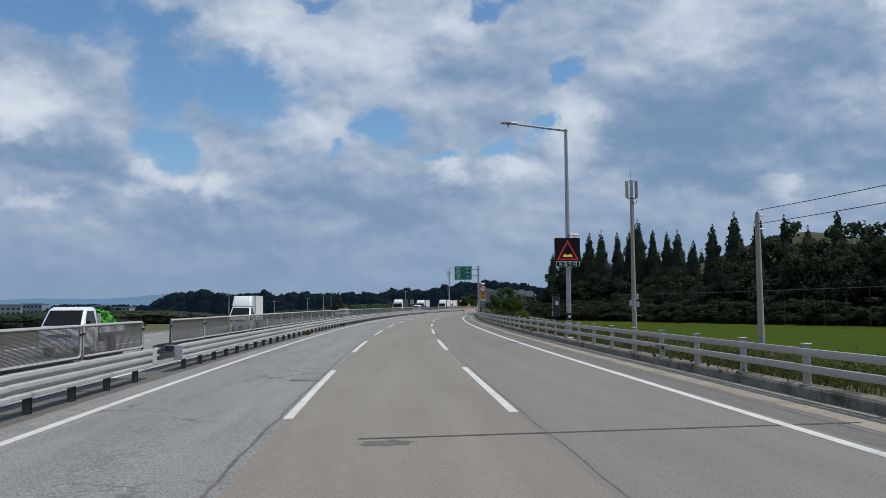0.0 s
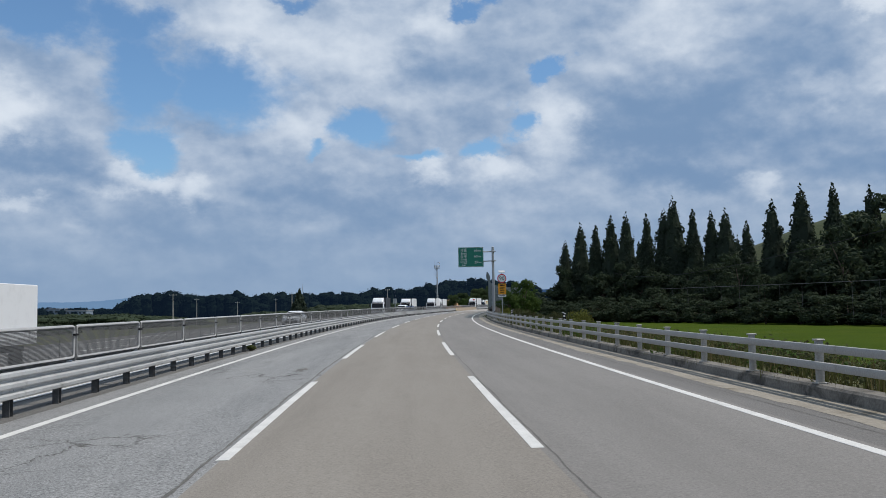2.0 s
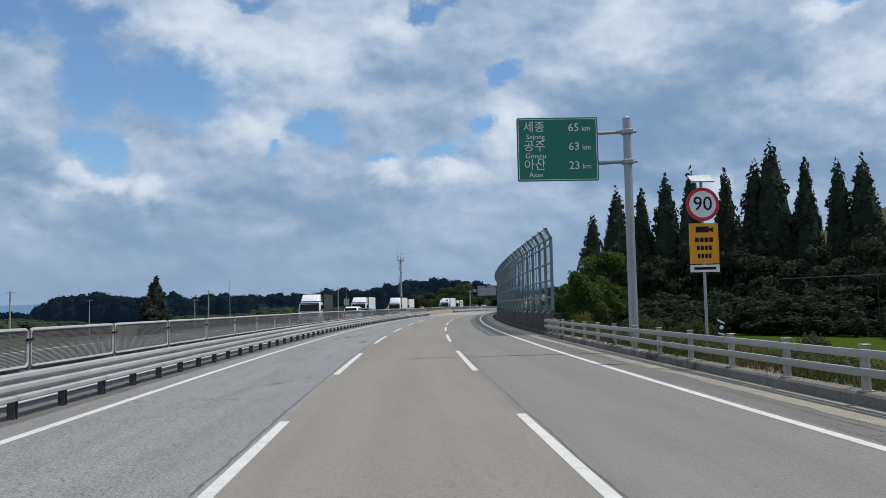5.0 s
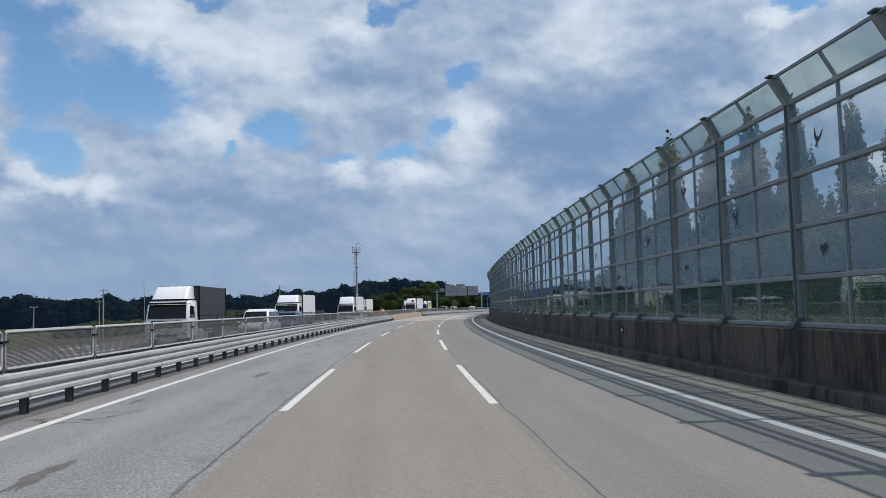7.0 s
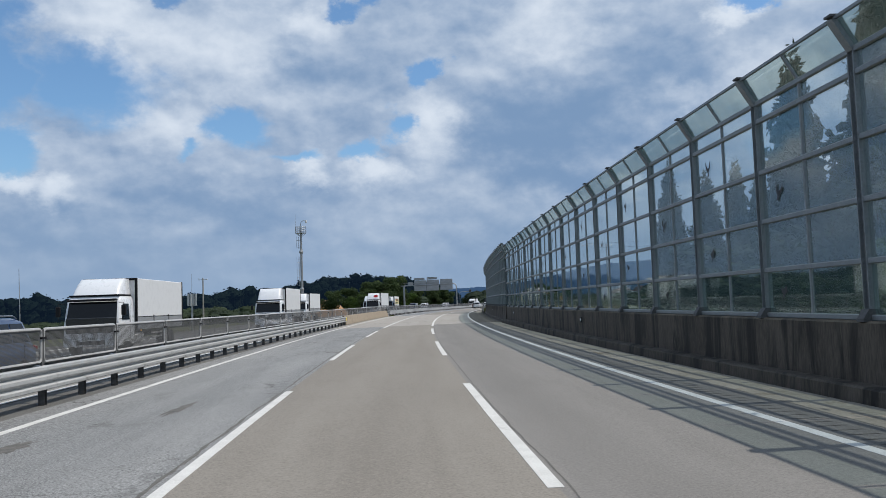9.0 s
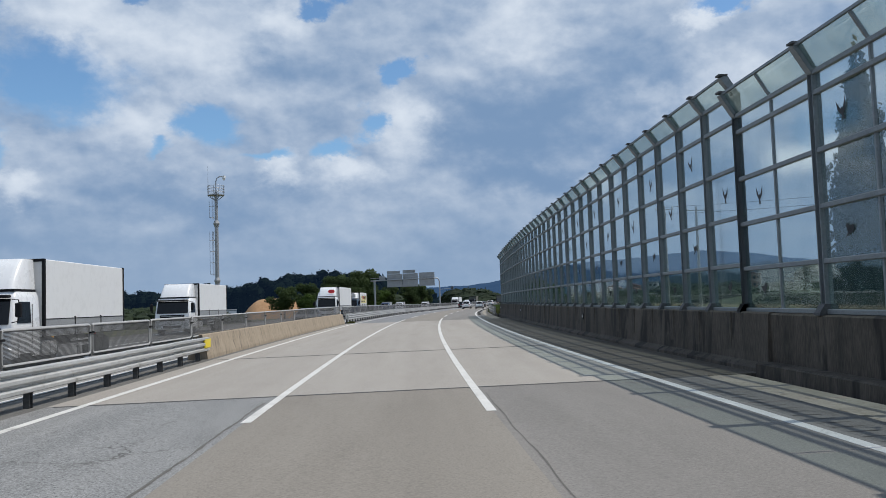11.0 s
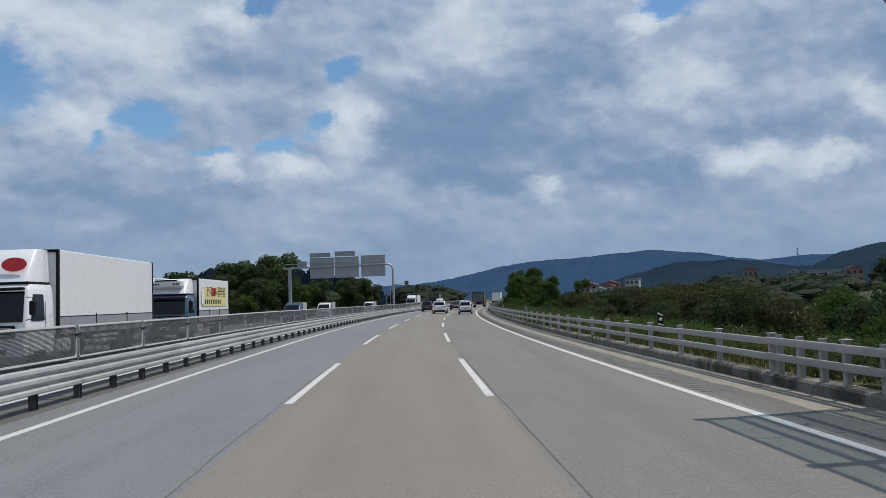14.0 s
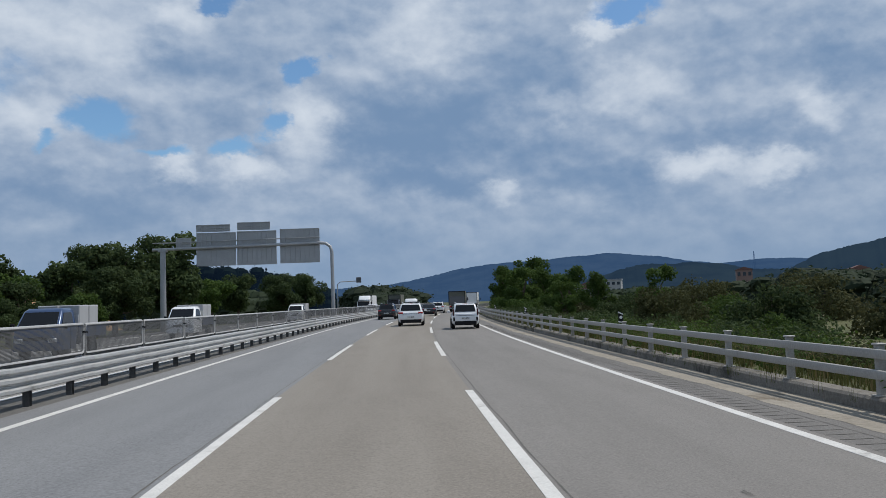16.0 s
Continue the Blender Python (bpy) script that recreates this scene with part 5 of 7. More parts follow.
def sign_back(x0, x1, z0, z1, y=0.25):
    p_ = part("sign_back", Mesh().box((x0 + x1) / 2, y, (z0 + z1) / 2, x1 - x0, 0.05, z1 - z0), M_SIGN_BACK, gan, "bare ribbed back of a sign")
    k = int((x1 - x0) / 0.45)
    for i in range(k + 1):
        x = x0 + 0.05 + (x1 - x0 - 0.1) * i / k
        part("rib", Mesh().box(x, y - 0.05, (z0 + z1) / 2, 0.04, 0.05, z1 - z0 - 0.02), M_SIGN_BACK, p_)
    for z in (z0 + 0.05, (z0 + z1) / 2, z1 - 0.05):
        part("rib", Mesh().box((x0 + x1) / 2, y - 0.06, z, x1 - x0, 0.06, 0.06), M_SIGN_BACK, p_)


sign_back(-21.0, -17.15, 5.85, 9.1)
sign_back(-17.05, -13.2, 5.85, 9.15)
sign_back(-12.85, -9.0, 5.9, 9.25)
sign_back(-21.0, -17.7, 9.18, 9.88)
sign_back(-17.0, -13.8, 9.25, 10.02)
sign_back(-23.0, -21.5, 7.6, 8.65)
far_arm = thing("lane_signal", "far thin pole with a small dark signal box", "lane signal", at=road_pose(540, -22, -0.3))
part("pole", Mesh().tube([(0, 0, -0.3), (0, 0, 6.4), (0.6, 0, 6.8), (4.2, 0, 6.9)], 0.09, 8), M_POLE, far_arm)
part("signal_box", Mesh().box(4.4, 0, 7.1, 1.0, 0.4, 1.1), M_CAR_GREY, far_arm, bevel=0.05)

# poles with crossarms beyond the barrier and across the fields
for s, u, h in ((329.0, 23.8, 11.2), (328.0, 26.6, 10.9)):
    utility_pole(s, u, h, "concrete utility pole with crossarms beyond the barrier")
for h in (10.0, 9.3):
    wire(on_road(329, 23.8, h), on_road(300, 60, h), 0.6)
for s, u, h in ((325, -108, 6.5), (332, -96, 5.2), (338, -84, 6.2), (353, -46, 9.0), (300, -62, 7.5), (240, -70, 6.5)):
    utility_pole(s, u, h, "distant concrete utility pole with crossarms in the fields")
tilted = thing("radio_mast", "slender dark radio mast in the distance", "radio mast", at=road_pose(342, -75, -5.2) @ Matrix.Diagonal((1, 1, 1.37, 1)))
part("pole", Mesh().tube([(0, 0, 0), (-0.3, 0, 11.5)], [0.12, 0.04], 6), M_POLE, tilted)
relay = thing("antenna_pole", "small pole ringed with phone antennas", "antenna pole", at=road_pose(304, -29.8, -0.6))
part("pole", Mesh().tube([(0, 0, -0.3), (0, 0, 3.2)], 0.14, 8), M_POLE, relay)
part("whip", Mesh().tube([(0, 0, 3.2), (0, 0, 7.2)], [0.04, 0.012], 5), M_POLE, relay)
for i in range(4):
    a = 2 * math.pi * i / 4
    part("antenna", Mesh().box(0.5 * math.cos(a), 0.5 * math.sin(a), 3.9, 0.22, 0.14, 1.5), M_GALV, relay)
    part("bracket", Mesh().tube([(0, 0, 3.3), (0.5 * math.cos(a), 0.5 * math.sin(a), 3.5)], 0.03, 5), M_POLE, relay)

# ---------------------------------------------------------------- plants


def leaf_mesh(name, blobs, count, size, seed, mat, droop=0.0, shell=0.55):
    """Many small bent leaf clumps spread through rounded masses (x, y, z, rx, ry, rz)."""
    rng = np.random.default_rng(seed)
    b = np.array(blobs, dtype=float)
    wgt = (b[:, 3] * b[:, 4] * b[:, 5]) ** (2 / 3)
    pick = rng.choice(len(b), count, p=wgt / wgt.sum())
    d = rng.normal(size=(count, 3))
    d /= np.linalg.norm(d, axis=1)[:, None]
    r = shell + (1 - shell) * rng.random(count) ** 0.6 + rng.normal(0, 0.07, count)
    c = b[pick, :3] + d * r[:, None] * b[pick, 3:6]
    nrm = d + rng.normal(0, 0.75, (count, 3))
    nrm[:, 2] += 0.35
    nrm /= np.linalg.norm(nrm, axis=1)[:, None]
    a = np.cross(nrm, rng.normal(size=(count, 3)))
    a /= np.linalg.norm(a, axis=1)[:, None]
    a[:, 2] -= droop
    e = np.cross(nrm, a)
    k = size * rng.uniform(0.55, 1.35, count)[:, None]
    v = np.empty((count, 5, 3))
    v[:, 0] = c - a * k * 0.55
    v[:, 1] = c + e * k * 0.36 - nrm * k * 0.08
    v[:, 2] = c + a * k * 0.55 - nrm * k * 0.12
    v[:, 3] = c - e * k * 0.36 - nrm * k * 0.08
    v[:, 4] = c + nrm * k * 0.10
    base = np.arange(count)[:, None] * 5
    f = np.concatenate([base + np.array(q) for q in ((0, 1, 4), (1, 2, 4), (2, 3, 4), (3, 0, 4))])
    me = bpy.data.meshes.new(name)
    me.from_pydata(v.reshape(-1, 3).tolist(), [], f.tolist())
    me.materials.append(mat)
    return me


def conifer(seed, height=20.0, radius=3.0):
    rng = np.random.default_rng(seed)
    blobs = []
    z = 1.2
    while z < height - 0.4:
        k = 1 - z / height
        r = radius * 1.15 * (0.05 + 0.98 * k ** 0.72) * rng.uniform(0.8, 1.12)
        n = 3 if k < 0.25 else 5
        for i in range(n):
            a = 2 * math.pi * (i + rng.random()) / n
            o = r * 0.5
            blobs.append((o * math.cos(a), o * math.sin(a), z - 0.2, r * 0.55, r * 0.55, 0.75 + 0.5 * k))
        z += 0.85 if k > 0.3 else 0.6
    blobs.append((0.05, 0, height - 0.5, 0.22, 0.22, 0.8))
    t = thing("conifer_tree", "dark narrow conifer in a dense row beyond the paddy", "tree", "row of conifers")
    part("trunk", Mesh().tube([(0, 0, -1.0), (0, 0, height * 0.5), (0, 0, height * 0.96)], [0.32, 0.2, 0.04], 8), M_BARK, t)
    crown = part("crown", leaf_mesh("crown", blobs, 6400, 0.47, seed, M_LEAF_CON, 0.35, 0.55), M_LEAF_CON, t)
    core = Mesh().loft([[(r * math.cos(2 * math.pi * i / 9) * (0.85 + 0.3 * rng.random()), r * math.sin(2 * math.pi * i / 9) * (0.85 + 0.3 * rng.random()), z) for i in range(9)]
                        for z, r in [(height * f, radius * 0.86 * (0.05 + 0.98 * (1 - f) ** 0.8)) for f in [0.05 + 0.085 * q for q in range(11)]]])
    part("inner_crown", core, M_LEAF_CON, crown)
    return t


def broadleaf(seed, height, width, mat, label, count=4200, leaf=0.36, name="broadleaf_tree", trunk=0.25, group="roadside trees"):
    rng = np.random.default_rng(seed)
    t = thing(name, label, "tree", group)
    m = Mesh()
    top = height * 0.62
    m.tube([(0, 0, -0.8), (0.1, 0.05, height * 0.3), (0.05, -0.1, top)], [trunk, trunk * 0.75, trunk * 0.35], 8)
    blobs = []
    for i in range(int(11 + width * 1.4)):
        a, q = rng.uniform(0, 2 * math.pi), rng.random() ** 0.6
        zz = rng.uniform(0.30, 0.93)
        rr = width / 2 * q * (1.05 - abs(zz - 0.5) * 1.1)
        s_ = width * rng.uniform(0.12, 0.21)
        blobs.append((rr * math.cos(a), rr * math.sin(a), height * zz, s_ * rng.uniform(0.9, 1.3), s_ * rng.uniform(0.9, 1.3), s_ * rng.uniform(0.7, 1.1)))
        if i % 2 == 0:
            m.tube([(0, 0, height * 0.28 + 0.3 * height * rng.random()), (rr * 0.5 * math.cos(a), rr * 0.5 * math.sin(a), height * zz * 0.8), (rr * math.cos(a), rr * math.sin(a), height * zz)],
                   [trunk * 0.45, trunk * 0.25, trunk * 0.08], 5)
    part("trunk", m, M_BARK, t, smooth=60)
    part("crown", leaf_mesh("crown", blobs, count, leaf, seed, mat, 0.1, 0.45), mat, t)
    return t


def shrub(seed, height, width, mat, label, count=2600, leaf=0.22, name="shrub", group="roadside shrubs"):
    rng = np.random.default_rng(seed)
    t = thing(name, label, "shrub", group)
    m = Mesh()
    blobs = []
    for i in range(12):
        a, q = rng.uniform(0, 2 * math.pi), rng.random() ** 0.5
        x, y = width / 2 * 0.7 * q * math.cos(a), width / 2 * 0.7 * q * math.sin(a)
        h = height * rng.uniform(0.35, 0.85) * (1 - 0.35 * q)
        s_ = width * rng.uniform(0.13, 0.22)
        blobs.append((x, y, h, s_, s_, height * rng.uniform(0.12, 0.26)))
        blobs.append((x * 1.1, y * 1.1, h * 0.45, s_, s_, height * 0.22))
        m.tube([(x * 0.2, y * 0.2, -0.4), (x * 0.7, y * 0.7, h * 0.6), (x, y, h)], [0.05, 0.03, 0.012], 4)
    part("stems", m, M_BARK, t)
    part("foliage", leaf_mesh("foliage", blobs, count, leaf, seed, mat, 0.1, 0.3), mat, t)
    return t


def set_out(protos, places):
    """The first plants are moved to their places, the rest are copies."""
    used = set()
    for i, (s, u, z, scale, turn) in enumerate(places):
        p_ = protos[i % len(protos)]
        base = on_road(s, u, 0.0)
        mtx = pose(base.x, base.y, z, 0, 0, turn) @ Matrix.Diagonal((*((scale,) * 3 if isinstance(scale, (int, float)) else (scale[0], scale[0], scale[1])), 1))
        if id(p_) not in used:
            used.add(id(p_))
            p_.matrix_basis = mtx
        else:
            q_ = copy_thing(p_, Matrix())
            q_.matrix_basis = mtx


def verge_height(u):
    return float(np.interp(u, [7.25, 9.2, 13.5, 17.0], [0.14, -0.05, -0.75, -0.86]))


def bank_height(u):
    return float(np.interp(u, [7.25, 9.2, 13.5, 20.0], [0.14, -0.05, -0.90, -2.0]))


rnd = random.Random(5)
con = [conifer(11, 20, 3.1), conifer(12, 20, 3.4), conifer(13, 20, 2.9)]
row = []
ROW_U = [23.2, 26.7, 29.9, 33.1, 36.1, 40.0, 43.0, 44.7, 48.1, 51.2, 53.4, 56.6, 60.2, 64.5, 68.6, 73.0, 76.8, 81.5, 86.0, 90.0, 94.5, 98.0]
ROW_TOP = [16.2, 19.8, 19.0, 20.8, 21.0, 20.2, 20.8, 23.1, 20.1, 19.5, 19.5, 16.7, 20.3, 22.4, 22.0, 20.9, 18.0, 20.6, 17.5, 21.5, 19.0, 22.0]
for k, (u, top) in enumerate(zip(ROW_U, ROW_TOP)):
    hgt = top - FIELD_Z
    row.append((246.5 - 0.985 * (u - 23.2) + rnd.uniform(-0.5, 0.5), u, FIELD_Z, (hgt / 20 * rnd.uniform(0.88, 1.1), hgt / 20), rnd.uniform(0, 360)))
for k in range(15):
    row.append((305 - 2.6 * k + rnd.uniform(-0.6, 0.6), 31.8 + 3.0 * k + rnd.uniform(-0.6, 0.6), FIELD_Z, (rnd.uniform(0.9, 1.15), rnd.uniform(0.9, 1.05)), rnd.uniform(0, 360)))
set_out(con, row)
dark = [broadleaf(21, 11.5, 8, M_LEAF_DARK, "dark leafy tree under the conifers", 2100, 0.64, group="dark trees by the paddy"),
        broadleaf(22, 10.0, 8, M_LEAF_DARK, "dark leafy tree under the conifers", 2100, 0.64, group="dark trees by the paddy")]
pl = []
for k in range(34):
    f_ = k / 33
    pl.append((246 - 108 * f_ + rnd.uniform(-3, 3), 21.5 + 70 * f_ + rnd.uniform(-3, 3), FIELD_Z, rnd.uniform(0.75, 1.25) * (0.9 + 0.75 * max(0, f_ - 0.35)), rnd.uniform(0, 360)))
for k in range(16):
    f_ = k / 15
    pl.append((196 - 76 * f_ + rnd.uniform(-3, 3), 74 + 30 * f_ + rnd.uniform(-4, 4), 0.6, rnd.uniform(1.3, 1.65), rnd.uniform(0, 360)))
for k in range(20):
    f_ = k / 19
    pl.append((241 - 100 * f_ + rnd.uniform(-2, 2), 18.5 + 62 * f_ + rnd.uniform(-2, 2), FIELD_Z - 0.5, (rnd.uniform(0.8, 1.1), rnd.uniform(0.45, 0.6)), rnd.uniform(0, 360)))
for k in range(14):
    pl.append((304 - 2.8 * k + rnd.uniform(-1, 1), 33.5 + 3.2 * k + rnd.uniform(-1, 1), FIELD_Z, rnd.uniform(0.85, 1.15), rnd.uniform(0, 360)))
for k in range(24):
    f_ = 0.06 + 0.94 * k / 23
    pl.append((238 - 100 * f_ + rnd.uniform(-1.5, 1.5), 14.5 + 60 * f_ + rnd.uniform(-1, 1), FIELD_Z - 0.8, (rnd.uniform(0.7, 0.95), rnd.uniform(0.38, 0.5)), rnd.uniform(0, 360)))
set_out(dark, pl)

# green trees by the barrier's start
green = [broadleaf(31, 6.0, 4.4, M_LEAF, "light green young broadleaf tree by the road", 3600, 0.26, group="green roadside trees"),
         broadleaf(32, 7.0, 5.0, M_LEAF, "green broadleaf tree with an uneven crown", 4200, 0.28, group="green roadside trees")]
set_out(green, [(163.5, 10.2, -0.8, 0.72, 10), (168, 12.4, -0.8, 0.85, 100), (174, 13.4, -0.8, 0.7, 200), (183, 14.0, -0.9, 0.75, 30), (194, 15, -0.9, 0.6, 70),
                (206, 14, -0.9, 0.7, 170), (220, 13.5, -0.9, 0.62, 290),
                # beyond the barrier's end
                (524, 12.6, -0.8, 1.25, 20), (508, 12.6, -0.8, 1.2, 140), (494, 14.8, -0.8, 1.25, 210), (487, 16.6, -0.8, 1.1, 300), (479, 12.8, -0.8, 0.95, 60),
                (470, 17.5, -0.8, 1.0, 110), (455, 15, -0.8, 0.62, 330), (446, 16.4, -0.8, 0.76, 15), (438, 19.5, -0.8, 0.7, 130), (540, 13, -0.8, 1.2, 80), (560, 14, -0.8, 1.2, 10),
                (600, 15, -0.8, 1.3, 10), (580, 15, -0.8, 1.2, 50), (620, 14, -0.8, 1.2, 50)])
scrub = [shrub(41, 3.0, 4.6, M_LEAF_DRY, "olive brown scrub bush behind the rail", 5200, 0.16),
         shrub(42, 2.6, 4.2, M_LEAF_MID, "dark green bush behind the rail", 5200, 0.17),
         shrub(43, 2.2, 3.6, M_LEAF, "green leafy bush behind the rail", 4600, 0.15)]
places = [(403, 22.5, -0.9, 1.30, 0), (376, 20.5, -0.9, 1.25, 40), (424, 21, -0.9, 1.25, 90), (392, 24, -0.9, 1.35, 10), (385, 18, -0.9, 0.9, 120), (371, 25, -0.9, 1.35, 200),
          (431, 18.5, -0.9, 1.3, 50), (419, 21, -0.9, 1.3, 20), (409, 17, -0.9, 0.9, 80), (413, 26, -0.9, 1.4, 140), (440, 16, -0.9, 0.95, 60), (436, 24, -0.9, 1.4, 10),
          (366, 19, -0.9, 1.0, 70), (361, 22, -0.9, 1.2, 30), (355, 19, -0.9, 1.0, 220), (395, 16, -0.9, 0.75, 300), (445, 19, -0.9, 1.2, 150), (428, 14.5, -0.8, 0.6, 20),
          (403, 30, -0.9, 1.5, 100), (420, 33, -0.9, 1.6, 10), (385, 31, -0.9, 1.5, 250), (440, 33, -0.9, 1.7, 350), (452, 22, -0.9, 1.3, 20), (372, 33, -0.9, 1.4, 40), (458, 30, -0.9, 1.7, 40),
          (350, 26, -0.9, 1.3, 0), (346, 20, -0.9, 0.9, 60), (478, 20, -0.9, 1.2, 0), (466, 14, -0.8, 0.7, 50),
          ]
set_out(scrub, places)
bushy = shrub(46, 3.2, 4.4, M_LEAF, "dense sunlit green bush under the roadside trees", 5600, 0.17, group="bushes under the trees")
set_out([bushy], [(458, 11.6, -0.5, 0.8, 0), (468, 11.2, -0.5, 0.95, 70), (478, 11.0, -0.5, 1.0, 140), (488, 11.2, -0.5, 1.1, 200), (499, 11.0, -0.5, 1.05, 20), (510, 11.0, -0.5, 1.1, 90),
                  (521, 11.0, -0.5, 1.1, 310), (484, 15.0, -0.8, 1.3, 40), (472, 15.5, -0.8, 1.3, 250), (534, 11.2, -0.5, 1.1, 160)])
pale = shrub(44, 2.2, 2.7, M_LEAF_PALE, "yellow-green bush on the bank beside the paddy", 4200, 0.12, group="bank bushes")
set_out([pale], [(113.0, 12.2, bank_height(12.2), 1.0, 0), (160.8, 9.6, -0.3, 0.8, 60)])
olive = shrub(45, 2.0, 2.3, M_LEAF_DRY, "greyish olive bush on the bank beside the paddy", 4200, 0.11, group="bank bushes")
set_out([olive], [(s_, u_, bank_height(u_), k_, 37 * s_) for s_, u_, k_ in ((121.5, 12.0, 1.0), (101.5, 11.2, 0.62), (96.0, 13.5, 0.6), (129.0, 12.5, 0.85), (137.0, 12.0, 0.8),
                                                                          (146.0, 11.5, 0.95), (152.0, 11.0, 1.0), (60.0, 14.0, 0.6), (40.0, 14.5, 0.6), (31.0, 15.0, 0.7), (84.0, 14.5, 0.5))])

# tall trees across the oncoming carriageway, beside the gantry
big = [broadleaf(51, 11.5, 10, M_LEAF_MID, "large dark green broadleaf tree across the road", 6500, 0.5, trunk=0.4, group="trees by the gantry"),
       broadleaf(52, 9.0, 9, M_LEAF_MID, "dark green broadleaf tree across the road", 5500, 0.48, trunk=0.35, group="trees by the gantry"),
       broadleaf(53, 7.5, 7, M_LEAF, "green broadleaf tree across the road", 4200, 0.42, trunk=0.3, group="trees by the gantry")]
set_out(big, [(480, -33.5, -0.9, 1.08, 0), (470, -36, -0.9, 1.1, 40), (448, -36.5, -0.9, 0.85, 80), (474, -40, -0.9, 0.95, 10), (461, -37, -0.9, 0.85, 150), (438, -34, -0.9, 0.72, 60),
              (519, -28.5, -0.9, 0.72, 20), (507, -32, -0.9, 0.85, 200), (497, -33, -0.9, 0.95, 100), (489, -37, -0.9, 0.9, 300), (453, -42, -0.9, 0.9, 0), (443, -38, -0.9, 0.75, 130),
              (430, -31, -0.9, 0.5, 10), (440, -31, -0.9, 0.55, 90), (450, -31, -0.9, 0.6, 10), (458, -31, -0.9, 0.62, 60), (442, -44, -0.9, 0.8, 240), (530, -31, -0.9, 0.7, 0), (545, -30, -0.9, 0.8, 90), (434, -30, -0.9, 0.4, 20)])
lone = conifer(61, 5.3, 1.5)
lone["label"] = "single small pointed evergreen across the road"
lone["group"] = "lone evergreens"
set_out([lone], [(184, -23.4, -0.8, 1.0, 0)])
left_small = [shrub(71, 2.6, 4.0, M_LEAF, "green bush on the far bank", 2200, 0.26, group="far bank bushes"), shrub(72, 2.2, 4.0, M_LEAF_DARK, "dark bush on the far bank", 2200, 0.26, group="far bank bushes")]
set_out(left_small, [(266, -34, -1.0, 0.8, 0), (310, -40, -1.0, 0.6, 90), (214, -36, -1.0, 0.8, 200)])


def tuft_field(name, s0, s1, u0, u1, count, size, seed, mat, label, ground, thin=0.02):
    """Bent blades of grass, each of two leaning pieces, in small tufts."""
    rng = np.random.default_rng(seed)
    vs, fs = [], []
    for i in range(count):
        s = rng.uniform(s0, s1)
        u = u0 + (u1 - u0) * rng.random() ** 1.3
        b = on_road(s, u, 0)
        z = ground(u) + b.z
        h = size * rng.uniform(0.35, 1.25)
        for k in range(4):
            a = rng.uniform(0, 2 * math.pi)
            w = h * thin * rng.uniform(0.7, 1.5)
            x, y = b.x + rng.normal(0, 0.06), b.y + rng.normal(0, 0.06)
            lx, ly = rng.normal(0, h * 0.30), rng.normal(0, h * 0.30)
            cx, cy = w * math.cos(a), w * math.sin(a)
            n = len(vs)
            vs += [(x - cx, y - cy, z - 0.05), (x + cx, y + cy, z - 0.05), (x + lx * 0.35 + cx * 0.7, y + ly * 0.35 + cy * 0.7, z + h * 0.6),
                   (x + lx * 0.35 - cx * 0.7, y + ly * 0.35 - cy * 0.7, z + h * 0.6), (x + lx, y + ly, z + h * rng.uniform(0.75, 1.0))]
            fs += [(n, n + 1, n + 2, n + 3), (n + 3, n + 2, n + 4)]
    me = bpy.data.meshes.new(name)
    me.from_pydata(vs, [], fs)
    me.materials.append(mat)
    return tagged(part(name, me, mat), label, "grass", "", "stuff")


tuft_field("grass", 0, 157, 7.4, 18.0, 11000, 0.50, 3, M_GRASS, "dry and green roadside grass behind the rail", bank_height)
tuft_field("grass", 10, 157, 7.4, 13.0, 2600, 0.62, 5, M_STRAW, "dry straw-coloured grass stalks behind the rail", bank_height, 0.014)
tuft_field("grass", 338, 480, 7.4, 16.5, 11000, 0.46, 4, M_GRASS, "dry and green roadside grass behind the rail", verge_height)
tuft_field("grass", 338, 450, 7.4, 12.0, 2000, 0.55, 6, M_STRAW, "dry straw-coloured grass stalks behind the rail", verge_height, 0.014)


def undergrowth(s0, s1, u0, u1, clumps, count, leaf, seed, mat, label, tall, ground=verge_height):
    rng = np.random.default_rng(seed)
    blobs = []
    for i in range(clumps):
        s, u = rng.uniform(s0, s1), rng.uniform(u0, u1)
        b = on_road(s, u)
        h = tall * rng.uniform(0.35, 1.15) * (0.75 + 0.25 * (u - u0) / (u1 - u0))
        w = rng.uniform(0.5, 1.3)
        blobs.append((b.x, b.y, b.z + ground(u) + h * 0.45, w, w, h * 0.55))
    me = leaf_mesh("undergrowth", blobs, count, leaf, seed, mat, 0.0, 0.25)
    return tagged(part("undergrowth", me, mat), label, "undergrowth", "", "stuff")


undergrowth(338, 410, 7.7, 15.5, 330, 60000, 0.10, 61, M_LEAF, "tangled green weeds behind the rail", 1.1)
undergrowth(338, 470, 7.7, 16.0, 330, 48000, 0.11, 62, M_LEAF_DRY, "tangled olive weeds behind the rail", 1.0)
undergrowth(400, 480, 8.4, 17.5, 130, 22000, 0.18, 63, M_LEAF_MID, "tangled dark green weeds behind the rail", 1.4)
undergrowth(8, 157, 7.7, 13.0, 400, 62000, 0.10, 64, M_LEAF_DRY, "tangled olive weeds behind the rail", 0.8, bank_height)
undergrowth(8, 157, 7.7, 14.0, 380, 56000, 0.10, 65, M_LEAF, "tangled green weeds behind the rail", 0.8, bank_height)

tuft_field("grass", 338, 470, 6.9, 7.35, 900, 0.16, 8, M_GRASS, "weeds growing over the kerb", lambda u: 0.15)
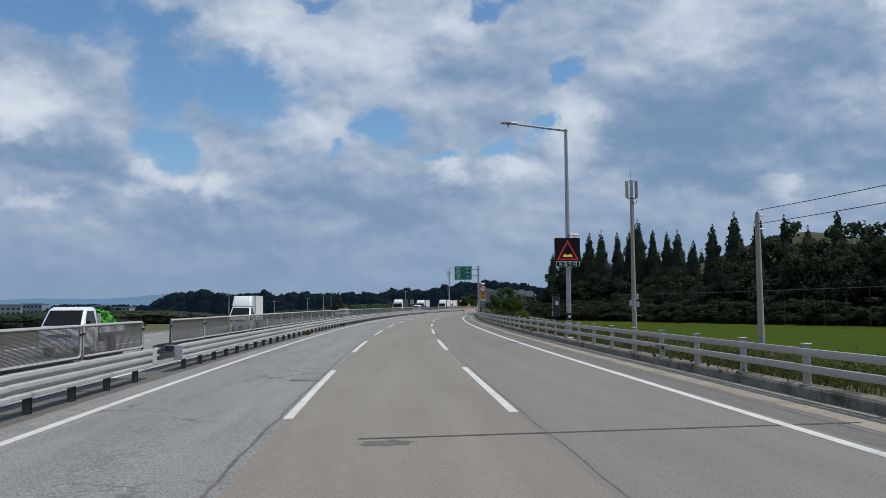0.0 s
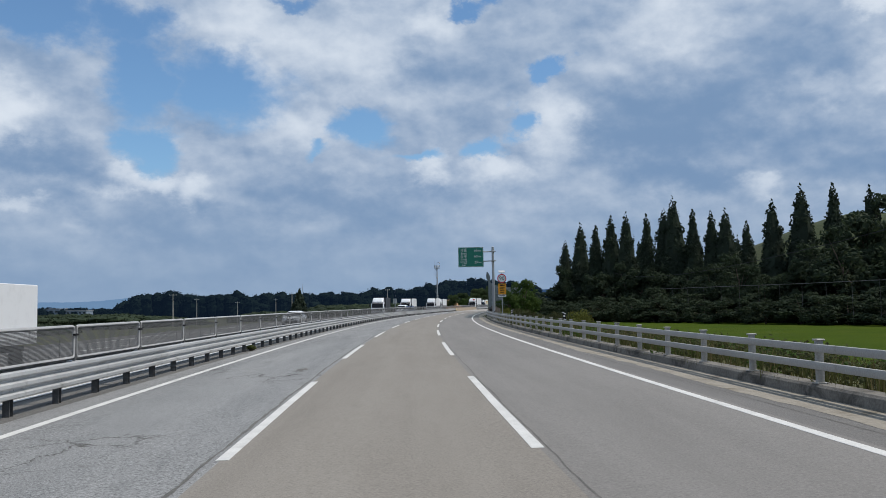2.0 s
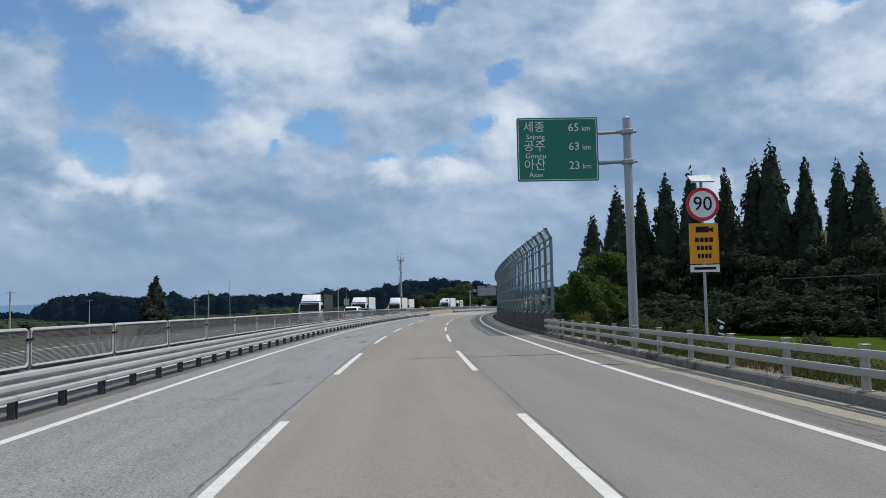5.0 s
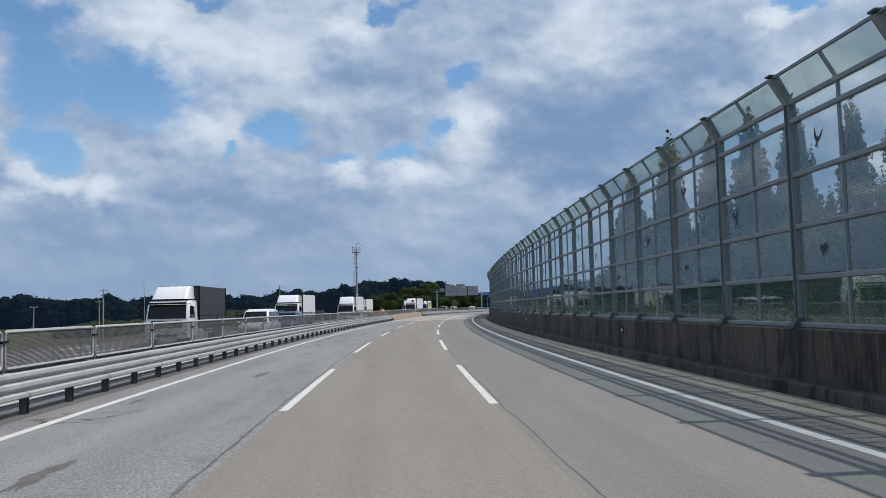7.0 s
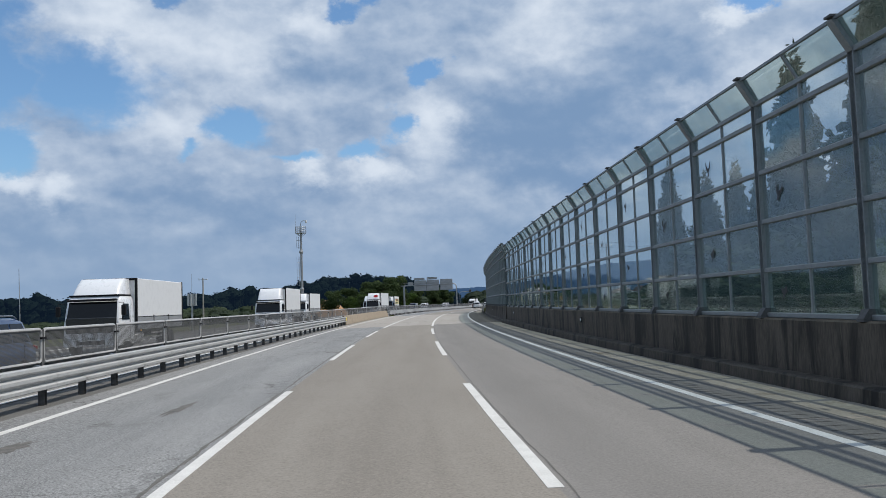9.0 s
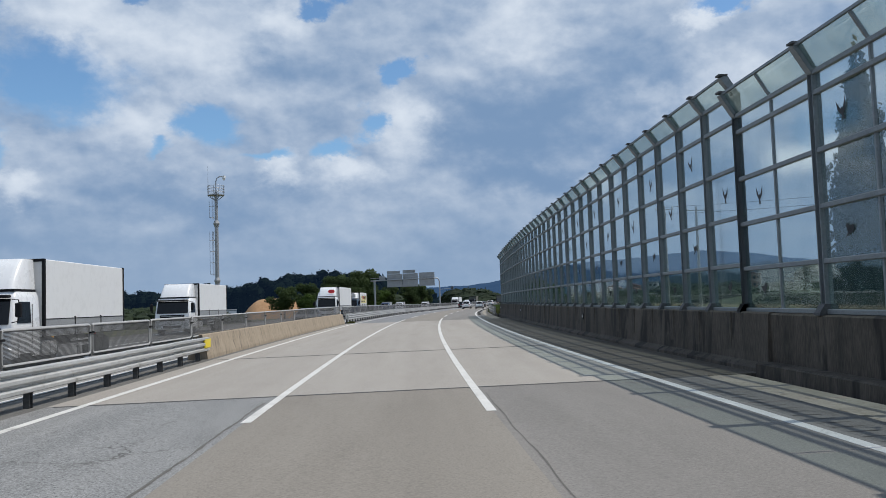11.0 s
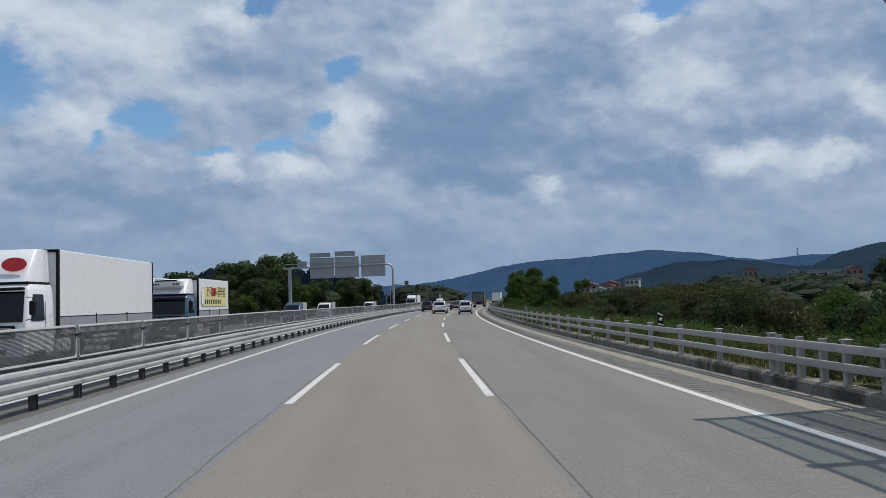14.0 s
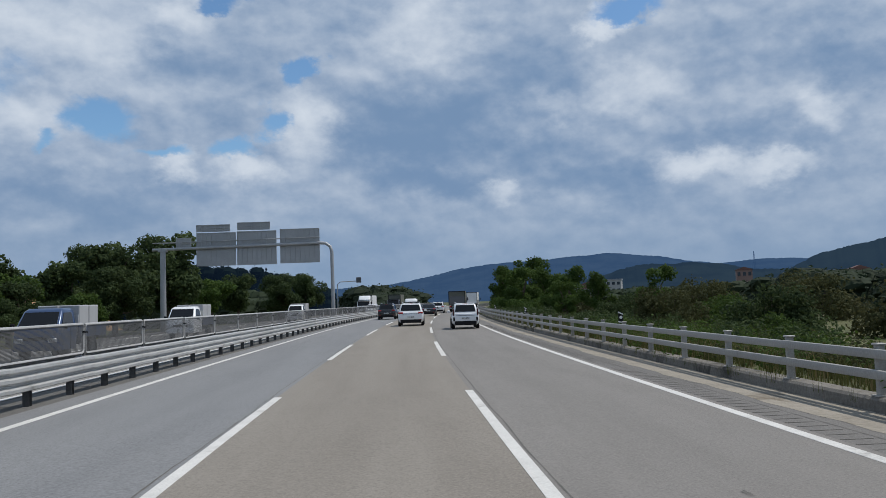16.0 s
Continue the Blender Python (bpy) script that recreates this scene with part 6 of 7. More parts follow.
tuft_field("grass", 20, 150, 7.0, 7.35, 300, 0.15, 9, M_GRASS, "weeds growing over the kerb", lambda u: 0.17)
dry = shrub(74, 0.34, 0.8, M_GRASS, "clump of dry weeds at the foot of the median wall", 500, 0.12, group="median weeds")
set_out([dry], [(319.9, -6.0, 0.0, 0.9, 0), (63.5, -6.35, 0.0, 0.55, 40), (85.6, -6.35, 0.0, 0.6, 100), (321.5, -6.05, 0.0, 0.5, 140)])

# ---------------------------------------------------------------- banks, woods and hills


def mound(name, centre, along, length, width, height, mat, label, category, seed=1, z0=-2.4, power=1.6):
    """A long bank with a rounded top; along: its heading in degrees, clockwise from y."""
    a = radians(along)
    ex, ey = Vector((math.sin(a), math.cos(a), 0)), Vector((math.cos(a), -math.sin(a), 0))
    m = Mesh()
    nl, nw = 40, 12
    for i in range(nl + 1):
        for j in range(nw + 1):
            p, q = i / nl * 2 - 1, j / nw * 2 - 1
            f_ = max(0.0, 1 - abs(p) ** 4) * max(0.0, 1 - abs(q) ** power)
            pt = Vector(centre) + ex * (p * length / 2) + ey * (q * width / 2)
            h = height * f_ * (0.85 + 0.3 * noise.noise(Vector((pt.x * 0.02 + seed, pt.y * 0.02, 0)))) + 0.25 * noise.noise(Vector((pt.x * 0.2, pt.y * 0.2, seed))) * f_
            m.v.append((pt.x, pt.y, z0 + h))
    for i in range(nl):
        for j in range(nw):
            k = i * (nw + 1) + j
            m.f.append((k, k + 1, k + nw + 2, k + nw + 1))
    return structure(name, m, mat, label, category, smooth=60)


mound("hill", (135.0, 206.5, 0), 142, 204, 64, 24.0, M_SLOPE, "grassy embankment behind the conifers", "hill", 2)
c_ = on_road(168, 66.0)
mound("bank", (c_.x + 5, c_.y + 4, 0), 146, 130, 12, 1.6, M_FOREST, "low bank in front of the conifers, coloured dark for the shade under trees", "bank", 3)
rail_pts = [(207 - 8.5 * i, 38.5 + 3.6 * i) for i in range(11)]
fr = thing("field_rail", "pale pipe rail on short posts above the paddy", "rail")
for (sa, ua), (sb, ub) in zip(rail_pts[:-1], rail_pts[1:]):
    part("pipe", Mesh().tube([on_road(sa, ua, 3.75), on_road(sb, ub, 3.75)], 0.05, 6), M_POST, fr)
    for k in (0, 0.5):
        p_ = on_road(sa + (sb - sa) * k, ua + (ub - ua) * k, 0)
        part("post", Mesh().tube([(p_.x, p_.y, FIELD_Z - 0.2), (p_.x, p_.y, 3.75)], 0.03, 5), M_POST, fr)

mound("earth_bank", (47.0, 566.0, 0), 75, 26, 18, 8.8, M_EARTH, "bare orange earth bank across the fields", "earth bank", 5)
c_ = on_road(455, 62)
mound("slope", (c_.x + 20, c_.y, 0), 30, 190, 56, 5.0, M_SLOPE, "gently rising grassy slope beyond the scrub", "slope", 6)


def woods(name, centre, along, length, depth, height, seed, label, crowns=46, mat=M_LEAF_DARK):
    foot = ground_height(centre[0], centre[1])
    height = (height - 1.0) * 1.12 - foot
    rng = np.random.default_rng(seed)
    a = radians(along)
    blobs = []
    crowns = int(crowns * 1.7)
    for i in range(crowns):
        p, q = -1 + 2 * (i + rng.random()) / crowns, rng.uniform(-1, 1)
        swell = 0.86 + 0.14 * noise.noise(Vector((p * 2.3 + seed, q, seed)))
        hh = height * (1 - 0.55 * p ** 4) * swell * rng.uniform(0.80, 1.02)
        x = centre[0] + math.sin(a) * p * length / 2 + math.cos(a) * q * depth / 2
        y = centre[1] + math.cos(a) * p * length / 2 - math.sin(a) * q * depth / 2
        w = length / crowns * rng.uniform(1.8, 3.2) + min(2.0, 0.2 * hh)
        tall = min(hh * 0.30, w * 0.95)
        blobs.append((x, y, foot + hh - tall, w, w, tall))
        blobs.append((x, y, foot + (hh - tall) * 0.5, w * 1.1, w * 1.1, (hh - tall) * 0.62))
    near = mat is not M_WOODS_FAR
    me = leaf_mesh(name, blobs, 9000 if near else 7000, 0.006 * length + 0.15 if near else 1.7, seed, mat, 0.0, 0.80)
    w_ob = tagged(part(name, me, mat), label, "woods", "", "stuff")
    core = Mesh()
    for x, y, z, a_, b_, c_2 in blobs:
        rings = []
        for t_ in range(8):
            lat = -math.pi / 2 + math.pi * (t_ + 0.15) / 7.3
            ring = []
            for j_ in range(11):
                lon = 2 * math.pi * j_ / 11
                v = Vector((x + a_ * math.cos(lat) * math.cos(lon), y + b_ * math.cos(lat) * math.sin(lon), z + c_2 * math.sin(lat)))
                k_ = 0.80 + 0.22 * noise.noise(v * 0.45) + 0.16 * noise.noise(v * 1.3) + rng.uniform(-0.07, 0.07)
                ring.append((x + (v.x - x) * k_, y + (v.y - y) * k_, z + (v.z - z) * k_))
            rings.append(ring)
        core.loft(rings)
    part("inner_canopy", core, mat, w_ob)
    return w_ob


def far(az, dist):
    return (dist * math.sin(radians(az)), dist * math.cos(radians(az)))


for i, (az, dist, ln, hgt, turn) in enumerate(((-11.0, 760, 120, 19.5, 80), (-6.8, 800, 110, 18, 85), (-2.8, 820, 100, 18, 88), (3.0, 840, 130, 24, 90), (7.6, 860, 130, 30, 90),
                                               (-19.0, 620, 60, 6.5, 70), (-16.6, 640, 40, 6.0, 70))):
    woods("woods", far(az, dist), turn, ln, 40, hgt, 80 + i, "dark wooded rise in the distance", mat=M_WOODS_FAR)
for i, (s, u, ln, hgt, turn) in enumerate(((468, -100, 70, 4.0, 60), (520, -130, 80, 6.0, 70), (420, -118, 60, 2.6, 60), (610, -75, 90, 9.5, 20), (560, -54, 70, 8.0, 15), (700, -48, 120, 11, 12),
                                           (330, -170, 110, 2.2, 75), (400, -235, 120, 2.4, 70), (250, -150, 80, 1.6, 75),
                                           (640, 45, 110, 4.4, 10), (560, 52, 90, 5.0, 15), (500, 62, 80, 6.5, 25), (470, 88, 80, 6.4, 40), (520, 110, 100, 12, 40), (430, 80, 60, 4.2, 40), (395, 66, 50, 3.0, 40))):
    c_ = on_road(s, u)
    woods("woods", (c_.x, c_.y), turn, ln, 22, hgt, 100 + i, "dark green woods beyond the carriageway", 40)


def ridge(name, centre, dist, az0, az1, peaks, mat, label, rough=0.12, seed=0, base=0.0):
    """A range of hills round a centre: peaks are (azimuth, elevation, width) in degrees."""
    m = Mesh()
    n, rows = int((az1 - az0) / 0.12), 9
    for i in range(n + 1):
        az = az0 + (az1 - az0) * i / n
        edge = min(1.0, (az - az0) / 2.5, (az1 - az) / 2.5)
        el = base + sum(e * math.exp(-((az - a) / w) ** 2) for a, e, w in peaks)
        el += rough * (noise.fractal(Vector((az * 0.55, seed, 0)), 1.0, 2.0, 5) * 0.8 + 0.55 * noise.noise(Vector((az * 5, seed, 3))) * 0.6 + 0.22 * noise.noise(Vector((az * 14, seed, 7))))
        el = max(0.05, el) * max(0.0, edge)
        top = dist * math.tan(radians(el)) + 1.7
        for j in range(rows):
            t = j / (rows - 1)
            d = dist * (0.72 + 0.28 * t)
            z = -6 + (top + 6) * t ** 1.4
            z += 0.05 * top * noise.noise(Vector((az * 1.2, t * 5, seed))) * math.sin(math.pi * t)
            m.v.append((centre[0] + d * math.sin(radians(az)), centre[1] + d * math.cos(radians(az)), z))
    for i in range(n):
        for j in range(rows - 1):
            k = i * rows + j
            m.f.append((k, k + 1, k + rows + 1, k + rows))
    return tagged(part(name, m, mat, smooth=60), label, "hills", "", "structure")


END = (50.0, 340.0)
ridge("backdrop", END, 3200, 8, 62, [(33, 1.62, 5.5), (25, 1.15, 5), (44, 0.9, 3.5), (38, 0.5, 4), (52, 1.2, 5), (60, 1.0, 6)], M_HILL_FAR, "wooded mountains on the horizon, tinted blue for haze", 0.10, 1, 1.05)
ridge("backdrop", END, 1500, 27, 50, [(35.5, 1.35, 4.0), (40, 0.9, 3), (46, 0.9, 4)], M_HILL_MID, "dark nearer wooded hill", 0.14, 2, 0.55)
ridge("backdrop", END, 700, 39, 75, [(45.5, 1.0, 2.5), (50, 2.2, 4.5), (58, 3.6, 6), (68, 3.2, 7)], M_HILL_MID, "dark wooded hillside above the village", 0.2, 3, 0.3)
ridge("backdrop", (0, 150), 4200, -42, 12, [(-14.5, 0.65, 4.0), (-22, 0.32, 4), (-30, 0.3, 6), (-5, 0.3, 4), (8.5, 1.1, 3.5), (2, 0.5, 5)], M_HILL_FARTHEST, "hills on the far horizon, glowing pale blue for haze", 0.07, 4, 0.25)

# ---------------------------------------------------------------- far buildings


def building(name, s, u, w, d, h, wall, roof, label, gable=False, floors=2, cols=4, turn=0.0, z=-0.9, group="far buildings", xy=None):
    px, py = xy or on_road(s, u).xy
    if xy is None:
        foot = ground_height(px, py)
        h, z = h + z - foot, foot
    b = thing(name, label, "building", group, at=pose(px, py, z, 0, 0, math.degrees(heading(min(s, 780))) + turn))
    part("wall", Mesh().box(0, 0, h / 2 - 0.5, w, d, h + 1), wall, b)
    if gable:
        part("roof", Mesh().prism([(-w / 2 - 0.5, h), (w / 2 + 0.5, h), (0, h + w * 0.2)], -d / 2 - 0.4, d / 2 + 0.4), roof, b)
    else:
        part("roof", Mesh().box(0, 0, h + 0.35, w + 0.5, d + 0.5, 0.5), roof, b)
    for f_ in range(floors):
        for c in range(cols):
            x = -w / 2 + (c + 0.5) * w / cols
            zz = (f_ + 0.55) * h / floors
            wi = part("window", Mesh().box(x, -d / 2 - 0.03, zz, w / cols * 0.55, 0.08, h / floors * 0.42), M_WINDOW, b)
            part("sill", Mesh().box(x, -d / 2 - 0.1, zz - h / floors * 0.23, w / cols * 0.62, 0.2, 0.12), wall, wi)
    return b


for x, y, w, h, wall, roof, gab, lab in ((3, 764, 19, 6.9, M_WALL_PINK, M_ROOF_GREY, False, "salmon pink low block across the fields"),
                                         (16, 760, 10, 6.0, M_WALL_WHITE, M_ROOF_GREY, True, "white gabled shed across the fields"),
                                         (27, 772, 16, 6.2, M_WALL_BLUE, M_ROOF_GREY, False, "grey-blue shed across the fields"),
                                         (-14, 742, 9, 5.6, M_WALL_WHITE, M_ROOF_RED, True, "small pale house with a red roof across the fields")):
    building("warehouse" if gab else "apartment_block", 600, 0, w, 12, h, wall, roof, lab, gab, 2, 4, 0, PLAIN_Z, "far buildings", (x, y))
for i, (u, w, h) in enumerate(((-352, 16, 9), (-340, 12, 13), (-366, 14, 12), (-326, 14, 8), (-312, 16, 10), (-296, 12, 7), (-380, 14, 10), (-398, 16, 12))):
    building("apartment_block", 445 + 6 * i, u, w, 14, h * 0.42, M_WALL_BLUE if i % 3 else M_WALL_WHITE, M_ROOF_GREY, "hazy grey-blue town block far off", False, 3, 5, 25)
for x, y, w, h, wall, roof, gab in ((256, 706, 8, 6.4, M_WALL_PINK, M_ROOF_RED, True), (263, 712, 9, 7.4, M_WALL_PINK, M_ROOF_RED, True), (268, 700, 9, 6.0, M_WALL_WHITE, M_ROOF_RED, True),
                                    (273, 706, 8, 8.0, M_WALL_PINK, M_ROOF_RED, True), (281, 698, 7, 9.6, M_WALL_WHITE, M_ROOF_GREY, False), (261, 698, 7, 5.0, M_WALL_WHITE, M_ROOF_GREY, True),
                                    (352, 640, 15, 10.2, M_WALL_BLUE, M_ROOF_GREY, False), (363, 632, 8, 10.8, M_WALL_PINK, M_ROOF_RED, True), (345, 652, 6, 10.6, M_WALL_BLUE, M_ROOF_GREY, True),
                                    (332, 668, 7, 12.4, M_WALL_PINK, M_ROOF_RED, True), (300, 690, 12, 5.2, M_WALL_WHITE, M_ROOF_GREY, False)):
    building("house", 600, 0, w, 8, h, wall, roof, "small house in the hazy village below the hills", gab, 3 if h > 7 else 2, 3, -10, -0.5, "village houses", (x, y))
mast_x, mast_y = END[0] + 3000 * math.sin(radians(42.7)), END[1] + 3000 * math.cos(radians(42.7))
# The mast wears the far hills' emissive haze colour.
mast = thing("ridge_mast", "thin lattice mast on the far ridge", "mast", at=pose(mast_x, mast_y, 70))
for dx, dy in ((-2, -2), (2, -2), (2, 2), (-2, 2)):
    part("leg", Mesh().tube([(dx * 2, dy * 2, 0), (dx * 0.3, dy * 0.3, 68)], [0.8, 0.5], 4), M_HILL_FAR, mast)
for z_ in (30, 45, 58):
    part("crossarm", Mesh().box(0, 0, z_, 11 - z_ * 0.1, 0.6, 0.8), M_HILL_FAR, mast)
gh = thing("greenhouse", "long white plastic greenhouse on the slope", "greenhouse", at=pose(*(on_road(560, 118).xy), 4.0, 0, 0, 60))
part("cover", Mesh().prism([(3 * math.cos(math.pi * i / 10), 2.4 * math.sin(math.pi * i / 10)) for i in range(11)], -11, 11), M_WHITE, gh, smooth=50)
part("end_frame", Mesh().box(0, -11.05, 1.0, 5.6, 0.1, 0.1), M_GALV, gh)

# ---------------------------------------------------------------- vehicles


def lathe(profile, seg=20):
    """Turns (radius, x) round the x axis."""
    rings = [[(x, r * math.cos(2 * math.pi * j / seg), r * math.sin(2 * math.pi * j / seg)) for j in range(seg)] for r, x in profile]
    return Mesh().loft(rings, True)


def wheel(parent, x, y, r, w, side, mat=None):
    wl = thing_part("wheel", parent, pose(x, y, r, 0, 0, 0 if side > 0 else 180))
    part("tyre", lathe([(r * 0.62, -w / 2), (r * 0.93, -w / 2), (r, -w * 0.36), (r, w * 0.36), (r * 0.93, w / 2), (r * 0.62, w / 2)]), M_TYRE, wl, smooth=40)
    part("rim", lathe([(r * 0.62, w * 0.10), (r * 0.63, w * 0.44), (r * 0.55, w * 0.44), (r * 0.5, w * 0.2), (r * 0.16, w * 0.3), (r * 0.14, w * 0.46), (0.01, w * 0.46)]), mat or M_ALLOY, wl, smooth=35)
    return wl


def thing_part(name, parent, at):
    """A part that only carries its own pieces: a small hub mesh."""
    return part(name, lathe([(0.05, -0.06), (0.05, 0.06)], 8), M_POST, parent, at=at)


def pane_between(a, b, c, d, thick=0.012):
    """A thin sheet on four corners, pushed out along its normal."""
    a, b, c, d = (Vector(p) for p in (a, b, c, d))
    n = (b - a).cross(d - a).normalized() * thick
    vs = [p - n * 0.3 for p in (a, b, c, d)] + [p + n for p in (a, b, c, d)]
    return Mesh().add(vs, [(0, 3, 2, 1), (4, 5, 6, 7), (0, 1, 5, 4), (1, 2, 6, 5), (2, 3, 7, 6), (3, 0, 4, 7)])


def car(name, label, L, W, H, paint, belt, cabin, roof, hood_drop, rear_style, extras=(), category="car"):
    """cabin: (rear y, front y) of the glasshouse at the belt; roof: the same at the roof. y points ahead."""
    t = thing(name, label, category)
    w = W / 2
    zb = 0.22
    st = []
    for f_, wf, dz, db in ((-0.5, 0.86, -0.20, 0.22), (-0.492, 0.93, -0.06, 0.12), (-0.46, 0.985, 0.0, 0.03), (-0.3, 1.0, 0.0, 0.0), (0.0, 1.0, -0.01, 0.0), (0.22, 1.0, -0.03, 0.0),
                           (0.40, 0.975, -hood_drop * 0.55, 0.0), (0.475, 0.93, -hood_drop, 0.04), (0.497, 0.84, -hood_drop - 0.12, 0.14)):
        y, ww, zs, z0 = f_ * L, w * wf, belt + dz, zb + db
        half = [(0.80 * ww, z0), (0.97 * ww, z0 + 0.10), (ww, z0 + 0.45 * (zs - z0)), (0.985 * ww, zs - 0.12), (0.90 * ww, zs)]
        st.append([(x, y, z) for x, z in half] + [(-x, y, z) for x, z in reversed(half)])
    part("body", Mesh().loft(st), paint, t, smooth=45)
    (r0, f0), (r1, f1) = cabin, roof
    rings = []
    for k in (0.0, 0.5, 0.86, 0.97, 1.0):
        kk = k if k < 0.9 else 0.92
        ya, yb = r0 + (r1 - r0) * min(1, k * 1.0), f0 + (f1 - f0) * min(1, k)
        if k > 0.9:
            ya, yb = ya + (k - 0.86) * 1.6, yb - (k - 0.86) * 1.6
        hw = (w * 0.93) + (w * 0.74 - w * 0.93) * k - (max(0, k - 0.86) * 0.9)
        rings.append([(x, y + (ya + yb) / 2, belt - 0.04 + (H - belt + 0.04) * k) for x, y in rounded_rect(2 * hw, yb - ya, 0.14, 3)])
    part("glasshouse", Mesh().loft(rings), paint, t, "painted roof and pillars", smooth=50)

    def at_height(k, front):
        y = (f0 + (f1 - f0) * k) if front else (r0 + (r1 - r0) * k)
        return y, w * 0.93 + (w * 0.74 - w * 0.93) * k, belt - 0.04 + (H - belt + 0.04) * k

    ya, wa, za = at_height(0.16, False)
    yb, wb, zb2 = at_height(0.80, False)
    part("rear_window", pane_between((wa - 0.12, ya, za), (-(wa - 0.12), ya, za), (-(wb - 0.10), yb, zb2), (wb - 0.10, yb, zb2), -0.014), M_GLASS_DARK, t, "dark tinted glass")
    ya, wa, za = at_height(0.10, True)
    yb, wb, zb2 = at_height(0.82, True)
    part("windscreen", pane_between((wa - 0.10, ya, za), (-(wa - 0.10), ya, za), (-(wb - 0.09), yb, zb2), (wb - 0.09, yb, zb2), 0.014), M_GLASS_DARK, t, "dark glass")
    for sd in (-1, 1):
        k0, k1 = 0.16, 0.80
        for i in range(3):
            g0, g1 = i / 3 + 0.02, (i + 1) / 3 - 0.015
            pts = []
            for k, g in ((k0, g0), (k0, g1), (k1, g1), (k1, g0)):
                yr, hw, z = at_height(k, False)
                yf = at_height(k, True)[0]
                yy = yr + 0.16 + (yf - 0.22 - yr - 0.16) * g
                pts.append((sd * (hw + 0.001), yy, z))
            part("side_window", pane_between(*pts, 0.012 * sd), M_GLASS_DARK, t)
        part("mirror", Mesh().box(sd * (w + 0.10), f0 - 0.30, belt + 0.06, 0.20, 0.12, 0.15), paint, t, bevel=0.03)
        part("headlight", Mesh().box(sd * w * 0.70, L * 0.478, belt - hood_drop - 0.10, 0.36, 0.10, 0.14), M_LAMP, t, bevel=0.03)
        for y in (-L * 0.31, L * 0.31):
            part("wheel_arch", lathe([(0.37, -0.05), (0.37, 0.05)], 18), M_BLACK, t, at=pose(sd * (w - 0.045), y, 0.33))
            wheel(t, sd * (w - 0.09), y, 0.325, 0.21, sd)
    part("rear_bumper", Mesh().box(0, -L * 0.494, 0.36, W * 0.80, 0.12, 0.26), M_BLACK, t, "black lower bumper", bevel=0.04)
    part("front_bumper", Mesh().box(0, L * 0.488, 0.38, W * 0.76, 0.12, 0.26), M_BLACK, t, bevel=0.04)
    part("grille", Mesh().box(0, L * 0.492, 0.60, W * 0.45, 0.06, 0.14), M_BLACK, t, bevel=0.02)
    plate_z = 0.66
    pl_ = part("number_plate", Mesh().box(0, -L * 0.5 - 0.025, plate_z, 0.52, 0.02, 0.12), M_PLATE, t, "white plate with dark marks")
    for i in range(6):
        part("plate_bar", Mesh().box(-0.19 + 0.076 * i, -L * 0.5 - 0.037, plate_z, 0.04, 0.004, 0.07), M_BLACK, pl_)
    if rear_style == "tall":
        for sd in (-1, 1):
            part("tail_light", Mesh().box(sd * (w - 0.10), -L * 0.488, belt + 0.03, 0.11, 0.10, 0.42), M_TAIL_DARK, t, "tall dark red lamp", bevel=0.03)
            part("fog_light", Mesh().box(sd * (w - 0.13), -L * 0.497, 0.60, 0.12, 0.08, 0.24), M_BLACK, t, bevel=0.03)
    else:
        for sd in (-1, 1):
            part("tail_light", Mesh().box(sd * (w - 0.22), -L * 0.489, belt - 0.10, 0.36, 0.10, 0.15), M_TAIL, t, "wide red lamp", bevel=0.04)
            part("reflector", Mesh().box(sd * (w - 0.25), -L * 0.5, 0.47, 0.22, 0.04, 0.04), M_TAIL, t)
    part("tailgate_line", Mesh().box(0, -L * 0.4995, belt - 0.16, W * 0.66, 0.03, 0.02), M_BLACK, t)
    part("spoiler", Mesh().box(0, r1 + 0.10, H - 0.04, W * 0.62, 0.22, 0.045), paint, t, bevel=0.015)
    part("brake_light", Mesh().box(0, r1 - 0.012, H - 0.05, 0.3, 0.02, 0.025), M_TAIL, t)
    part("antenna", Mesh().tube([(0, r1 + 0.3, H - 0.02), (0, r1 + 0.18, H + 0.10)], [0.02, 0.008], 5), M_BLACK, t)
    if "roof_box" in extras:
        rb_ = part("roof_box", Mesh().loft([[(x * k, y * k2 + 0.1, H + dz) for x, y in rounded_rect(0.95, 1.9, 0.18, 3)] for k, k2, dz in ((0.9, 0.92, 0.06), (1.0, 1.0, 0.12), (0.98, 0.96, 0.25), (0.8, 0.8, 0.33))]),
                   M_CAR_WHITE, t, "white roof luggage box", smooth=50)
        part("box_foot", Mesh().box(0, 0.6, H + 0.02, 0.9, 0.05, 0.08).box(0, -0.4, H + 0.02, 0.9, 0.05, 0.08), M_BLACK, rb_)
    if "rails" in extras:
        for sd in (-1, 1):
            part("roof_rail", Mesh().tube([(sd * w * 0.66, r1 + 0.15, H - 0.02), (sd * w * 0.68, r1 + 0.35, H + 0.05), (sd * w * 0.68, f1 - 0.35, H + 0.05), (sd * w * 0.66, f1 - 0.1, H - 0.02)], 0.02, 6), M_ALLOY, t)
    return t


def put(ob, s, u, turn=0.0):
    ob.matrix_basis = road_pose(s, u, 0.005, turn)
    return ob


put(car("hatchback_car", "small white five-door car with tall dark tail lamps", 3.75, 1.66, 1.57, M_CAR_WHITE, 0.98, (-1.80, 1.05), (-1.52, 0.35), 0.12, "tall", ("rails",)), 425.0, 3.9)
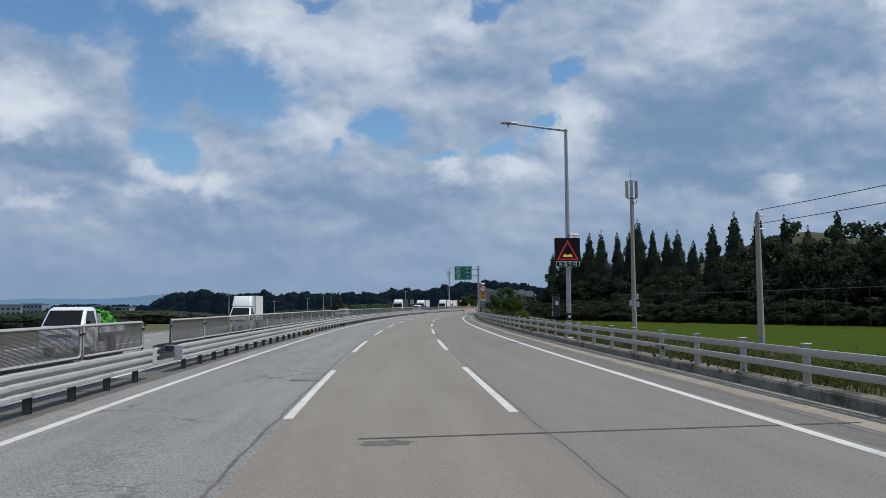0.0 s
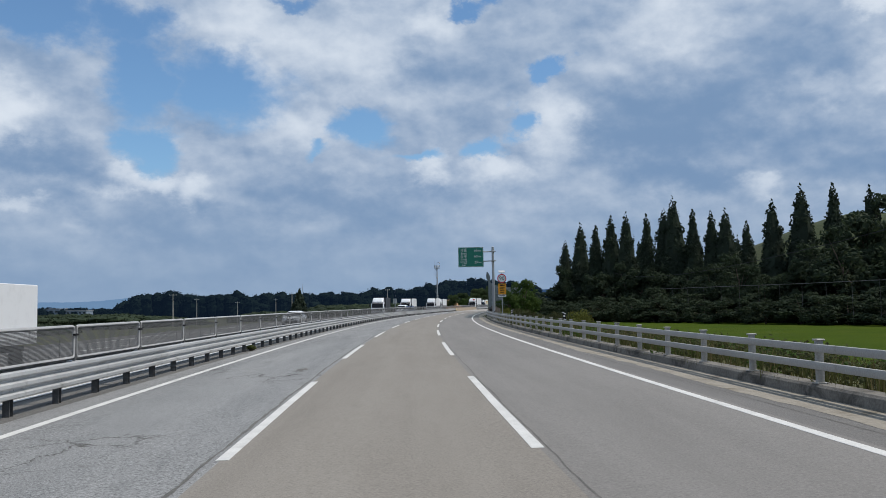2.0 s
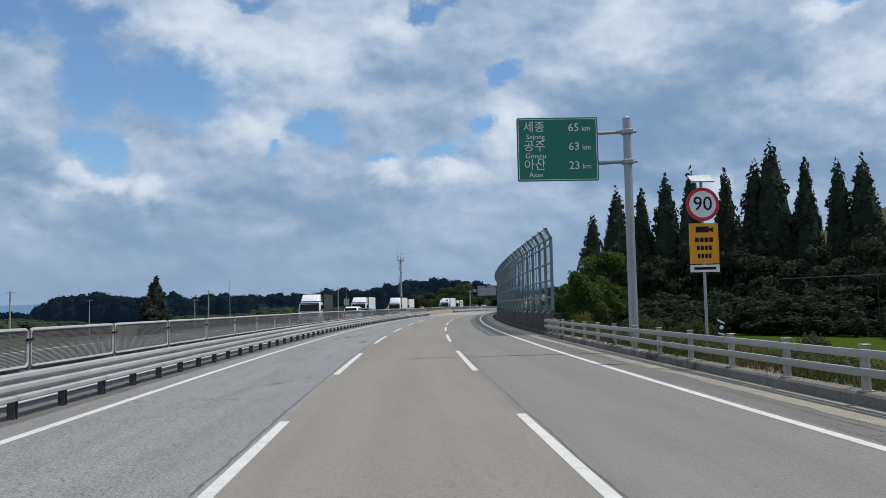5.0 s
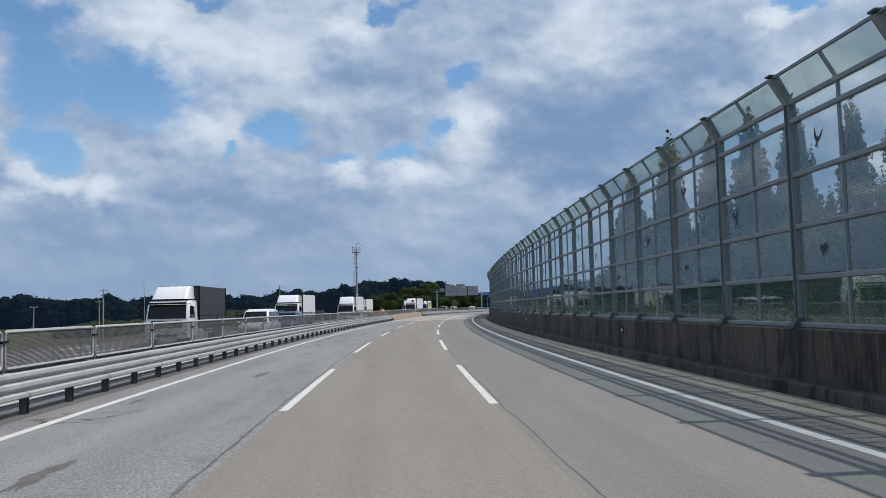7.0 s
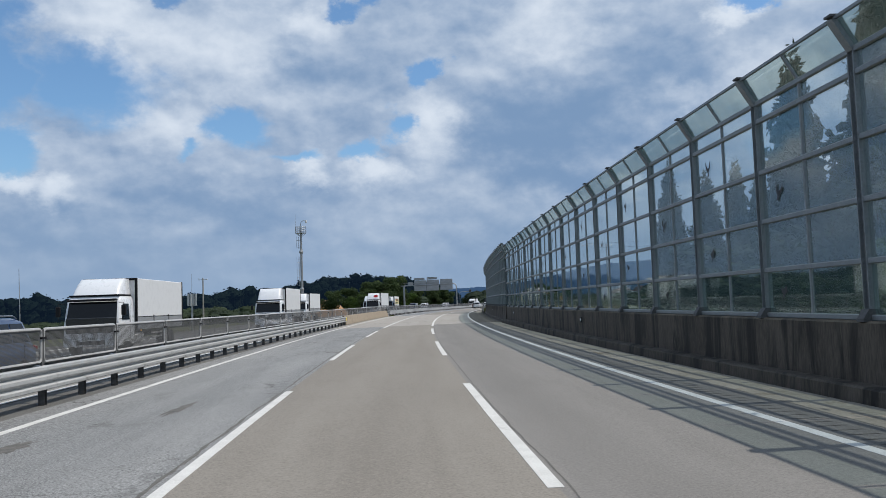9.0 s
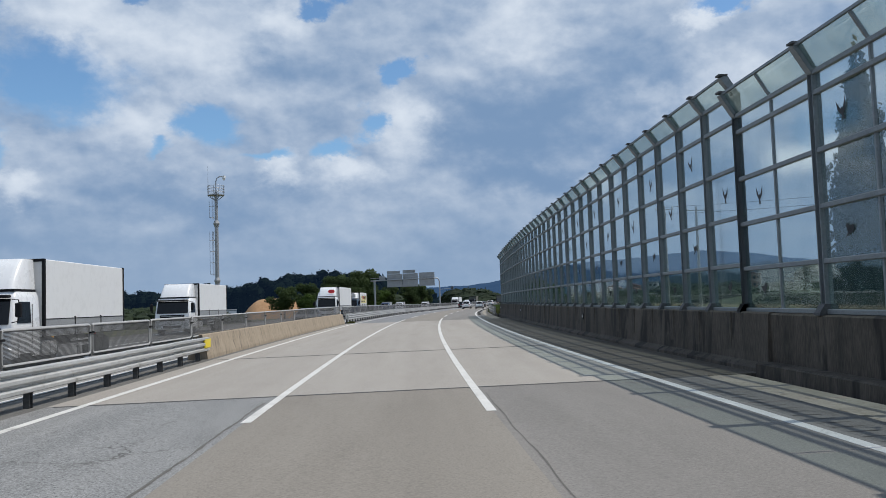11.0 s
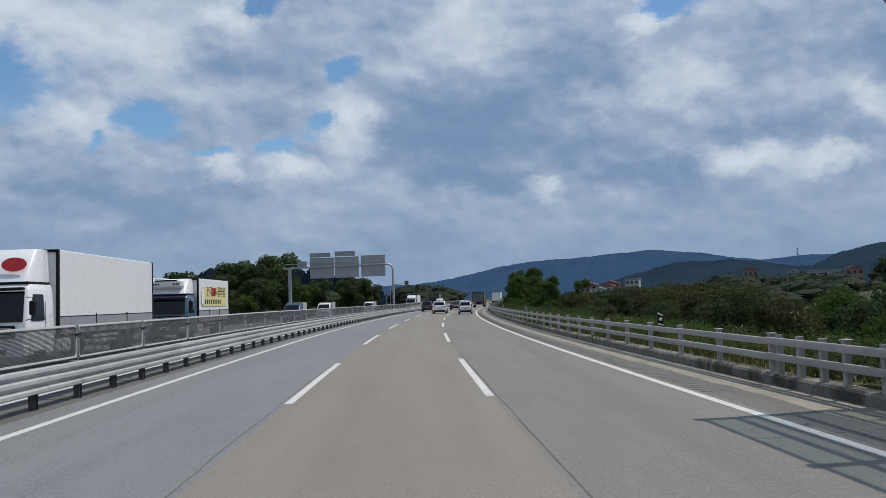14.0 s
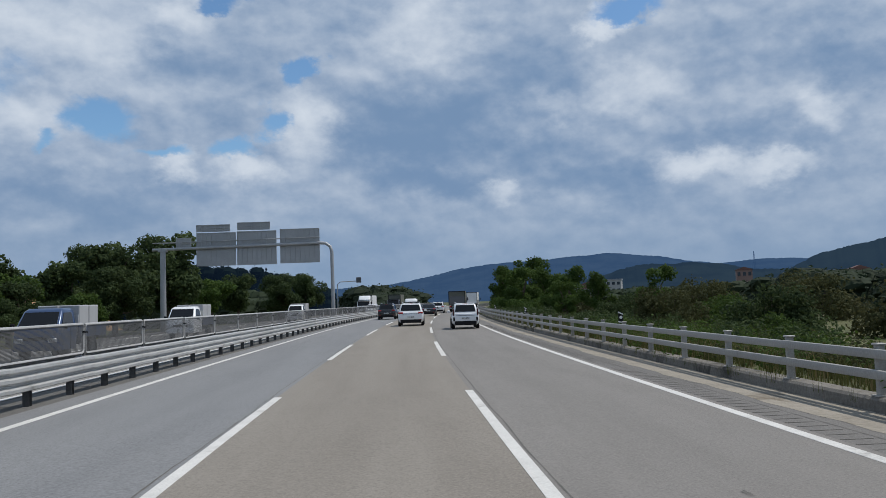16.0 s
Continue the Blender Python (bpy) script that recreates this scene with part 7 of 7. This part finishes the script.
put(car("family_car", "white sport utility car with a roof luggage box", 4.72, 1.88, 1.68, M_CAR_WHITE, 1.05, (-2.25, 1.15), (-1.85, 0.35), 0.16, "wide", ("rails", "roof_box")), 436.0, 0.35)
put(car("family_car", "charcoal sport utility car with dark windows", 4.70, 1.90, 1.68, M_CAR_DARK, 1.05, (-2.25, 1.10), (-1.90, 0.35), 0.16, "wide", ("rails",)), 464.0, -3.3)
put(car("sedan_car", "dark grey sedan with a low roof", 4.8, 1.86, 1.46, M_CAR_DARK, 0.95, (-1.95, 0.95), (-1.05, 0.05), 0.14, "wide"), 475.0, 0.8)
put(car("family_car", "white mid-size sport utility car", 4.5, 1.86, 1.64, M_CAR_WHITE, 1.02, (-2.10, 1.10), (-1.75, 0.30), 0.16, "wide", ("rails",)), 497.0, 1.2)
# oncoming cars
put(car("van", "white passenger van in the oncoming lane", 5.1, 1.92, 1.92, M_CAR_WHITE, 1.05, (-2.45, 1.75), (-2.3, 0.95), 0.10, "tall", (), "van"), 209.0, -9.7, 180)
put(car("family_car", "dark blue sport utility car in the oncoming lane", 4.7, 1.9, 1.72, M_CAR_BLUE, 1.05, (-2.25, 1.10), (-1.90, 0.35), 0.16, "wide", ("rails",)), 219.0, -9.7, 180)
put(car("sedan_car", "white sedan in the oncoming lane", 4.7, 1.84, 1.46, M_CAR_WHITE, 0.95, (-1.95, 0.95), (-1.05, 0.05), 0.14, "wide"), 262.0, -9.8, 180)
put(car("sedan_car", "grey sedan in the oncoming lane", 4.7, 1.84, 1.46, M_CAR_GREY, 0.95, (-1.95, 0.95), (-1.05, 0.05), 0.14, "wide"), 320.0, -9.8, 180)
put(car("family_car", "white sport utility car in the oncoming lane", 4.6, 1.88, 1.66, M_CAR_WHITE, 1.03, (-2.2, 1.1), (-1.8, 0.3), 0.16, "wide", ("rails",)), 505.0, -9.8, 180)
put(car("sedan_car", "white sedan far down the oncoming lanes", 4.7, 1.84, 1.46, M_CAR_WHITE, 0.95, (-1.95, 0.95), (-1.05, 0.05), 0.14, "wide"), 136.0, -13.3, 180)


def truck(name, label, W, Hc, Hb, Lb, cab_mat, box_mat, deflector=True, Lc=2.0, skirt=True, reefer=False, box_side=None, frame_mat=None):
    """A cab-over lorry; y points ahead, the cab's front stands at y = 0."""
    t = thing(name, label, "truck")
    w = W / 2
    rings = []
    for z, ins_f, ins_s in ((0.42, 0.05, 0.03), (0.60, 0.0, 0.0), (1.30, 0.0, 0.0), (1.55, 0.05, 0.01), (Hc - 0.25, 0.26, 0.05), (Hc - 0.05, 0.38, 0.12), (Hc, 0.50, 0.22)):
        ln = Lc - ins_f
        rings.append([(x, y - Lc + ln / 2, z) for x, y in rounded_rect(W - 2 * ins_s, ln, 0.13, 3)])
    cabp = part("cab", Mesh().loft(rings), cab_mat, t, "rounded cab with a flat front", smooth=50)
    # A black block stands in for the shade above the cab roof.
    part("roof_gap", Mesh().box(0, -Lc * 0.5 - 0.1, Hc + 0.0, W * 0.9, Lc * 0.75, 0.08), M_BLACK, t, "black block in place of the shaded gap above the cab roof")
    part("windscreen", pane_between((-w + 0.14, 0.0, 1.50), (w - 0.14, 0.0, 1.50), (w - 0.18, -0.24, Hc - 0.28), (-w + 0.18, -0.24, Hc - 0.28), 0.02), M_GLASS_DARK, cabp, "dark windscreen")
    part("sun_visor", Mesh().box(0, -0.12, Hc - 0.20, W - 0.30, 0.24, 0.10), M_BLACK, cabp, bevel=0.03)
    part("grille", Mesh().box(0, 0.01, 1.18, W * 0.70, 0.05, 0.42), M_BLACK, cabp, "black grille panel", bevel=0.02)
    for i in range(3):
        part("grille_bar", Mesh().box(0, 0.04, 1.06 + 0.12 * i, W * 0.62, 0.02, 0.03), M_ALLOY, cabp)
    part("bumper", Mesh().box(0, -0.10, 0.56, W - 0.02, 0.34, 0.36), cab_mat, t, bevel=0.05)
    part("lower_grille", Mesh().box(0, 0.075, 0.55, W * 0.5, 0.02, 0.16), M_BLACK, t)
    pl_ = part("number_plate", Mesh().box(0, 0.09, 0.74, 0.50, 0.015, 0.13), M_PLATE, t)
    for i in range(5):
        part("plate_bar", Mesh().box(-0.16 + 0.08 * i, 0.099, 0.74, 0.04, 0.004, 0.07), M_BLACK, pl_)
    for sd in (-1, 1):
        part("headlight", Mesh().box(sd * (w - 0.24), 0.04, 0.66, 0.34, 0.10, 0.20), M_LAMP, t, bevel=0.03)
        part("door_window", pane_between(*[(sd * (w - 0.0 - (0.05 if z > 1.8 else 0.005)), y, z) for y, z in ((-0.30, 1.52), (-1.25, 1.52), (-1.25, Hc - 0.38), (-0.52, Hc - 0.38))], 0.02 * -sd), M_GLASS_DARK, cabp)
        part("door_seam", Mesh().box(sd * (w - 0.001), -1.35, 1.4, 0.01, 0.02, 1.5), M_BLACK, cabp)
        mi = part("mirror", Mesh().box(sd * (w + 0.20), 0.02, 1.95, 0.20, 0.12, 0.46), M_BLACK, t, bevel=0.03)
        part("mirror_arm", Mesh().tube([(sd * (w - 0.05), -0.08, 2.3), (sd * (w + 0.2), 0.02, 2.28), (sd * (w + 0.2), 0.02, 1.6), (sd * (w - 0.05), -0.05, 1.55)], 0.018, 5), M_BLACK, mi)
        wheel(t, sd * (w - 0.16), -0.95, 0.46, 0.30, sd, M_GALV)
        for y in ([-Lc - Lb * 0.62, -Lc - Lb * 0.62 - 1.05] if Lb > 5 else [-Lc - Lb * 0.65]):
            wheel(t, sd * (w - 0.18), y, 0.46, 0.34, sd, M_GALV)
        part("fuel_tank" if sd < 0 else "battery_box", Mesh().box(sd * (w - 0.30), -Lc - 0.9, 0.62, 0.5, 1.1, 0.5), M_GALV, t, bevel=0.08)
        for i in range(2):
            part("marker_light", Mesh().box(sd * (w - 0.05), -Lc - 1.0 - i * Lb * 0.5, 0.98, 0.04, 0.12, 0.06), M_AMBER_LED if i == 0 else M_TAIL, t)
    part("chassis", Mesh().box(-0.40, -Lc - Lb / 2 + 0.6, 0.78, 0.12, Lb + 1.2, 0.26).box(0.40, -Lc - Lb / 2 + 0.6, 0.78, 0.12, Lb + 1.2, 0.26), M_BLACK, t)
    y0, y1 = -Lc - 0.25, -Lc - 0.25 - Lb
    zf = 1.02
    bx = part("cargo_box", Mesh().box(0, (y0 + y1) / 2, (zf + Hb) / 2, W, Lb, Hb - zf), box_mat, t, "tall closed cargo box", bevel=0.025)
    fm = frame_mat or M_BLACK
    for y in (y0, y1):
        for sd in (-1, 1):
            part("corner_post", Mesh().box(sd * (w - 0.02), y, (zf + Hb) / 2, 0.10, 0.10, Hb - zf + 0.02), fm, bx)
        part("top_frame", Mesh().box(0, y, Hb - 0.03, W, 0.10, 0.10), fm, bx)
    for sd in (-1, 1):
        if skirt:
            part("drop_side", Mesh().box(sd * (w + 0.004), (y0 + y1) / 2, zf + 0.30, 0.02, Lb - 0.15, 0.56), M_SIGN_BACK if box_mat is M_BOX_WHITE else box_mat, bx, "lower drop-side panel")
            part("side_seam", Mesh().box(sd * (w + 0.012), (y0 + y1) / 2, zf + 0.60, 0.02, Lb - 0.1, 0.03), fm, bx)
            for k in (0.33, 0.66):
                part("side_post", Mesh().box(sd * (w + 0.012), y0 + (y1 - y0) * k, zf + 0.34, 0.03, 0.07, 0.66), fm, bx)
        part("side_guard", Mesh().box(sd * (w - 0.08), (y0 + y1) / 2 + 0.3, 0.62, 0.03, Lb * 0.30, 0.09).box(sd * (w - 0.08), (y0 + y1) / 2 + 0.3, 0.82, 0.03, Lb * 0.30, 0.09), M_GALV, t)
    if deflector:
        d_r = []
        for k in (0.0, 0.35, 0.7, 1.0):
            z = Hc + 0.03 + (Hb - Hc - 0.06) * k
            ln = (Lc * 0.80) * (1 - 0.50 * k ** 1.3) + 0.1
            d_r.append([(x, y - Lc - 0.12 + ln / 2, z) for x, y in rounded_rect((W - 0.36) * (1 - 0.06 * k), ln, 0.22, 3)])
        part("wind_deflector", Mesh().loft(d_r), cab_mat if not reefer else M_BOX_WHITE, t, "curved roof fairing", smooth=50)
    if reefer:
        part("cooling_unit", Mesh().box(0, -0.55, Hb - 0.32, W * 0.72, 0.5, 0.46), M_WHITE, t, "white cooling unit", bevel=0.10)
        for i in range(4):
            for sd in (-1, 1):
                part("vent", Mesh().box(sd * (0.40 + 0.09 * i), -0.295, Hb - 0.34, 0.05, 0.02, 0.10), M_BLACK, t)
        part("vent", Mesh().box(0.0, -0.295, Hb - 0.14, W * 0.5, 0.02, 0.08), M_BLACK, t)
    return t


# oncoming lorries
put(truck("box_truck", "lorry with a white cab and dark grey box", 2.4, 2.55, 3.35, 6.2, M_CAR_WHITE, M_BOX_GREY, True), 201.5, -13.3, 180)
tA = put(truck("box_truck", "lorry with dark cab front and white wing box", 2.45, 2.62, 3.42, 7.4, M_CAR_WHITE, M_BOX_WHITE, True), 236.5, -13.3, 180)
part("front_panel", Mesh().box(0, 0.035, 1.32, 2.2, 0.05, 0.66), M_CAR_DARK, tA, "dark blue-black front panel", bevel=0.03)
put(truck("box_truck", "white box lorry with a high roof fairing", 2.45, 2.6, 3.7, 7.6, M_CAR_WHITE, M_BOX_WHITE, True), 275.0, -13.3, 180)
put(truck("box_truck", "white box lorry far down the oncoming lanes", 2.45, 2.6, 3.6, 7.6, M_CAR_WHITE, M_BOX_WHITE, True), 306.0, -16.8, 180)
tW = put(truck("box_truck", "large white wing-body lorry with grey side boards", 2.48, 2.78, 3.98, 10.2, M_CAR_WHITE, M_BOX_WHITE, True, 2.1), 350.8, -13.3, 180)
part("roof_mark", Mesh().prism(disc_outline(0.32, 24), 0.0, 0.02).data("roof_mark", M_RED), M_RED, tW, "red oval mark", at=pose(-0.55, -0.60, 3.40, 12, 0, 0) @ Matrix.Diagonal((1.3, 1, 0.75, 1)))
tD = put(truck("refrigerated_truck", "refrigerated lorry with a yellow advertising board", 2.42, 2.55, 3.45, 6.9, M_CAB_BLUE, M_BOX_WHITE, True, 1.95, True, True), 368.6, -13.3, 180)
for sd in (-1,):
    ad = part("advert_board", Mesh().box(sd * 1.235, -2.2 - 3.55, 2.42, 0.02, 5.6, 1.12), M_CREAM, tD, "yellow board with black and red lettering")
    words("lettering", "전국24시콜화물", 0.66, M_BLACK, ad, pose(sd * 1.249, -2.2 - 3.75, 2.68, 90, 0, -90), 1.0)
    for i in range(9):
        part("text_bar", Mesh().box(sd * 1.248, -3.55 - 0.42 * i, 2.12, 0.01, 0.22, 0.26), M_BLACK, ad)
    part("red_block", Mesh().box(sd * 1.246, -5.35, 2.70, 0.006, 1.0, 0.5), M_RED, ad)
    part("white_block", Mesh().box(sd * 1.246, -3.0, 2.42, 0.006, 0.55, 0.9), M_WHITE, ad)
put(truck("box_truck", "white box lorry standing behind another", 2.45, 2.6, 3.7, 8.2, M_CAR_WHITE, M_BOX_WHITE, True), 367.5, -16.9, 180)
put(truck("box_truck", "white box lorry far along the oncoming lanes", 2.4, 2.5, 3.3, 6.0, M_CAR_WHITE, M_BOX_WHITE, True), 520.0, -13.4, 180)
put(truck("box_truck", "dark canvas lorry far along the oncoming lanes", 2.4, 2.5, 3.4, 6.0, M_CAR_GREY, M_CANVAS, False), 535.0, -10.0, 180)
# lorries ahead, seen from behind
dump = put(truck("dump_truck", "dark covered dump lorry seen from behind", 2.5, 2.8, 3.15, 7.0, M_CAR_GREY, M_CANVAS, False), 508.0, 4.0)
part("tail_board", Mesh().box(0, -2.25 - 7.06, 1.75, 2.3, 0.06, 1.2), M_CAR_GREY, dump, bevel=0.02)
for sd in (-1, 1):
    part("tail_light", Mesh().box(sd * 0.95, -9.36, 0.85, 0.4, 0.06, 0.14), M_TAIL, dump)
part("rear_bar", Mesh().box(0, -9.3, 0.6, 2.3, 0.12, 0.14), M_GALV, dump)
put(truck("box_truck", "pale box lorry far ahead", 2.45, 2.6, 3.5, 7.0, M_CAR_WHITE, M_BOX_WHITE, True), 572.0, 4.2)


def small_truck(name, label, s, u, load, cab_mat=None):
    t = thing(name, label, "truck")
    cm = cab_mat or M_CAR_WHITE
    rings = []
    for z, ff, ss, back in ((0.40, 0.0, 0.02, 0), (0.62, -0.0, 0.0, 0), (1.12, -0.06, 0.0, 0), (1.22, -0.12, 0.02, 0), (1.86, -0.62, 0.12, 0), (1.97, -0.80, 0.22, 0)):
        ln = 1.75 + ff
        rings.append([(x, y - 1.75 + ln / 2, z) for x, y in rounded_rect(1.70 - 2 * ss, ln, 0.12, 3)])
    c = part("cab", Mesh().loft(rings), cm, t, "small forward cab", smooth=50)
    part("windscreen", pane_between((-0.72, -0.13, 1.24), (0.72, -0.13, 1.24), (0.64, -0.60, 1.83), (-0.64, -0.60, 1.83), 0.015), M_GLASS_DARK, c)
    part("grille", Mesh().box(0, 0.0, 0.84, 0.9, 0.04, 0.12), M_BLACK, t, bevel=0.01)
    part("bumper", Mesh().box(0, -0.02, 0.50, 1.66, 0.14, 0.22), cm, t, bevel=0.04)
    for sd in (-1, 1):
        part("headlight", Mesh().box(sd * 0.62, 0.0, 0.78, 0.32, 0.08, 0.18), M_LAMP, t, bevel=0.03)
        part("door_window", pane_between(*[(sd * (0.845 - 0.12 * (z - 1.24) / 0.6), y, z) for y, z in ((-0.34, 1.26), (-1.45, 1.26), (-1.42, 1.80), (-0.72, 1.80))], -0.014 * sd), M_GLASS_DARK, c)
        part("mirror", Mesh().box(sd * 0.98, -0.30, 1.30, 0.16, 0.08, 0.24), M_BLACK, t, bevel=0.02)
        for y in (-0.75, -3.55):
            wheel(t, sd * 0.72, y, 0.33, 0.2, sd, M_GALV)
    part("flat_bed", Mesh().box(0, -3.30, 0.86, 1.72, 2.9, 0.12), M_CAR_BLUE if load != "box" else M_GALV, t, bevel=0.01)
    part("chassis", Mesh().box(0, -2.9, 0.62, 0.8, 3.9, 0.2), M_BLACK, t)
    if load == "box":
        part("cargo_box", Mesh().box(0, -3.30, 1.85, 1.74, 2.95, 1.85), M_BOX_WHITE, t, "white cargo box", bevel=0.02)
        d_r = []
        for k, ln in ((0.0, 1.15), (0.4, 1.05), (0.8, 0.75), (1.0, 0.6)):
            d_r.append([(x, y - 1.80 + ln / 2, 1.95 + 0.80 * k) for x, y in rounded_rect(1.55 - 0.1 * k, ln, 0.2, 3)])
        part("wind_deflector", Mesh().loft(d_r), M_CAR_WHITE, t, "rounded roof fairing", smooth=50)
        part("corner_post", Mesh().box(0.86, -1.83, 1.85, 0.05, 0.05, 1.86).box(-0.86, -1.83, 1.85, 0.05, 0.05, 1.86), M_GALV, t)
    else:
        for sd in (-1, 1):
            part("drop_side", Mesh().box(sd * 0.85, -3.3, 1.08, 0.04, 2.9, 0.36), M_CAR_BLUE if load == "boxes" else M_CAR_WHITE, t)
        part("head_board", Mesh().box(0, -1.88, 1.30, 1.7, 0.05, 0.8), M_GALV, t)
        if load == "net":
            me = leaf_mesh("netted_load", [(0, -3.2, 1.25, 0.75, 1.35, 0.62)], 900, 0.30, 3, M_TARP, 0, 0.75)
            part("netted_load", me, M_TARP, t, "bright green and yellow netted load")
            part("load_core", Mesh().box(0, -3.2, 1.25, 1.3, 2.4, 0.7), M_TARP, t, bevel=0.2)
        else:
            for i, (x, y) in enumerate(((-0.42, -2.5), (0.42, -2.5), (-0.42, -3.5), (0.42, -3.5))):
                part("crate", Mesh().box(x, y, 1.50, 0.80, 0.94, 1.16), M_WALL_WHITE, t, "pale wrapped crate", bevel=0.03)
    put(t, s, u, 180)
    return t


small_truck("small_truck", "small white flatbed truck with a green netted load", 42.5, -13.2, "net")
small_truck("small_truck", "small white box truck with a roof fairing", 74.5, -13.2, "box")
small_truck("small_truck", "small white flatbed truck stacked with pale crates", 423.0, -13.2, "boxes")
small_truck("small_truck", "small blue flatbed truck stacked with pale crates", 404.5, -13.2, "boxes", M_CAR_BLUE)
small_truck("small_truck", "small white flatbed truck with pale crates", 462.0, -13.2, "boxes")
